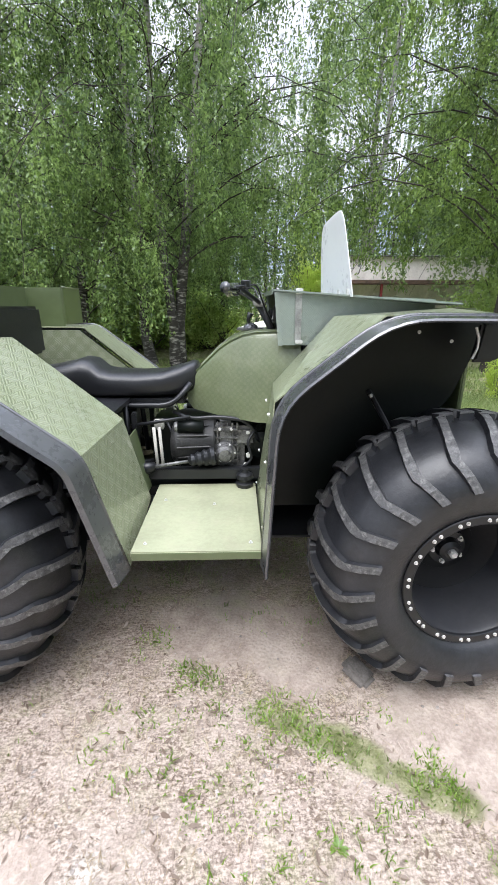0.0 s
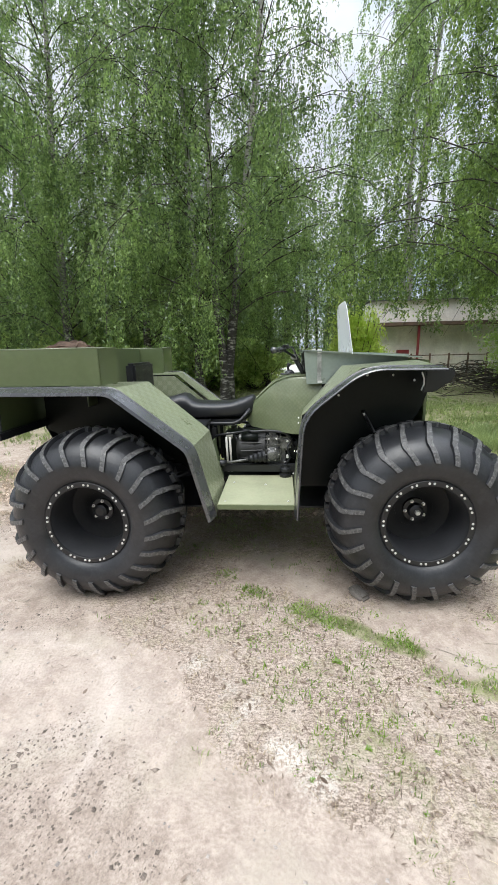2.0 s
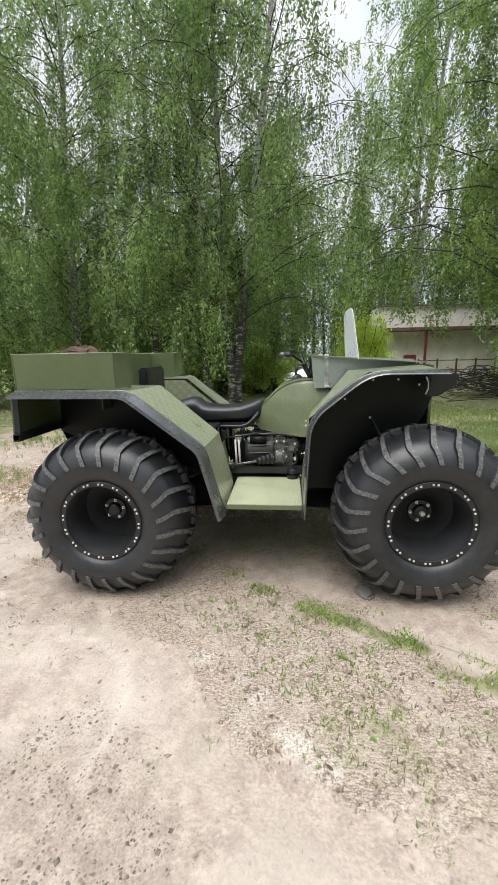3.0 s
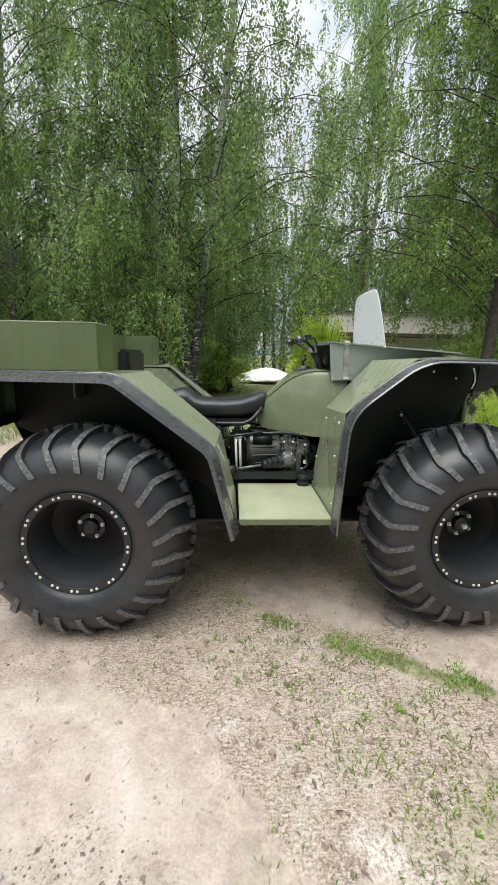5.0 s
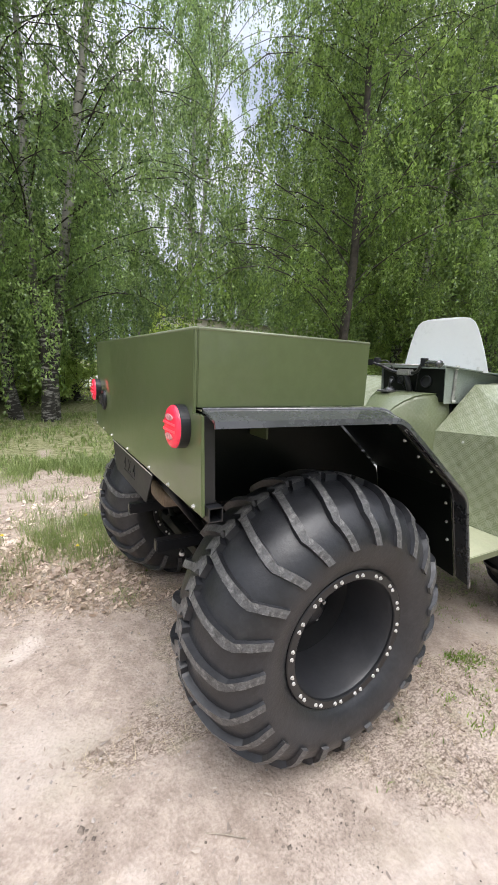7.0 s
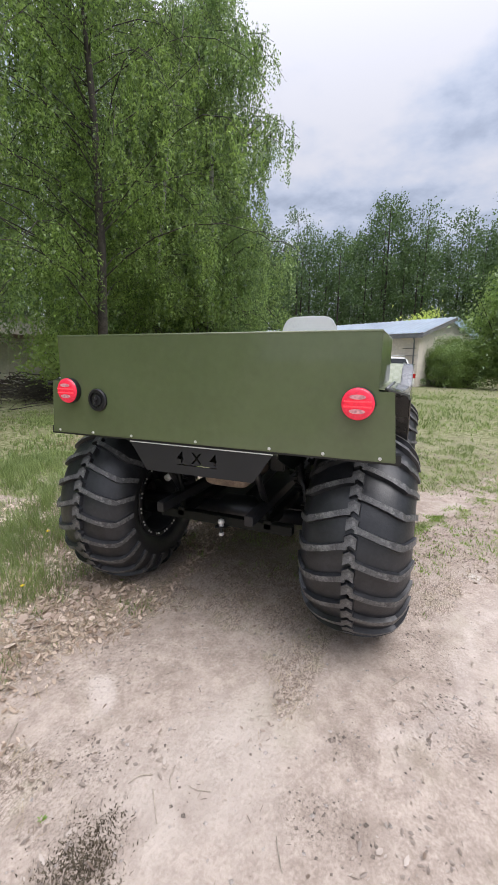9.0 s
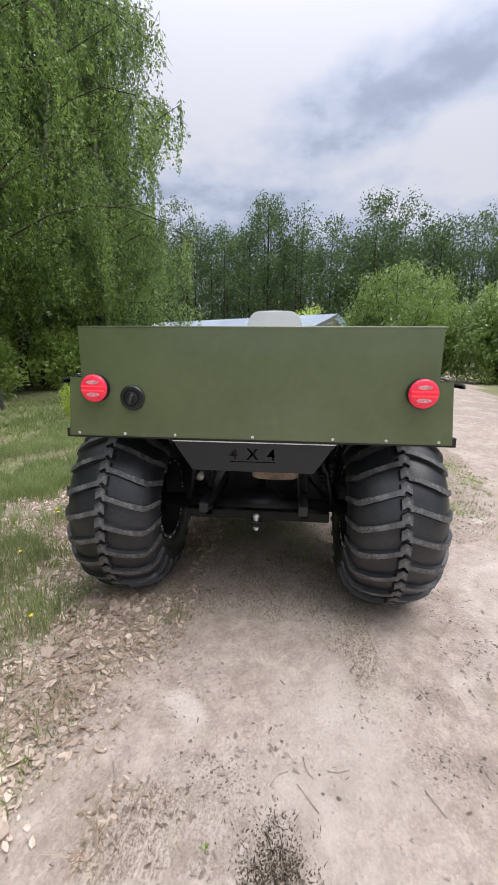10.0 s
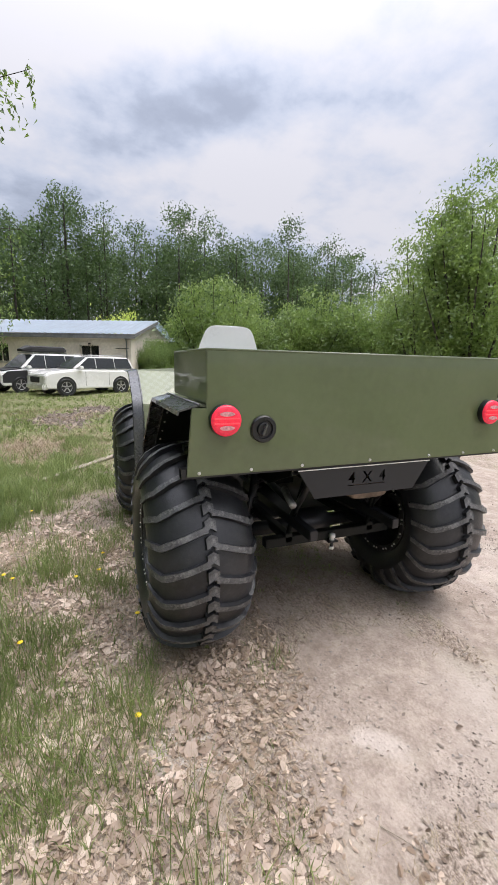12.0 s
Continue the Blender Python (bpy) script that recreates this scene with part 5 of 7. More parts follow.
def birch_data(seed, h, spread, low, n_limb=26, per=15, leaf=0.075, dens=26, lean=(0.0, 0.0), mat=None, stems=1, hang=1.0, bunch=6, floor=0.9, stem_lean=None, thin=0.12, bark=None):
    """Meshes of one weeping birch: trunk with limbs, and a crown of leaves on hanging twigs."""
    rng = np.random.default_rng(seed)
    wood = Wood()
    at = []
    for st in range(stems):
        ang = rng.uniform(0, 6.28)
        lx, ly = lean[0] + (st > 0) * 0.16 * math.cos(ang), lean[1] + (st > 0) * 0.16 * math.sin(ang)
        if stem_lean:
            lx, ly = stem_lean[st]
        t = np.linspace(0, 1, 14)
        hs = h * (1.0 if st == 0 else rng.uniform(0.75, 0.95))
        wob = np.cumsum(rng.normal(0, 0.06, (14, 2)), 0)
        trunk = np.stack([lx * hs * t ** 1.1 + wob[:, 0], ly * hs * t ** 1.1 + wob[:, 1], hs * t], 1)
        trunk[:, :2] -= trunk[0, :2] - (st > 0) * 0.25 * np.array([math.cos(ang), math.sin(ang)])
        r0 = 0.0085 * hs + 0.02
        wood.limb(trunk, r0 * (1 - t) ** 0.8 * (1 + 0.35 * np.exp(-t * 30)) + 0.012, 9)
        for i in range(n_limb // stems):
            f = low + (0.97 - low) * ((i + rng.uniform(0, 1)) / (n_limb // stems)) ** 0.9
            p0 = np.array([np.interp(f, t, trunk[:, k]) for k in range(3)])
            az = rng.uniform(0, 6.28)
            ln = spread * (1.0 - 0.60 * max(0, (f - low) / (1 - low)) ** 2.0) * rng.uniform(0.55, 1.1)
            u = np.linspace(0, 1, 7)
            rise = rng.uniform(0.25, 0.6) * ln
            drop = rng.uniform(0.2, 0.7) * ln
            az2 = az + rng.uniform(-0.5, 0.5)
            ax = np.stack([np.cos(az + (az2 - az) * u), np.sin(az + (az2 - az) * u)], 1)
            limb = np.stack([p0[0] + ax[:, 0] * ln * u, p0[1] + ax[:, 1] * ln * u, p0[2] + rise * np.sin(u * 1.9) - drop * u ** 2.6], 1)
            wood.limb(limb, 0.15 * r0 * (1 - f * 0.6) * (1 - u) ** 0.9 + 0.005, 4, 1)
            # hanging twigs in bunches, with gaps between them
            for k in range(max(1, per // bunch)):
                if f > 0.38 and rng.uniform() < thin:
                    continue
                q = rng.uniform(0.12, 1.0)
                b0 = np.array([np.interp(q, u, limb[:, c]) for c in range(3)])
                b1 = b0 + np.array([*rng.normal(0, 0.34, 2), rng.uniform(-0.1, 0.25)])
                if leaf < 0.1:
                    wood.limb(np.stack([b0, b1, b1 - np.array([0, 0, 0.35])]), np.array([0.009, 0.006, 0.003]), 3, 1)
                dn0 = hang * rng.uniform(0.5, 2.6) * (0.6 + 0.4 * (1 - f))
                sway = rng.normal(0, 0.22, 2)
                for j in range(bunch):
                    g = rng.uniform(0, 1)
                    s0 = b0 + (b1 - b0) * g + rng.normal(0, 0.12, 3)
                    dn = dn0 * rng.uniform(0.5, 1.15)
                    out = sway + rng.normal(0, 0.07, 2)
                    m = max(6, int(dens * dn / 1.4))
                    w = np.sort(rng.uniform(0, 1, m))
                    strand = np.stack([s0[0] + out[0] * w, s0[1] + out[1] * w, s0[2] + 0.15 * np.sin(w * 3) - dn * w], 1)
                    at.append(strand + rng.normal(0, 0.036, (m, 3)) * np.array([1, 1, 0.6]))
    at = np.concatenate(at)
    at = at[at[:, 2] > floor + 0.5 * np.sin(3.0 * at[:, 0]) * np.cos(2.3 * at[:, 1])]
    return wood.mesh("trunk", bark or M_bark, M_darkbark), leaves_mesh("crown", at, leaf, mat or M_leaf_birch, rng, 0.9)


def plant(name, data, x, y, turn=0.0, size=1.0, label="", category="tree", group=""):
    e = thing(name, pose(x, y, float(height(np.array([x]), np.array([y]))[0]) - 0.05, 0, 0, turn) @ Matrix.Scale(size, 4), label, category, group)
    for nm, me in zip(("trunk", "crown"), data):
        ob = new(nm, me)
        ob.parent = e
    return e


LB = "tall weeping birch with white and black bark and hanging foliage"
birch_a = birch_data(1, 16.0, 6.0, 0.13, 80, 56, 0.074, 29, stems=2, hang=1.25, floor=2.5, stem_lean=[(0.115, 0.0), (-0.02, 0.03)], thin=0.14)
birch_b = birch_data(2, 14.5, 4.8, 0.10, 60, 54, 0.074, 29, hang=1.25, thin=0.42)
birch_d = birch_data(31, 16.5, 6.2, 0.15, 100, 60, 0.076, 28, lean=(-0.02, 0.0), hang=1.25, floor=2.7, thin=0.15, mat=M_leaf_olive, bark=M_darkbark)
birch_c = birch_data(3, 16.5, 5.2, 0.10, 66, 60, 0.074, 29, lean=(-0.05, 0.04), hang=1.3)
birch_fork = birch_data(5, 16.5, 5.2, 0.14, 70, 60, 0.078, 28, stems=2, hang=1.25, floor=3.2, stem_lean=[(0.0, 0.0), (0.02, -0.21)], mat=M_leaf_olive)
birch_edge = birch_data(12, 17.5, 5.2, 0.12, 72, 60, 0.090, 26, hang=1.35, floor=2.0, thin=0.0)
birch_mid = birch_data(9, 17.0, 5.0, 0.32, 56, 54, 0.085, 24, stems=2, hang=1.4, floor=3.5)
birch_veil = birch_data(9, 26.0, 8.5, 0.40, 76, 54, 0.11, 20, stems=2, hang=1.6, floor=5.0, thin=0.1)
birch_low = birch_data(14, 10.5, 3.4, 0.16, 54, 54, 0.078, 27, hang=1.2, floor=1.6, thin=0.1)
birch_tall = birch_data(8, 20.0, 5.2, 0.28, 46, 42, 0.165, 14, stems=2, hang=1.5)
birch_far = birch_data(6, 14.0, 4.6, 0.10, 48, 36, 0.16, 13, stems=2, hang=1.3)
birch_far2 = birch_data(7, 15.0, 4.6, 0.11, 48, 36, 0.16, 13, lean=(0.04, 0.03), hang=1.3)
# those at x -10.2, -12.5 and -14.0 are unseen, kept only for reflections
for k, (data, x, y, turn, size) in enumerate((
        (birch_a, -1.72, 12.3, 0, 1.0), (birch_b, -2.55, 12.4, 40, 0.95), (birch_c, -7.0, 12.3, 290, 0.95), (birch_b, -10.2, 9.2, 200, 1.0), (birch_b, -4.8, 13.4, 300, 0.9),
        (birch_d, 6.6, 10.5, 250, 1.0), (birch_fork, 12.28, 13.35, 0, 1.0), (birch_edge, 11.8, 15.8, 120, 1.15), (birch_edge, 15.4, 11.2, 10, 1.06), (birch_low, -0.5, 17.4, 20, 1.0), (birch_veil, 8.6, 29.6, 60, 1.0), (birch_mid, 14.0, 19.5, 200, 1.05),
        (birch_tall, 12.4, 30.5, 70, 0.72), (birch_far2, 5.0, 30.0, 10, 0.8), (birch_tall, 16.0, 12.6, 0, 0.9), (birch_tall, 21.5, 15.5, 90, 0.95), (birch_far, -3.6, 18.6, 80, 0.5), (birch_far2, -1.4, 27.0, 150, 0.7),
        (birch_far, -5.2, 16.6, 30, 0.55), (birch_far2, -12.5, 13.0, 75, 1.0), (birch_far, 6.4, 29.0, 40, 0.62), (birch_far2, 13.0, 29.0, 130, 0.7), (birch_far, -2.2, 29.0, 220, 0.68), (birch_far2, 16.5, 28.5, 80, 0.8), (birch_far, -8.5, 24.5, 10, 0.8), (birch_tall, 17.0, 14.5, 170, 0.95), (birch_far2, 14.2, 13.8, 160, 1.0),
        (birch_far, -9.0, 17.0, 250, 0.8), (birch_far, 26.4, 18.4, 20, 1.0), (birch_far2, 33.4, 21.0, 60, 1.1),
        (birch_far2, 18.5, 20.5, 200, 0.8), (birch_far, -14.0, 18.5, 100, 1.1), (birch_far2, 21.5, 21.5, 10, 1.1), (birch_far, 18.5, 12.6, 60, 0.95))):
    plant("birch_tree", data, x, y, turn, size, LB, "tree", "birches at the edge of the wood")


def bush_data(seed, h, w, n, leaf, mat, stems=14):
    """Meshes of a many-stemmed bush with an uneven, lobed outline."""
    rng = np.random.default_rng(seed)
    wood = Wood()
    at = []
    for s in range(stems):
        az, out = rng.uniform(0, 6.28), w * 0.5 * math.sqrt(rng.uniform(0, 1))
        hh = h * rng.uniform(0.6, 1.0) * (1 - 0.35 * (out / (w * 0.5)) ** 2)
        u = np.linspace(0, 1, 7)
        st = np.stack([out * math.cos(az) * u ** 0.8 + rng.normal(0, 0.05, 7).cumsum() * 0.4, out * math.sin(az) * u ** 0.8 + rng.normal(0, 0.05, 7).cumsum() * 0.4, hh * u], 1)
        wood.limb(st, 0.02 * h * 0.4 * (1 - u) + 0.008, 5)
        m = n // stems
        q = rng.beta(2.2, 1.2, m)
        c = np.stack([np.interp(q, u, st[:, k]) for k in range(3)], 1)
        # clumps along the stem
        cl = 9
        cen = np.stack([np.interp(rng.beta(2.2, 1.1, cl), u, st[:, k]) for k in range(3)], 1) + rng.normal(0, 0.13 * w / 2.4, (cl, 3))
        pick = rng.integers(0, cl, m)
        at.append(np.where(rng.uniform(0, 1, (m, 1)) < 0.88, cen[pick] + rng.normal(0, 0.055 * w, (m, 3)) * np.array([1, 1, 0.7]), c + rng.normal(0, 0.09 * w, (m, 3))))
    at = np.concatenate(at)
    at = at[at[:, 2] > 0.05]
    return wood.mesh("trunk", M_darkbark), leaves_mesh("foliage", at, leaf, mat, rng, 0.2, 0.62)


def shrub(data, x, y, turn, size, label, group=""):
    e = thing("bush", pose(x, y, float(height(np.array([x]), np.array([y]))[0]) - 0.05, 0, 0, turn) @ Matrix.Diagonal((size[0], size[0], size[1], 1)), label, "bush", group)
    for nm, me in zip(("trunk", "foliage"), data):
        new(nm, me).parent = e
    return e


bush_w = bush_data(21, 7.5, 6.5, 30000, 0.155, M_leaf_willow, 26)
bush_w2 = bush_data(22, 6.5, 6.0, 28000, 0.155, M_leaf_willow, 22)
willow = bush_data(25, 10.5, 5.2, 38000, 0.115, M_leaf_willow, 20)
bush_y = bush_data(23, 3.0, 2.4, 9000, 0.085, M_leaf_young, 14)
bush_d = bush_data(24, 3.2, 4.0, 8000, 0.14, M_leaf_under, 16)
LW = "broad light green willow bush with many stems"
for data, x, y, t, s in ((bush_w, 24.9, -5.0, 0, (1.05, 1.2)), (bush_w2, 23.5, -11.5, 80, (1.1, 1.2)), (bush_w, 21.5, -16.0, 140, (1.0, 1.1)), (bush_w2, 19.0, -20.0, 20, (1.1, 1.1)), (bush_w, 13.5, -13.5, 200, (0.9, 1.15)), (bush_w2, 9.5, -14.0, 250, (0.8, 1.2)), (willow, 8.0, -10.0, 250, (1.0, 1.0)), (willow, 11.5, -11.0, 40, (0.9, 0.85)), (bush_w2, 25.2, -1.7, 110, (0.7, 0.62)), (bush_w2, 23.7, -0.2, 20, (0.42, 0.50)), (bush_w2, 28.0, -8.5, 300, (1.0, 1.1))):
    shrub(data, x, y, t, s, LW, "willow bushes by the track")
shrub(bush_y, 2.85, 15.6, 0, (0.92, 1.5), "bright yellow-green young bush near a shed", "young bushes")
shrub(bush_y, 4.6, 20.5, 70, (0.9, 0.9), "bright yellow-green young bush near a shed", "young bushes")
for bx, by, bt in ((-1.0, 19.2, 40), (-1.4, 23.5, 120), (-3.0, 20.5, 200), (4.0, 26.5, 280)):
    shrub(bush_y, bx, by, bt, (0.9, 0.7), "bright yellow-green young bush in a clearing", "young bushes")
shrub(bush_y, 31.0, 1.5, 70, (1.7, 2.25), "bright yellow-green young tree behind a house", "young bushes")
shrub(bush_y, 4.7, 7.1, 30, (0.22, 0.42), "small bright green sapling at the wood's edge", "young bushes")
LD = "dark green undergrowth bush in the shade of birches"
for x, y, t, s in ((-3.5, 16.5, 0, (1.1, 0.9)), (-7.5, 14.0, 50, (1.2, 1.0)), (-11.5, 11.5, 90, (1.2, 1.1)), (-6.0, 18.5, 130, (1.3, 1.2)), (-1.9, 20.0, 200, (0.9, 0.7)), (10.5, 15.0, 20, (1.2, 1.2)), (13.5, 12.0, 75, (1.1, 1.0)), (17.0, 16.5, 110, (1.3, 1.3)), (9.0, 13.2, 160, (0.9, 0.9)), (-15.0, 15.0, 10, (1.4, 1.3)), (22.0, 19.0, 40, (1.4, 1.4)), (29.0, 22.0, 90, (1.4, 1.5)), (-18.5, 11.0, 200, (1.3, 1.2)), (-1.2, 17.2, 15, (0.8, 0.7)), (-2.8, 18.8, 95, (0.9, 0.9)), (-4.8, 19.8, 165, (1.0, 1.0)), (-2.2, 22.5, 235, (0.9, 0.9)), (-6.8, 20.5, 300, (1.1, 1.1))):
    shrub(bush_d, x, y, t, s, LD, "undergrowth")


def far_woods():
    """The forest behind everything: many crowns of coarse leaves, and bare lower trunks."""
    rng = np.random.default_rng(77)
    pts, wood = [], Wood()
    rows = []
    for k in range(170):
        rows.append((rng.uniform(-42, 40), rng.uniform(30, 48), 0.72))
    for k in range(160):
        rows.append((rng.uniform(47, 66), rng.uniform(-38, 44), 1.12))
    # southern trees, mostly unseen: added close by to cut low light and fill reflections
    for k in range(60):
        rows.append((rng.uniform(-24, 44), rng.uniform(-44, -24), 0.9))
    for x, y, big in rows:
        h = rng.uniform(13, 18.0) * big
        z0 = h * rng.uniform(0.0, 0.10)
        n = 3200 if big > 1 else 550
        f = rng.beta(1.3, 1.25, n)
        rad = (h * 0.20) * np.sin(np.pi * (0.12 + 0.86 * f)) ** 0.7
        cl = 100 if big > 1 else 60
        cf = rng.uniform(0, 1, cl)
        ca, cr = rng.uniform(0, 6.28, cl), rng.uniform(0.4, 1.0, cl)
        crd = (h * 0.27) * np.sin(np.pi * (0.12 + 0.86 * cf)) ** 0.7 * cr
        cen = np.stack([crd * np.cos(ca), crd * np.sin(ca), z0 + (h - z0) * cf], 1)
        p = cen[rng.integers(0, cl, n)] + rng.normal(0, 0.44, (n, 3)) * np.array([1, 1, 1.1])
        pts.append(p + np.array([x, y, 0]))
        wood.limb(np.array([[x, y, -0.3], [x + rng.normal(0, 0.2), y, h * 0.5], [x + rng.normal(0, 0.3), y, h * 0.95]]), np.array([0.16, 0.11, 0.03]), 5)
    e = thing("far_woods", pose(0, 0, 0), "distant mixed birch forest, with added, mostly unseen trees to the south", "forest")
    e["kind"] = "stuff"
    new("trunks", wood.mesh("trunks", M_darkbark)).parent = e
    new("crowns", leaves_mesh("crowns", np.concatenate(pts), 0.245, M_leaf_far, rng, 0.3, 0.7)).parent = e


far_woods()


# ---- the house and the parked cars ----
M_wall = material("cream_plaster", (0.86, 0.78, 0.71), 0.9, 0, 0.08, 0.8, 0.2, 8.0, 0.25, (0.42, 0.37, 0.32))
M_roof = material("pale_blue_roof_sheet", (0.56, 0.64, 0.72), 0.4, 0.1, 0.05, 1.0)
M_board = material("grey_eaves_board", (0.20, 0.20, 0.21), 0.7, 0, 0.15, 2.0)
M_dark = material("dark_glass", (0.02, 0.022, 0.025), 0.12, 0, 0.1, 2.0)
M_iron = material("iron_grille", (0.06, 0.055, 0.05), 0.6, 0.3, 0.2, 10.0)
M_white = material("white_car_paint", (0.88, 0.88, 0.87), 0.25, 0, 0.02, 1.0, coat=0.6)
M_silver = material("silver_car_paint", (0.66, 0.67, 0.69), 0.28, 0.25, 0.03, 1.0, coat=0.6)
M_plastic = material("black_plastic", (0.025, 0.025, 0.027), 0.5, 0, 0.1, 8.0)
M_glass = material("car_glass", (0.03, 0.035, 0.04), 0.06, 0, 0.1, 1.0)
M_wheel = material("alloy_wheel", (0.50, 0.50, 0.50), 0.35, 0.6, 0.1, 10.0)
M_amber = material("lamp_glass", (0.75, 0.74, 0.70), 0.12, 0, 0.05, 5.0)
M_red = material("red_lamp", (0.45, 0.02, 0.02), 0.2, 0, 0.05, 5.0)


def build_house():
    h = thing("house", pose(22.5, 1.4, -0.03, 0, 0, -28), "long low cream plastered house with a pale blue sheet roof", "house")
    ln, dp, eave, ridge = 17.0, 8.0, 3.3, 4.45
    holes = [(2.1, 3.4, 1.80, 2.60), (5.4, 6.3, 0.05, 2.45), (8.2, 9.4, 1.45, 2.60), (12.6, 13.8, 1.45, 2.60)]
    # the front wall is laid round its openings
    ys = sorted({0.0, ln, *[v for a in holes for v in a[:2]]})
    wall = bmesh.new()
    for a, b in zip(ys, ys[1:]):
        o = [q for q in holes if q[0] <= a + 1e-6 and q[1] >= b - 1e-6]
        if o:
            box((0.4, a, 0), (0.75, b, o[0][2]), 0, wall) if o[0][2] > 0.1 else None
            box((0.4, a, o[0][3]), (0.75, b, eave), 0, wall)
        else:
            box((0.4, a, 0), (0.75, b, eave), 0, wall)
    bmesh.ops.remove_doubles(wall, verts=wall.verts, dist=0.0005)
    part("wall", wall, M_wall, h, "cream plastered front wall")
    gable = [(0.75, 0), (dp, 0), (dp, eave), (dp / 2 + 0.2, ridge - 0.15), (0.75, eave + 0.08)]
    for y0 in (0.0, ln - 0.3):
        part("gable_wall", prism([(x, y0, z) for x, z in gable], (0, 0.3, 0)), M_wall, h)
    part("back_wall", box((dp - 0.3, 0.3, 0), (dp, ln - 0.3, eave)), M_wall, h)
    for a, b, z0, z1 in holes:
        if z0 < 0.1:
            d = part("door", box((0.62, a, z0), (0.68, b, z1), 0.01), material("brown_door", (0.16, 0.10, 0.07), 0.6, 0, 0.2, 3.0), h, "brown wooden door")
            part("door_handle", box((0.57, b - 0.14, 1.0), (0.62, b - 0.06, 1.05), 0.01), M_iron, d)
            continue
        w = part("window", box((0.66, a, z0), (0.68, b, z1)), M_dark, h, "dark window behind an iron grille")
        fr = bmesh.new()
        for lo, hi in (((0.60, a, z0), (0.66, a + 0.06, z1)), ((0.60, b - 0.06, z0), (0.66, b, z1)), ((0.60, a + 0.06, z0), (0.66, b - 0.06, z0 + 0.06)), ((0.60, a + 0.06, z1 - 0.06), (0.66, b - 0.06, z1)), ((0.61, (a + b) / 2 - 0.03, z0 + 0.06), (0.65, (a + b) / 2 + 0.03, z1 - 0.06))):
            box(lo, hi, 0, fr)
        part("window_frame", fr, M_wall, w)
        gr = bmesh.new()
        n = 7
        for k in range(-n, n):
            for sg in (1, -1):
                p = []
                for t in np.linspace(0, 1, 2):
                    p.append((0.46, (a + b) / 2 + sg * (k * 0.16 + (t - 0.5) * (z1 - z0)), z0 + t * (z1 - z0)))
                if all(a - 0.2 < q[1] < b + 0.2 for q in p):
                    p = [(x, min(max(y, a), b), z) for x, y, z in p]
                    tube(p, 0.012, 4, gr)
        part("grille", gr, M_iron, w)
        part("window_sill", box((0.34, a - 0.05, z0 - 0.05), (0.62, b + 0.05, z0 - 0.002)), M_board, w)
    # corrugated roof
    for sx in (0, 1):
        b = bmesh.new()
        n = 190
        lines = []
        for e, (x, z) in enumerate(((-0.05, eave - 0.02), (dp / 2 + 0.2, ridge))):
            x = x if sx == 0 else (dp + 0.45 if e == 0 else x)
            lines.append([b.verts.new((x, -0.45 + (ln + 0.9) * k / n, z + 0.022 * math.sin(k * 1.57))) for k in range(n + 1)])
        for k in range(n):
            b.faces.new((lines[0][k], lines[0][k + 1], lines[1][k + 1], lines[1][k]))
        bmesh.ops.solidify(b, geom=list(b.faces), thickness=0.01)
        part("roof", b, M_roof, h, "pale blue corrugated roof sheet")
    part("eaves_board", box((-0.02, -0.40, eave - 0.30), (0.02, ln + 0.4, eave - 0.05)), M_board, h)
    part("soffit", box((0.02, -0.40, eave - 0.14), (0.42, ln + 0.4, eave - 0.11)), M_board, h)
    part("verge_board", prism([(0.0, -0.44, eave - 0.24), (0.0, -0.44, eave - 0.05), (dp / 2 + 0.2, -0.44, ridge - 0.04), (dp / 2 + 0.2, -0.44, ridge - 0.23)], (0, 0.03, 0)), M_board, h)
    part("drain_pipe", tube(arc([(0.0, 0.25, eave - 0.15), (0.3, 0.25, eave - 0.4), (0.34, 0.25, 0.2)], 0.1), 0.045, 8), M_board, h, smooth=True)
    for z in (0.95, 1.45, 1.95, 2.4):
        part("wall_bracket", box((0.28, -0.15 + 0.3, z), (0.39, 0.95, z + 0.035)), M_iron, h)
    part("wall_lamp", box((0.28, 2.6, 2.62), (0.39, 2.75, 2.72), 0.02), M_iron, h)
    return h


build_house()


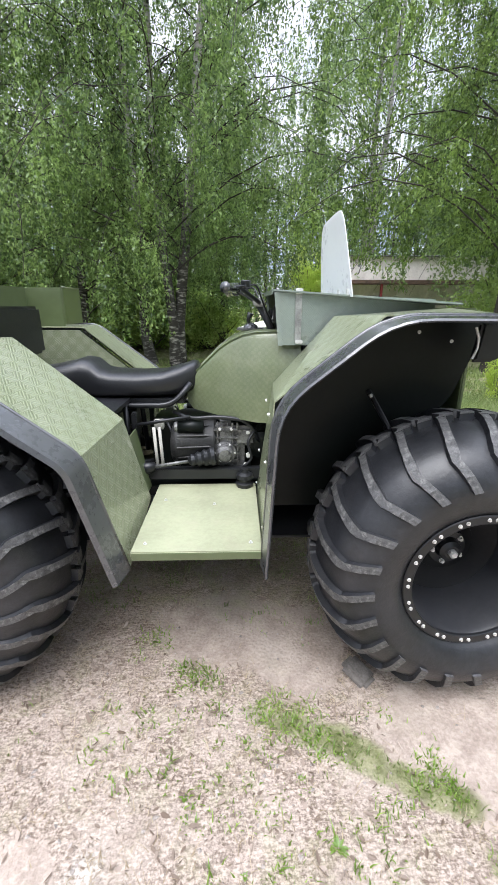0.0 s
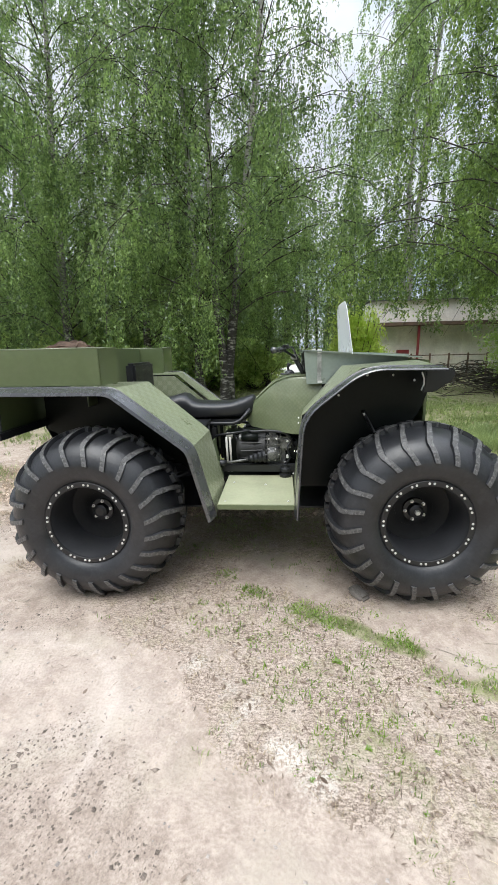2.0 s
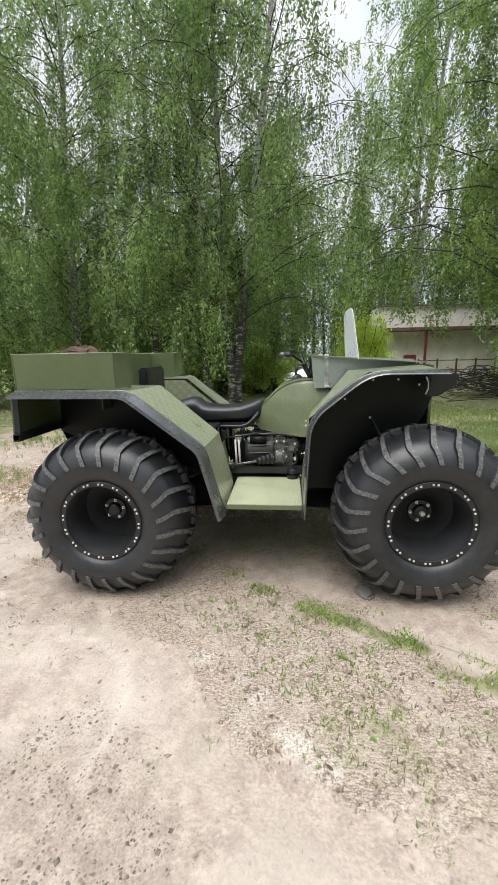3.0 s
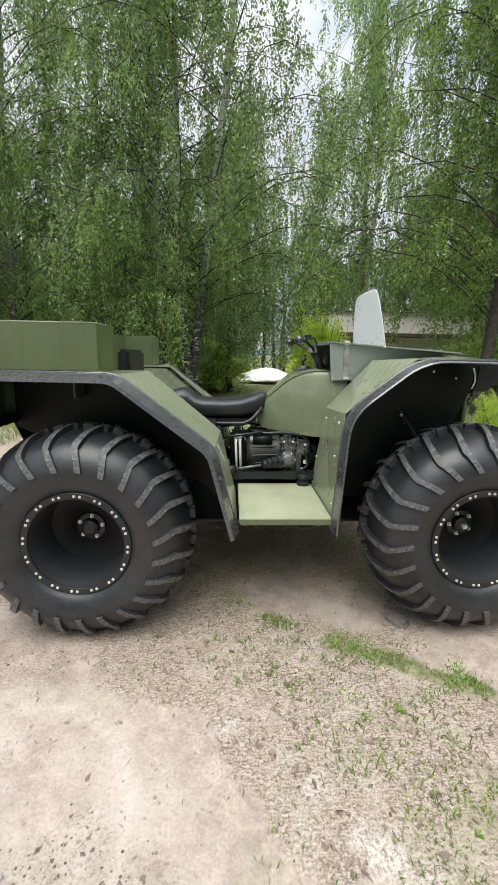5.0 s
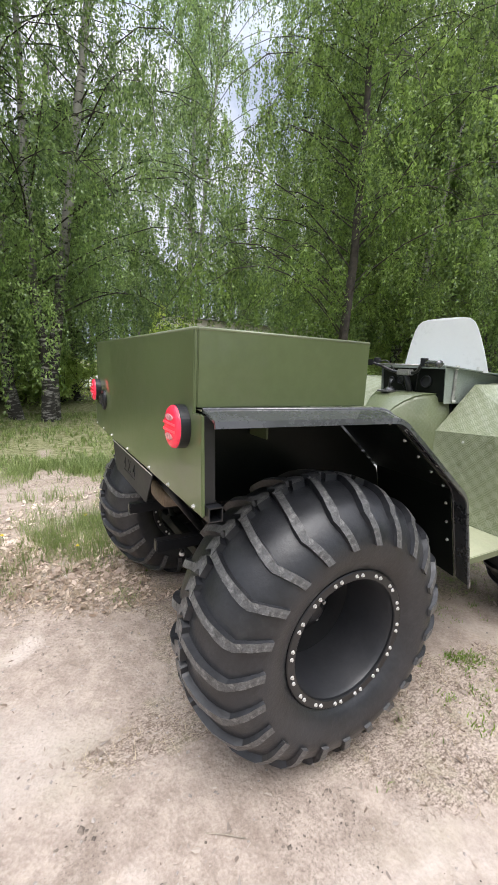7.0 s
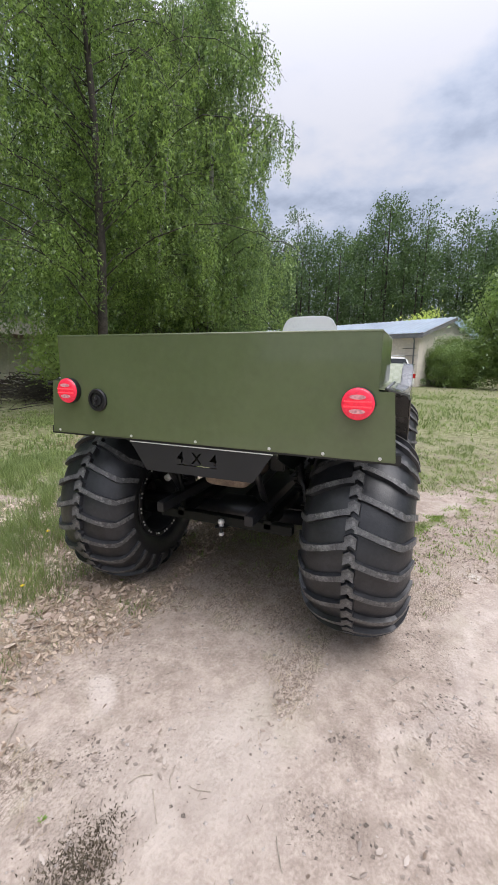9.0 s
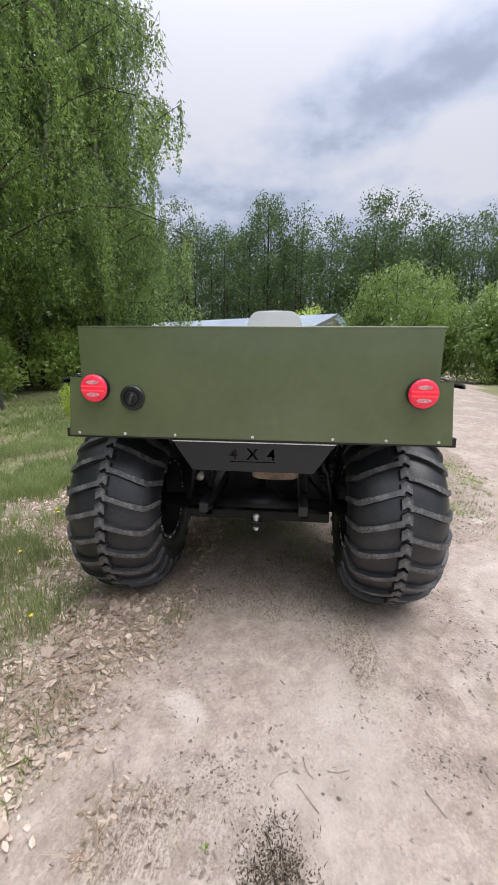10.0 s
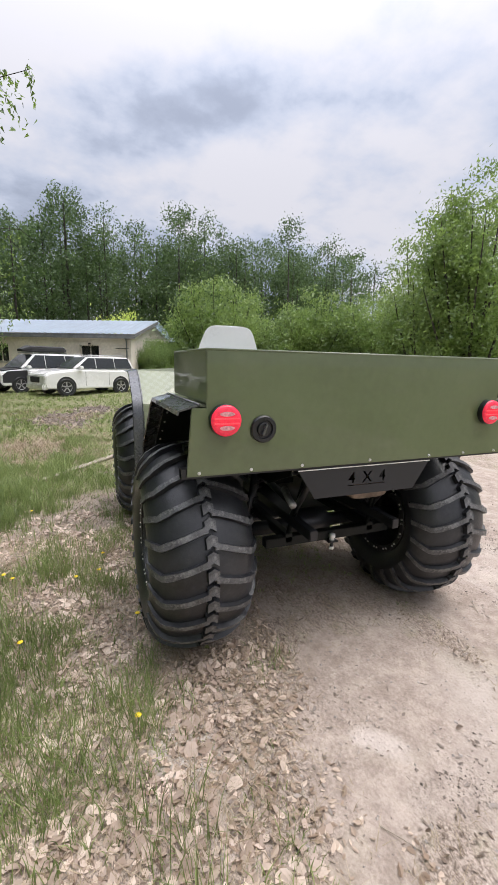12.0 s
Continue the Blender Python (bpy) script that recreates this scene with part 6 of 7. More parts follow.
def build_car(name, label, m, paint, side, roofz, cabin, wheels, ln, wd, extras=""):
    """side: outline of the body below the windows (x, z), front at +x; cabin: outline of the window part."""
    c = thing(name, m, label, "car", "cars parked at the house")
    hw = wd / 2
    body = bmesh.new()
    rows = []
    for y, k in ((-hw, 0.0), (-hw + 0.08, 1.0), (hw - 0.08, 1.0), (hw, 0.0)):
        mid = ln / 2
        rows.append([body.verts.new(((x - 0) * (0.985 if k == 0 else 1.0), y, z if k else (0.35 + (z - 0.35) * 0.94))) for x, z in side])
    n = len(side)
    for q, w in zip(rows, rows[1:]):
        for k in range(n):
            body.faces.new((q[k], q[(k + 1) % n], w[(k + 1) % n], w[k]))
    body.faces.new(rows[0][::-1])
    body.faces.new(rows[-1])
    bmesh.ops.recalc_face_normals(body, faces=body.faces)
    bevel(body, 0.10, 3)
    bd = part("body", body, paint, c)
    cb = bmesh.new()
    top = max(z for x, z in cabin)
    low = min(z for x, z in cabin)
    ra = [cb.verts.new((x, -hw + 0.07 + 0.16 * (z - low) / (top - low), z)) for x, z in cabin]
    rb = [cb.verts.new((x, hw - 0.07 - 0.16 * (z - low) / (top - low), z)) for x, z in cabin]
    for k in range(len(cabin)):
        cb.faces.new((ra[k], ra[(k + 1) % len(cabin)], rb[(k + 1) % len(cabin)], rb[k]))
    cb.faces.new(ra[::-1])
    cb.faces.new(rb)
    bmesh.ops.recalc_face_normals(cb, faces=cb.faces)
    bevel(cb, 0.07, 3)
    part("cabin", cb, paint, c)
    # side windows, set a little proud of the cabin
    xs = sorted(x for x, z in cabin)
    cx0, cx1 = min(x for x, z in cabin if z > top - 0.08), max(x for x, z in cabin if z > top - 0.08)
    bx0, bx1 = xs[0], xs[-1]
    nwin = 3 if roofz > 1.6 else 2
    za, zb = low + 0.05, top - 0.09
    for s in (-1, 1):
        def yy(z):
            return s * (hw - 0.07 - 0.16 * (z - low) / (top - low) + 0.006)
        for k in range(nwin):
            f0, f1 = k / nwin, (k + 1) / nwin
            lo0, lo1 = bx0 + 0.14 + (bx1 - bx0 - 0.34) * f0 + 0.018, bx0 + 0.14 + (bx1 - bx0 - 0.34) * f1 - 0.018
            up0 = lo0 if k else cx0 + 0.10
            up1 = lo1 if k < nwin - 1 else cx1 - 0.02
            part("side_window", prism([(lo0, yy(za), za), (lo1, yy(za), za), (up1, yy(zb), zb), (up0, yy(zb), zb)], (0, s * 0.006, 0)), M_glass, c, "dark tinted side window")
        part("mirror", box((bx1 - 0.45, s * (hw - 0.02), low + 0.02), (bx1 - 0.25, s * (hw + 0.17), low + 0.18), 0.03), paint, c)
        part("door_handle", box((-0.25, s * hw * 0.985, low - 0.17), (-0.07, s * (hw + 0.015), low - 0.13), 0.01), paint, c)
        part("sill_strip", box((wheels[0] + 0.5, s * (hw - 0.03), 0.36), (wheels[1] - 0.5, s * (hw + 0.012), 0.46), 0.01), M_plastic if "dark" in extras else paint, c)
        for wx in wheels:
            r = 0.30 if roofz < 1.6 else 0.41
            w = part("wheel", lathe([(-0.11, r * 0.62), (-0.12, r * 0.9), (-0.08, r), (0.08, r), (0.12, r * 0.9), (0.11, r * 0.62)], 28), M_rubber, c)
            w.matrix_basis = pose(wx, s * (hw - 0.095), r)
            rim = lathe([(0.0, r * 0.63), (s * 0.11, r * 0.63), (s * 0.10, r * 0.58), (s * 0.05, r * 0.5), (s * 0.05, 0.0001)], 20)
            for k in range(5):
                box((-0.03, s * 0.05, 0.03), (0.03, s * 0.105, r * 0.6), 0.005, rim, pose(0, 0, 0, 0, 72 * k, 0))
            part("rim", rim, M_wheel, w)
            part("wheel_arch", lathe([(-0.004 * s, 0.001), (-0.004 * s, r * 1.14), (0.003 * s, r * 1.14), (0.003 * s, 0.001)], 28), M_plastic, c).matrix_basis = pose(wx, s * hw, r + 0.02)
        for sx in (bx1 - 0.62, (bx0 + bx1) / 2 - 0.15, bx0 + 0.42):
            part("door_seam", prism([(sx, s * (hw + 0.001), 0.46), (sx + 0.014, s * (hw + 0.001), 0.46), (sx + 0.014, s * (hw + 0.001), low - 0.10), (sx, s * (hw + 0.001), low - 0.10)], (0, s * 0.002, 0)), M_plastic, c)
        part("head_lamp", box((ln / 2 - 0.42, s * (hw - 0.32), 0.72), (ln / 2 - 0.02, s * (hw - 0.03), 0.90), 0.03), M_amber, c)
        part("tail_light", box((-ln / 2 - 0.01, s * (hw - 0.22), 0.78), (-ln / 2 + 0.20, s * (hw + 0.004), 1.02), 0.02), M_red, c)
    part("windscreen", prism([(bx1 - 0.02, -hw + 0.16, low + 0.06), (bx1 - 0.02, hw - 0.16, low + 0.06), (cx1 + 0.07, hw - 0.30, top - 0.07), (cx1 + 0.07, -hw + 0.30, top - 0.07)], (0.012, 0, 0.008)), M_glass, c)
    part("grille", box((ln / 2 - 0.08, -0.45, 0.62), (ln / 2 + 0.02, 0.45, 0.88), 0.02), M_plastic, c)
    part("bumper", box((ln / 2 - 0.25, -hw + 0.05, 0.30), (ln / 2 + 0.05, hw - 0.05, 0.58), 0.06), M_plastic if "dark" in extras else paint, c)
    if "rails" in extras:
        for s in (-1, 1):
            part("roof_rail", tube([(cx0 + 0.1, s * (hw - 0.32), top + 0.05), (cx1 - 0.1, s * (hw - 0.32), top + 0.05)], 0.018, 6), M_wheel, c)
    if "box" in extras:
        part("roof_box", loft([(-1.5, 0.30, top + 0.10, top + 0.28), (-1.3, 0.42, top + 0.08, top + 0.40), (0.5, 0.42, top + 0.08, top + 0.40), (0.9, 0.25, top + 0.09, top + 0.22)], 16, 4), M_plastic, c, "black roof box")
        for x in (-1.2, -0.2, 0.6):
            part("roof_bar", box((x - 0.02, -hw + 0.2, top), (x + 0.02, hw - 0.2, top + 0.07)), M_wheel, c)
    return c


suv_side = [(-2.45, 0.42), (-2.47, 0.95), (-2.38, 1.22), (1.05, 1.24), (2.15, 1.12), (2.42, 0.98), (2.46, 0.60), (2.40, 0.36), (1.85, 0.32), (-1.85, 0.32)]
build_car("off_road_car", "white off-road estate car parked on the grass", pose(18.65, 3.90, -0.03, 0, 0, 118), M_white, suv_side, 1.88, [(-2.30, 1.22), (-2.05, 1.82), (-1.2, 1.87), (0.25, 1.84), (1.10, 1.24)], (-1.40, 1.45), 4.95, 1.95, "rails")
van_side = [(-2.40, 0.42), (-2.42, 1.15), (1.25, 1.18), (2.10, 1.08), (2.38, 0.90), (2.40, 0.50), (2.30, 0.36), (-2.2, 0.34)]
van = build_car("van", "white van with black bonnet and black roof box", pose(20.83, 6.23, -0.03, 0, 0, 125), M_white, van_side, 1.95, [(-2.36, 1.17), (-2.25, 1.85), (-2.0, 1.95), (0.55, 1.93), (1.40, 1.18)], (-1.45, 1.45), 4.80, 1.90, "dark box")
part("bonnet", prism([(1.30, -0.88, 1.195), (1.30, 0.88, 1.195), (2.12, 0.84, 1.09), (2.12, -0.84, 1.09)], (0, 0, 0.02), 0.006), M_plastic, van, "black bonnet")
for s in (-1, 1):
    part("front_wing", prism([(1.10, s * 0.952, 0.48), (2.30, s * 0.952, 0.52), (2.30, s * 0.952, 0.88), (2.05, s * 0.952, 1.06), (1.10, s * 0.952, 1.12)], (0, s * 0.006, 0)), M_plastic, van, "black front wing")
sed_side = [(-2.25, 0.40), (-2.28, 0.80), (-2.20, 0.98), (-1.5, 1.00), (0.85, 0.97), (1.95, 0.86), (2.22, 0.70), (2.22, 0.42), (1.9, 0.28), (-1.9, 0.28)]
build_car("saloon_car", "silver saloon car parked beside a van", pose(18.2, 10.1, -0.03, 0, 0, -78), M_silver, sed_side, 1.42, [(-1.55, 0.99), (-0.95, 1.36), (-0.2, 1.41), (0.25, 1.36), (0.95, 0.97)], (-1.32, 1.32), 4.45, 1.70)


# ---- the old shed behind the birches ----
M_lime = material("limewashed_concrete", (0.86, 0.83, 0.80), 0.9, 0, 0.08, 1.2, 0.3, 12.0, 0.3, (0.45, 0.39, 0.34))
M_rust = material("rusty_beam", (0.13, 0.085, 0.065), 0.8, 0.1, 0.25, 4.0, 0.3, 30.0)
M_redpaint = material("dark_red_paint", (0.19, 0.025, 0.03), 0.6, 0, 0.15, 4.0)
M_wood = material("weathered_wood", (0.36, 0.31, 0.25), 0.85, 0, 0.2, 6.0, 0.3, 40.0)
shed = thing("shed", pose(7.8, 23.4, 0.5), "long old limewashed concrete shed with a rusty canopy beam", "shed")
part("lower_wall", box((-1.9, 0.6, -1.1), (9.4, 3.6, 2.35), 0.02), M_lime, shed)
part("upper_wall", box((-2.4, 0.9, 2.5), (9.4, 3.6, 3.75), 0.02), M_lime, shed)
part("canopy_beam", box((-2.6, -0.2, 2.28), (9.6, 0.9, 2.48), 0.02), M_rust, shed, "rusty brown canopy beam")
for k, x in enumerate((-1.85, -0.35, 1.15, 2.75, 4.3, 5.85, 7.4)):
    part("wall_panel", prism([(x + a * 1.25, 0.55, b) for a, b in ((0.05, -0.3), (0.95, -0.3), (0.95, 1.6), (0.8, 1.95), (0.2, 1.95), (0.05, 1.6))], (0, 0.05, 0), 0.01), M_lime, shed)
wave = [(-2.5 + 0.05 * k, 3.785 + 0.018 * math.sin(1.57 * k)) for k in range(241)]
rf = sheet([(a, 0.7, b) for a, b in wave], [(a, 3.7, b + 0.10) for a, b in wave], 0.012)
part("roof", rf, M_board, shed, "grey corrugated roof edge")
part("annex", box((-3.6, 0.8, -1.1), (-2.0, 3.0, 2.0), 0.02), M_rust, shed)
part("post", box((0.02, -0.15, -1.1), (0.14, -0.03, 2.28), 0.01), M_redpaint, shed, "dark red post")
part("cabinet", box((-0.95, 0.2, -0.2), (-0.30, 0.5, 0.95), 0.02), M_redpaint, shed, "dark red metal cabinet")
part("wall_lamp", tube(arc([(-0.95, 0.9, 2.9), (-0.95, 0.5, 3.3), (-1.15, 0.3, 3.25)], 0.15), [0.03] * 7 + [0.09], 8), M_board, shed)
fence = thing("fence", pose(7.6, 22.0, 0.2), "low rail fence before a shed", "fence")
for k in range(7):
    part("post", box((-2.5 + k, -0.04, -0.5), (-2.42 + k, 0.04, 1.05), 0.01), M_rust, fence)
for z in (0.45, 0.95):
    part("rail", tube([(-2.5, 0, z), (3.6, 0, z)], 0.025, 6), M_rust, fence)


# ---- heaps in the wood's edge ----
def stick_heap(x, y, w, h, n, seed, label, mat):
    rng = random.Random(seed)
    bm = bmesh.new()
    for k in range(n):
        a, ln = rng.uniform(0, 6.28), rng.uniform(0.6, 1.9)
        cx, cy = rng.gauss(0, w * 0.28), rng.gauss(0, w * 0.22)
        cz = max(0.03, h * math.exp(-(cx * cx + cy * cy) / (0.18 * w * w)) * rng.uniform(0.2, 1.0))
        t = rng.uniform(-0.25, 0.25)
        d = Vector((math.cos(a), math.sin(a), t)) * ln / 2
        c = Vector((cx, cy, cz))
        bend = Vector((rng.gauss(0, 0.08), rng.gauss(0, 0.08), rng.gauss(0, 0.08)))
        tube([c - d, c + bend, c + d], [rng.uniform(0.012, 0.03), 0.014, 0.006], 5, bm)
    ob = part("brushwood", bm, mat, None, label, kind="stuff")
    ob.matrix_basis = pose(x, y, float(height(np.array([x]), np.array([y]))[0]))
    return tagged(ob, label, "branches")


stick_heap(7.5, 15.6, 3.4, 1.2, 190, 3, "heap of dry cut branches under birches", M_darkbark)
stick_heap(9.4, 15.2, 3.4, 1.3, 190, 4, "heap of dry cut branches under birches", M_darkbark)
heap = part("mound", loft([(-0.9, 0.3, -0.2, 1.2), (-0.75, 0.6, -0.2, 1.95), (0.1, 0.7, -0.2, 2.15), (0.75, 0.6, -0.2, 2.0), (0.9, 0.3, -0.2, 1.3)], 18, 3), M_rust, None)
bmh = bmesh.new()
bmh.from_mesh(heap.data)
bmesh.ops.subdivide_edges(bmh, edges=bmh.edges, cuts=2, use_grid_fill=True)
for v in bmh.verts:
    v.co += 0.12 * Vector(noise.noise_vector(v.co * 3.0)) + 0.16 * Vector(noise.noise_vector(v.co * 8.0))
bmh.to_mesh(heap.data)
bmh.free()
heap.matrix_basis = pose(-5.6, 9.4, -0.02, 0, 0, 10) @ Matrix.Diagonal((0.75, 0.75, 0.95, 1))
tagged(heap, "rust-brown mound of earth and roots under birches", "mound")
mound = part("lime_mound", lathe([(0.0, 1.9), (0.35, 1.3), (0.62, 0.7), (0.78, 0.2), (0.8, 0.001)], 36), material("white_lime", (0.75, 0.74, 0.72), 0.9, 0, 0.05, 2.0, 0.4, 10.0), None)
mound.data.transform(Matrix.Rotation(radians(90), 4, "X"))
for v in mound.data.vertices:
    v.co += 0.20 * Vector(noise.noise_vector(v.co * 1.3)) + 0.12 * Vector(noise.noise_vector(v.co * 4.0))
mound.matrix_basis = pose(1.5, 23.5, 0.20) @ Matrix.Diagonal((1.05, 1.0, 0.8, 1))
tagged(mound, "white mound of lime in the grass", "mound")
plank = part("plank", box((-0.9, -0.05, 0), (0.9, 0.05, 0.025), 0.004), M_wood, None)
plank.matrix_basis = pose(3.0, 3.95, 0.01, 0, 0, -38)
tagged(plank, "pale weathered plank lying in the grass", "plank")
stone = part("stone", box((-0.07, -0.05, -0.02), (0.07, 0.05, 0.035), 0.018), material("grey_stone", (0.17, 0.155, 0.14), 0.85, 0, 0.2, 12.0, 0.3, 40.0), None)
stone.matrix_basis = pose(0.545, 1.42, 0.0, 0, 14, -50)
tagged(stone, "flat grey stone beside a tyre", "stone")


# ---- grass, dead leaves, pebbles ----
def scatter(n, x0, x1, y0, y1, rng):
    x, y = rng.uniform(x0, x1, n), rng.uniform(y0, y1, n)
    return x, y


def blades(name, x, y, hgt, wid, mat, label, rng, tuft=7, lean=0.5):
    """Tufts of bent, tapered blades as one mesh."""
    n = len(x)
    x, y, hgt = np.repeat(x, tuft), np.repeat(y, tuft), np.repeat(hgt, tuft)
    m = n * tuft
    x = x + rng.normal(0, 0.022, m)
    y = y + rng.normal(0, 0.022, m)
    z = height(x, y) - 0.004
    h = hgt * rng.uniform(0.45, 1.15, m)
    a, b = rng.uniform(0, 6.28, m), rng.uniform(0, 6.28, m)
    le = lean * h * rng.uniform(0.2, 1.0, m)
    w = wid * rng.uniform(0.6, 1.3, m)
    wx, wy = np.cos(a) * w / 2, np.sin(a) * w / 2
    px, py = np.cos(b) * le, np.sin(b) * le
    v = np.stack([np.stack([x - wx, y - wy, z], 1), np.stack([x + wx, y + wy, z], 1), np.stack([x + wx * 0.8 + px * 0.35, y + wy * 0.8 + py * 0.35, z + h * 0.6], 1), np.stack([x - wx * 0.8 + px * 0.35, y - wy * 0.8 + py * 0.35, z + h * 0.6], 1), np.stack([x + px, y + py, z + h], 1)], 1).reshape(-1, 3)
    i = 5 * np.arange(m)
    tri = np.concatenate([np.stack([i, i + 1, i + 2], 1), np.stack([i, i + 2, i + 3], 1), np.stack([i + 3, i + 2, i + 4], 1)])
    return tagged(new(name, array_mesh(name, v, tri, [mat])), label, "grass", kind="stuff")


def flakes(name, x, y, size, mat, label, cat, rng, lift=0.003, ratio=0.5, tilt=0.45, spread=0.3):
    """Dry leaves, folded along the midrib, lying at all angles on the ground."""
    n = len(x)
    z = height(x, y) + lift
    a, s = rng.uniform(0, 6.28, n), size * np.minimum(rng.lognormal(0.0, spread, n), 2.3)
    d = np.stack([np.cos(a), np.sin(a), rng.normal(0, tilt, n)], 1)
    d /= np.linalg.norm(d, axis=1)[:, None]
    e = np.cross(np.stack([rng.normal(0, tilt, n), rng.normal(0, tilt, n), np.ones(n)], 1), d)
    e /= np.linalg.norm(e, axis=1)[:, None]
    up = np.cross(d, e)
    c, s = np.stack([x, y, z], 1), s[:, None]
    fold, w = rng.uniform(-0.1, 0.35, n)[:, None], ratio * rng.uniform(0.7, 1.3, n)[:, None]
    lift2 = s * np.maximum(0.0, np.abs(d[:, 2:3]) * 0.8)
    c = c + np.array([0, 0, 1.0]) * lift2
    curl = rng.uniform(-0.05, 0.22, n)[:, None]
    k1, k2, k3, k4 = (rng.uniform(0.7, 1.25, n)[:, None] for _ in range(4))
    v = np.stack([c - d * s + up * s * curl, c - d * s * 0.4 * k3 + (e + up * fold) * s * w * k1, c + d * s * 0.4 * k1 + (e + up * fold) * s * w * 0.8 * k2, c + d * s + up * s * curl * k2, c + d * s * 0.45 * k2 + (up * fold - e) * s * w * 0.8 * k3, c - d * s * 0.35 * k4 + (up * fold - e) * s * w * k4], 1).reshape(-1, 3)
    i = 6 * np.arange(n)
    q = np.concatenate([np.stack([i, i + 3, i + 2, i + 1], 1), np.stack([i, i + 5, i + 4, i + 3], 1)])
    return tagged(new(name, array_mesh(name, v, q, [mat])), label, cat, kind="stuff")


rng_g = np.random.default_rng(9)
M_grass = leaf_material("grass_blade", (0.105, 0.165, 0.040), (0.42, 0.50, 0.19), 0.42)
M_straw = leaf_material("dry_straw", (0.30, 0.23, 0.14), (0.60, 0.50, 0.35), 0.15)
M_deadleaf = leaf_material("dead_leaf", (0.20, 0.150, 0.116), (0.56, 0.465, 0.395), 0.15, 0.02)
M_deadbig = leaf_material("curled_dead_leaf", (0.42, 0.32, 0.255), (0.92, 0.77, 0.655), 0.2, 0.02)
M_clod = material("earth_clod", (0.19, 0.155, 0.13), 0.95, 0, 0.35, 40.0, 0.3, 200.0)
M_pebble = material("pebble", (0.34, 0.30, 0.27), 0.9, 0, 0.25, 30.0)


def wheel_free(x, y):
    """True where no tyre stands."""
    ok = np.ones(len(x), bool)
    for wx in (FRONT, REAR):
        for wy in (1.53, 3.21):
            ok &= ~((np.abs(x - wx) < 0.30) & (np.abs(y - wy) < 0.30))
    return ok


x, y = scatter(66000, -5.5, 5.5, -2.2, 7.0, rng_g)
s_, g_ = cover(x, y)
keep = (rng_g.uniform(0, 1, len(x)) < 0.75 * (1 - 0.55 * smooth(3.2, 3.6, y) * (1 - smooth(0.8, 2.5, x)) * (1 - smooth(5.0, 6.0, y))) * g_ ** 1.1 * smooth(0.30, 0.60, fbm(x * 3.5, y * 3.5, 71))) & wheel_free(x, y)
hh = 0.035 + 0.24 * smooth(3.3, 4.4, y) * fbm(x * 1.5, y * 1.5, 51) + 0.03 * (x > 1.6)
blades("grass", x[keep], y[keep], hh[keep], 0.0055, M_grass, "short green grass and weeds in tufts", rng_g, 7, 0.9)
x, y = scatter(7000, -12, 24, -6, 24, rng_g)
x2, y2 = scatter(13000, 3.5, 19, -2.5, 10, rng_g)
x4, y4 = scatter(5000, 2.8, 9.5, 4.5, 11.0, rng_g)
x3, y3 = scatter(9000, -6.5, 5.5, 6.0, 13.5, rng_g)
x, y = np.concatenate([x, x2, x3, x4]), np.concatenate([y, y2, y3, y4])
s_, g_ = cover(x, y)
far_ok = (np.abs(x) > 5.3) | (y > 6.4)
keep = (rng_g.uniform(0, 1, len(x)) < 0.7 * g_ * (0.25 + 0.75 * smooth(0.40, 0.60, fbm(x * 1.1, y * 1.1, 98)))) & far_ok
blades("meadow_grass", x[keep], y[keep], 0.06 + 0.12 * fbm(x[keep], y[keep], 52), 0.013, M_grass, "rough meadow grass at the wood's edge", rng_g, 5, 0.9)
x, y = scatter(20000, -4.5, 3.5, -1.6, 5.0, rng_g)
s_, g_ = cover(x, y)
keep = (rng_g.uniform(0, 1, len(x)) < 0.5 * (1 - s_) * (1 - 0.5 * g_)) & wheel_free(x, y)
blades("dry_straw", x[keep], y[keep], np.where(y[keep] > 2.6, 0.06, 0.035), 0.0028, M_straw, "dry straw among dead leaves", rng_g, 5, 2.6)
x, y = scatter(80000, -5.5, 4.5, -2.2, 6.5, rng_g)
s_, g_ = cover(x, y)
keep = (rng_g.uniform(0, 1, len(x)) < (0.30 + 0.65 * smooth(0.36, 0.60, fbm(x * 2.7, y * 2.7, 96))) * np.clip(1 - 1.05 * s_, 0.03, 1) * (1 - 0.6 * g_)) & wheel_free(x, y)
flakes("dead_leaves", x[keep], y[keep], 0.0115, M_deadleaf, "pale dead birch leaves on sandy soil", "leaves", rng_g, 0.003, 0.36, 0.6)
x, y = scatter(30000, -4.2, 1.0, 2.5, 5.4, rng_g)
s_, g_ = cover(x, y)
keep = (rng_g.uniform(0, 1, len(x)) < 0.75 * smooth(0.42, 0.60, fbm(x * 3.2, y * 3.2, 91)) * smooth(2.8, 3.3, y) * (1 - s_) * (1 - 0.5 * g_)) & wheel_free(x, y)
flakes("large_dead_leaves", x[keep], y[keep], 0.0175, M_deadbig, "large pale dead leaves in grass", "leaves", rng_g, 0.005, 0.66, 0.30, 0.4)
x, y = scatter(30000, -4.4, 0.4, 2.75, 4.6, rng_g)
s_, g_ = cover(x, y)
keep = (rng_g.uniform(0, 1, len(x)) < 0.8 * (1 - s_)) & wheel_free(x, y)
flakes("small_dead_leaves", x[keep], y[keep], 0.012, leaf_material("small_dead_leaf", (0.33, 0.24, 0.175), (0.95, 0.79, 0.645), 0.15, 0.02), "small brown dead leaves among grass", "leaves", rng_g, 0.003, 0.45, 0.4, 0.5)
x, y = scatter(9000, -4.4, 0.4, 2.8, 4.6, rng_g)
s_, g_ = cover(x, y)
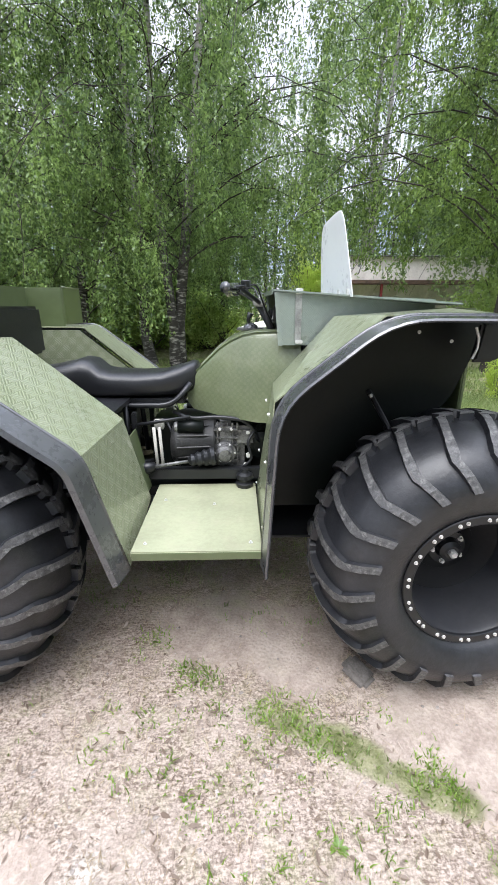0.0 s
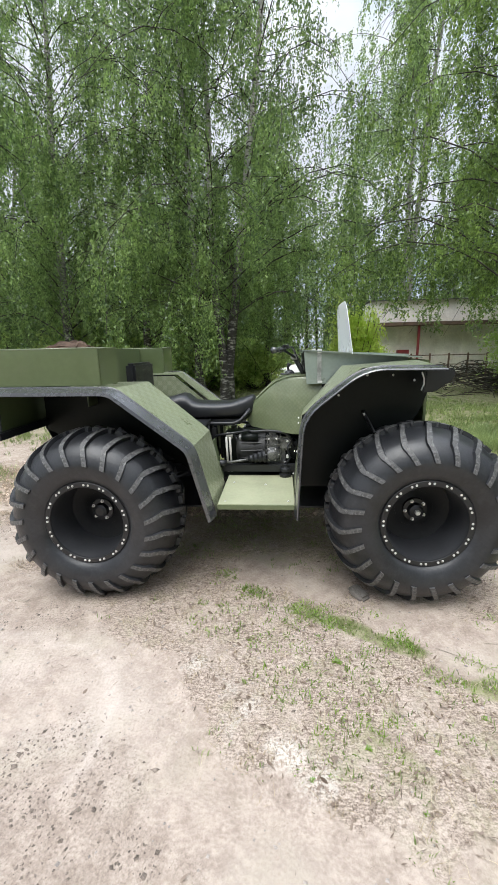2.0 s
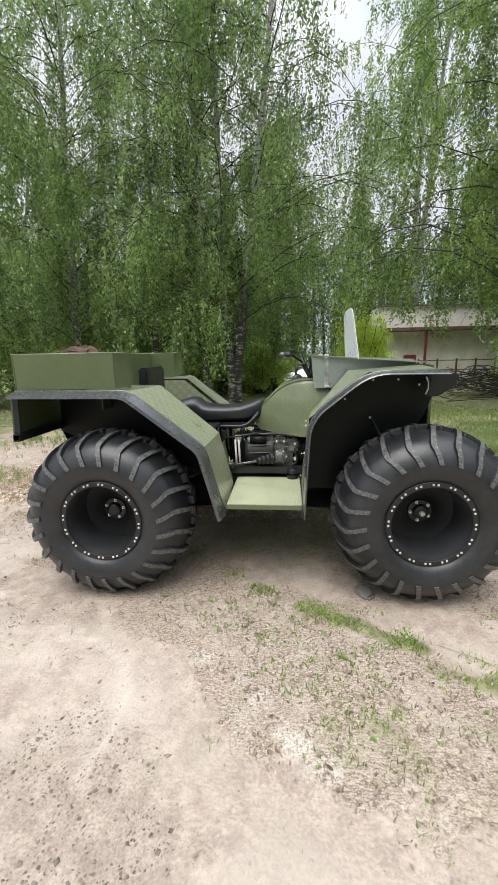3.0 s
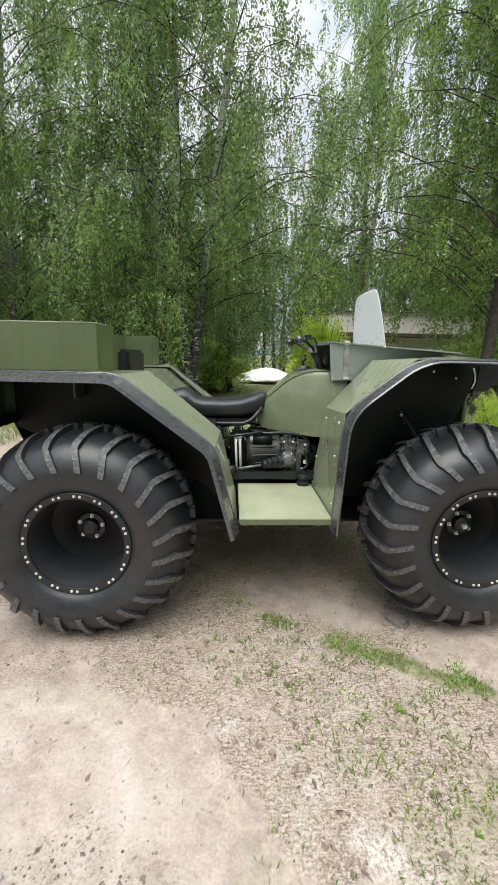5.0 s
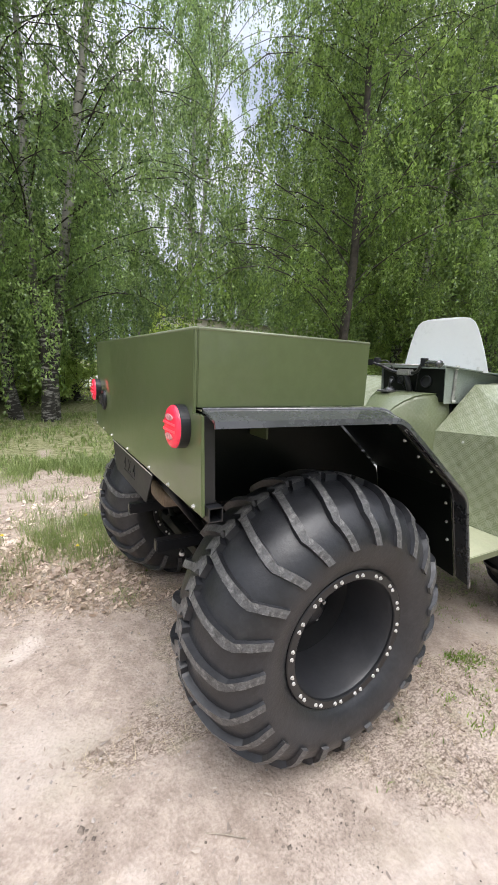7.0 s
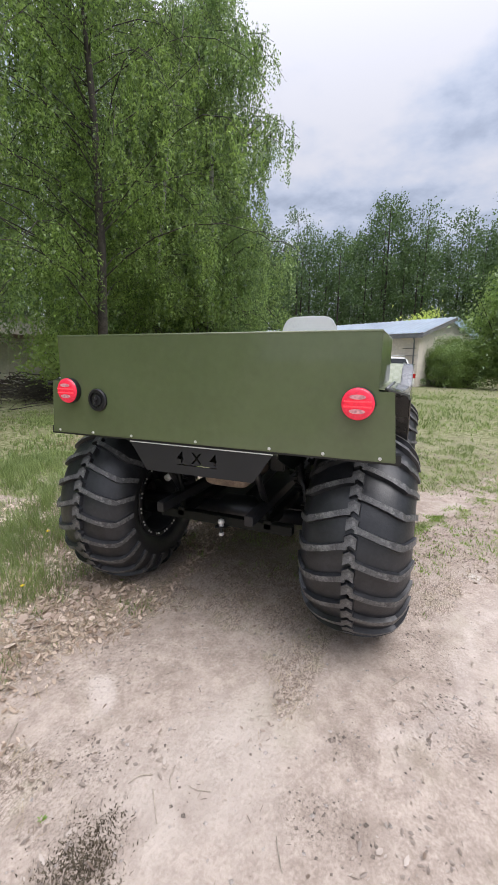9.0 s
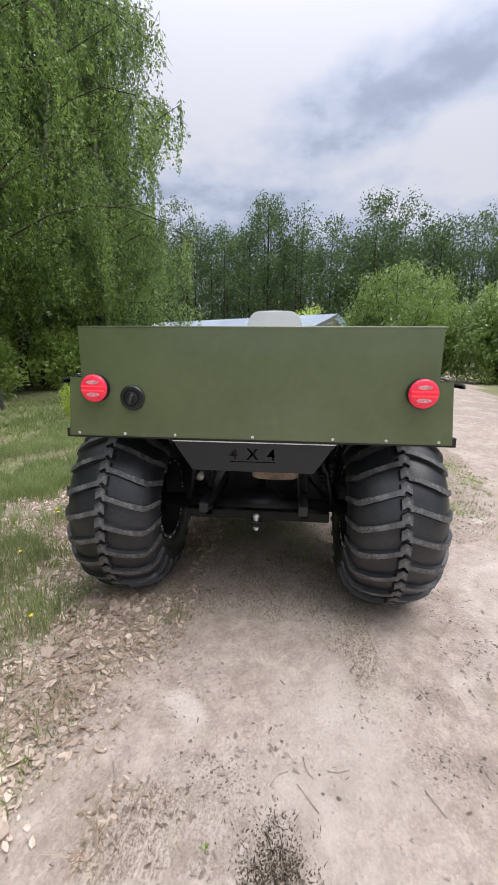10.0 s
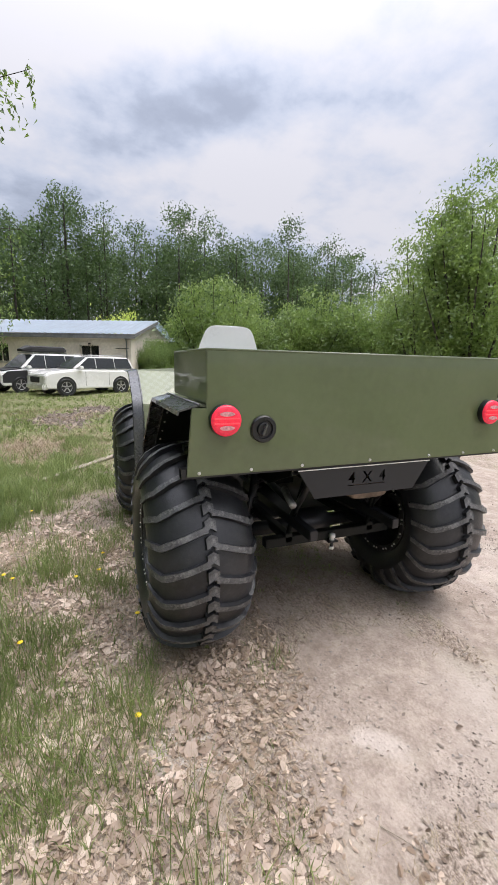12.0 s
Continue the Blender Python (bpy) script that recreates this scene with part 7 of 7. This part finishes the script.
keep = (rng_g.uniform(0, 1, len(x)) < 0.42 * smooth(0.54, 0.64, fbm(x * 3.8, y * 3.8, 97)) * (1 - 0.8 * s_)) & wheel_free(x, y)
blades("grass_tufts", x[keep], y[keep], rng_g.uniform(0.03, 0.10, int(keep.sum())), 0.0045, M_grass, "thin green grass tufts among dead leaves", rng_g, 6, 1.0)
x, y = scatter(5000, -4.4, 0.4, 2.8, 4.6, rng_g)
s_, g_ = cover(x, y)
keep = (rng_g.uniform(0, 1, len(x)) < 0.3 * (1 - s_)) & wheel_free(x, y)
blades("old_straw", x[keep], y[keep], rng_g.uniform(0.05, 0.13, int(keep.sum())), 0.0022, M_straw, "long dry straw among dead leaves", rng_g, 4, 3.0)
x, y = scatter(26000, -4.6, -1.2, 0.6, 3.9, rng_g)
keep = (rng_g.uniform(0, 1, len(x)) < 0.30 * smooth(0.52, 0.64, fbm(x * 2.6, y * 2.6, 83)) + 0.20 * smooth(-2.6, -1.9, x) * (1 - 0.7 * cover(x, y)[0])) & wheel_free(x, y)
flakes("leaf_crumbs", x[keep], y[keep], 0.0085, leaf_material("crushed_leaf", (0.20, 0.158, 0.13), (0.55, 0.465, 0.40), 0.1), "crushed brown leaves and bark on the track", "leaves", rng_g, 0.002, 0.40, 0.18, 0.5)
x, y = scatter(16000, -4.4, 2.5, -1.2, 4.4, rng_g)
s_, g_ = cover(x, y)
keep = rng_g.uniform(0, 1, len(x)) < (0.75 - 0.60 * s_) * smooth(0.40, 0.62, fbm(x * 2.2, y * 2.2, 95))
flakes("twig_bits", x[keep], y[keep], 0.011, leaf_material("twig_bit", (0.15, 0.115, 0.09), (0.38, 0.31, 0.25), 0.0), "bits of twig on the sand", "twigs", rng_g, 0.003, 0.10, 0.15)


def crumbs_mesh(name, x, y, r, mat, label, cat):
    """Small angular lumps, half sunk in the ground."""
    n = len(x)
    octa = np.array([(1, 0, 0), (0, 1, 0), (-1, 0, 0), (0, -1, 0), (0, 0, 0.75), (0, 0, -0.5)], float)
    a = rng_g.uniform(0, 6.28, n)
    v = octa[None] * rng_g.uniform(0.5, 1.25, (n, 6, 1)) * (r[:, None] * np.stack([rng_g.uniform(0.8, 1.5, n), np.ones(n), rng_g.uniform(0.5, 1.0, n)], 1))[:, None]
    v = np.stack([v[..., 0] * np.cos(a)[:, None] - v[..., 1] * np.sin(a)[:, None], v[..., 0] * np.sin(a)[:, None] + v[..., 1] * np.cos(a)[:, None], v[..., 2]], -1)
    v = (v + np.stack([x, y, height(x, y) + 0.2 * r], 1)[:, None]).reshape(-1, 3)
    tri8 = np.array([(0, 1, 4), (1, 2, 4), (2, 3, 4), (3, 0, 4), (1, 0, 5), (2, 1, 5), (3, 2, 5), (0, 3, 5)])
    f = (tri8[None] + 6 * np.arange(n)[:, None, None]).reshape(-1, 3)
    tagged(new(name, array_mesh(name, v, f, [mat])), label, cat, kind="stuff")


x, y = scatter(120000, -4.2, 2.2, -1.4, 3.6, rng_g)
c_, t_, w_ = wear(x, y)
s_, g_ = cover(x, y)
keep = (rng_g.uniform(0, 1, len(x)) < (0.008 + 0.42 * c_ + 0.12 * t_) * (0.3 + 0.7 * s_) * smooth(0.36, 0.60, fbm(x * 6, y * 6, 91))) & wheel_free(x, y)
x, y = x[keep], y[keep]
crumbs_mesh("earth_clods", x, y, 0.0050 * rng_g.lognormal(0, 0.42, len(x)), M_clod, "crumbs and clods of dry earth on the track", "earth")
# dug earth and flattened straw in the meadow
x, y = rng_g.normal(8.6, 0.9, 900), rng_g.normal(4.5, 0.45, 900)
x, y = np.concatenate([x, rng_g.normal(11.0, 0.8, 500)]), np.concatenate([y, rng_g.normal(3.6, 0.4, 500)])
crumbs_mesh("dug_earth", x, y, 0.030 * rng_g.lognormal(0, 0.5, len(x)), M_clod, "dark clods of dug earth in the meadow", "earth")
x, y = rng_g.normal(4.6, 0.8, 1100), rng_g.normal(4.9, 0.5, 1100)
x2, y2 = scatter(9000, 1.5, 12.0, 3.2, 8.0, rng_g)
keep = rng_g.uniform(0, 1, len(x2)) < 0.6 * smooth(0.46, 0.62, fbm(x2 * 0.9, y2 * 1.6, 99))
x, y = np.concatenate([x, x2[keep]]), np.concatenate([y, y2[keep]])
blades("flattened_straw", x, y, np.full(len(x), 0.10), 0.005, M_straw, "flattened dry straw in the meadow", rng_g, 5, 3.0)
x, y = scatter(4200, -5.0, 4.0, -2.2, 5.0, rng_g)
crumbs_mesh("pebbles", x, y, 0.006 * rng_g.uniform(0.5, 1.8, len(x)), M_pebble, "small grey pebbles in the sand", "pebbles")

# green moss-like weeds in a strip, tall grass beyond the tyres
x, y = scatter(42000, -0.7, 3.2, -0.3, 1.8, rng_g)
dst = near_line(x, y, WEEDS) + 0.22 * (fbm(x * 3, y * 3, 81) - 0.5)
keep = (rng_g.uniform(0, 1, len(x)) < 0.55 * (1 - smooth(0.00, 0.20, dst)) * smooth(0.44, 0.60, fbm(x * 7, y * 7, 82)) * (1 - 0.7 * smooth(0.9, 1.4, x))) & wheel_free(x, y)
M_moss = leaf_material("fresh_weed", (0.13, 0.23, 0.03), (0.36, 0.50, 0.10), 0.45)
blades("low_weeds", x[keep], y[keep], np.full(keep.sum(), 0.028), 0.0060, M_moss, "low bright green weeds on the trodden track", rng_g, 6, 1.3)
x, y = scatter(30000, -3.4, 2.2, 3.3, 5.4, rng_g)
s_, g_ = cover(x, y)
keep = rng_g.uniform(0, 1, len(x)) < 0.24 * smooth(0.46, 0.66, fbm(x * 2.6 + 3, y * 2.6, 83)) * (1 - 0.9 * s_) * smooth(3.35, 3.8, y)
blades("tall_grass", x[keep], y[keep], 0.13 + 0.16 * fbm(x[keep] * 2, y[keep] * 2, 84), 0.0036, M_grass, "tall fine grass in tufts beside the tyres", rng_g, 7, 0.8)

x, y = scatter(1500, -0.6, 2.6, -0.6, 1.3, rng_g)
s_, g_ = cover(x, y)
keep = (rng_g.uniform(0, 1, len(x)) < 0.8 * (1 - s_) * smooth(0.38, 0.58, fbm(x * 2.5, y * 2.5, 85))) & wheel_free(x, y)
blades("sprouts", x[keep], y[keep], rng_g.uniform(0.015, 0.042, keep.sum()), 0.0065, M_moss, "fresh green sprouts among dead leaves", rng_g, 9, 1.3)

x, y = rng_g.normal(-3.05, 0.075, 320), rng_g.normal(2.18, 0.06, 320)
blades("moss", x, y, np.full(len(x), 0.016), 0.005, leaf_material("dark_moss", (0.06, 0.048, 0.034), (0.19, 0.155, 0.11), 0.2, 0.02), "dark mossy tuft on the track", rng_g, 6, 1.4)

# leafy weeds, one by one
weed = None
rng_w = random.Random(12)
spots = [(0.31, 0.80), (0.96, 0.48), (0.68, 0.30), (0.62, 0.43), (0.12, 0.15), (0.20, 0.17), (0.01, 0.74), (0.45, 0.62), (0.80, 0.62), (1.15, 0.32), (1.35, 0.55), (-0.2, 0.95), (0.55, 0.05), (0.95, 0.12), (1.5, 0.1), (-0.05, 1.05), (0.22, 1.0), (1.25, -0.05), (0.38, 0.30), (-3.0, 2.42), (-1.6, 3.2), (-2.0, 3.5), (1.7, 0.75), (2.0, 0.4)]
for wx, wy in spots:
    mpos = pose(wx, wy, float(height(np.array([wx]), np.array([wy]))[0]) - 0.002, 0, 0, rng_w.uniform(0, 360)) @ Matrix.Scale(rng_w.uniform(0.22, 0.60), 4)
    if weed is None:
        weed = thing("weed", mpos, "small bright green leafy weed in sandy litter", "weed", "leafy weeds")
        for k in range(11):
            az, ln, wd, up_ = k * 137.5 + rng_w.uniform(-15, 15), rng_w.uniform(0.045, 0.085), rng_w.uniform(0.010, 0.016), rng_w.uniform(0.25, 0.9)
            bm = bmesh.new()
            rows = []
            for i in range(6):
                f = i / 5
                half = wd * math.sin(math.pi * (0.08 + 0.90 * f)) ** 0.8
                r_, z_ = ln * f, ln * up_ * f * (1.0 - 0.55 * f)
                rows.append([bm.verts.new((r_, sd * half, z_ + abs(sd) * half * 0.35)) for sd in (-1, 0, 1)])
            for q, w in zip(rows, rows[1:]):
                for j in range(2):
                    bm.faces.new((q[j], q[j + 1], w[j + 1], w[j]))
            part("leaf", bm, M_moss, weed, smooth=True).matrix_basis = pose(0, 0, 0, 0, 0, az)
    else:
        copy_thing(weed, mpos)

# fallen twigs on the sand
for k, (x0, y0, x1, y1) in enumerate(((-2.78, 2.21, -2.716, 2.141), (-2.65, 2.079, -2.739, 2.041), (-2.765, 2.106, -2.856, 2.027), (-2.70, 1.985, -2.686, 1.90), (-2.73, 1.62, -2.82, 1.57), (-2.0, 2.9, -2.15, 3.1), (-2.9, 2.75, -2.75, 2.85), (-1.9, 1.3, -1.78, 1.22), (0.9, 0.95, 1.25, 0.72), (1.2, 1.0, 1.5, 0.95))):
    zz = [float(height(np.array([a]), np.array([b]))[0]) + 0.004 for a, b in ((x0, y0), (x1, y1))]
    mx_, my_ = (x0 + x1) / 2 + 0.012 * (-1) ** k, (y0 + y1) / 2 + 0.01
    tw = part("twig", tube(arc([(x0, y0, zz[0]), (mx_, my_, sum(zz) / 2 + 0.004), (x1, y1, zz[1])], 0.02), 0.0019, 5), M_wood, None, smooth=True)
    tagged(tw, "thin dry brown twig on the sand", "twig", "fallen twigs")

# dandelions
M_yellow = material("dandelion_yellow", (0.75, 0.55, 0.02), 0.7, 0, 0.1, 200.0)
M_stalk = material("stalk_green", (0.14, 0.22, 0.06), 0.6, 0, 0.1, 50.0)
flower = None
for fx, fy in ((-2.07, 3.65), (-1.28, 3.58), (-1.34, 4.23), (-0.64, 3.79), (-0.69, 3.95), (-0.56, 4.38), (-0.48, 4.45), (-1.9, 4.35), (-0.35, 3.75), (0.1, 4.6), (-2.6, 4.1), (0.9, 4.4)):
    mpos = pose(fx, fy, float(height(np.array([fx]), np.array([fy]))[0]))
    if flower is None:
        flower = thing("dandelion", mpos, "yellow dandelion flower in the grass", "flower", "dandelions")
        part("stalk", tube([(0, 0, 0), (0.005, 0.004, 0.07), (0.012, 0.0, 0.105)], 0.0022, 5), M_stalk, flower)
        part("blossom", lathe([(0.0, 0.005), (0.005, 0.013), (0.008, 0.0155), (0.012, 0.009), (0.013, 0.001)], 14), M_yellow, flower).matrix_basis = pose(0.012, 0, 0.104, 90)
    else:
        copy_thing(flower, mpos @ pose(0, 0, 0, 0, 0, 70 * fx))
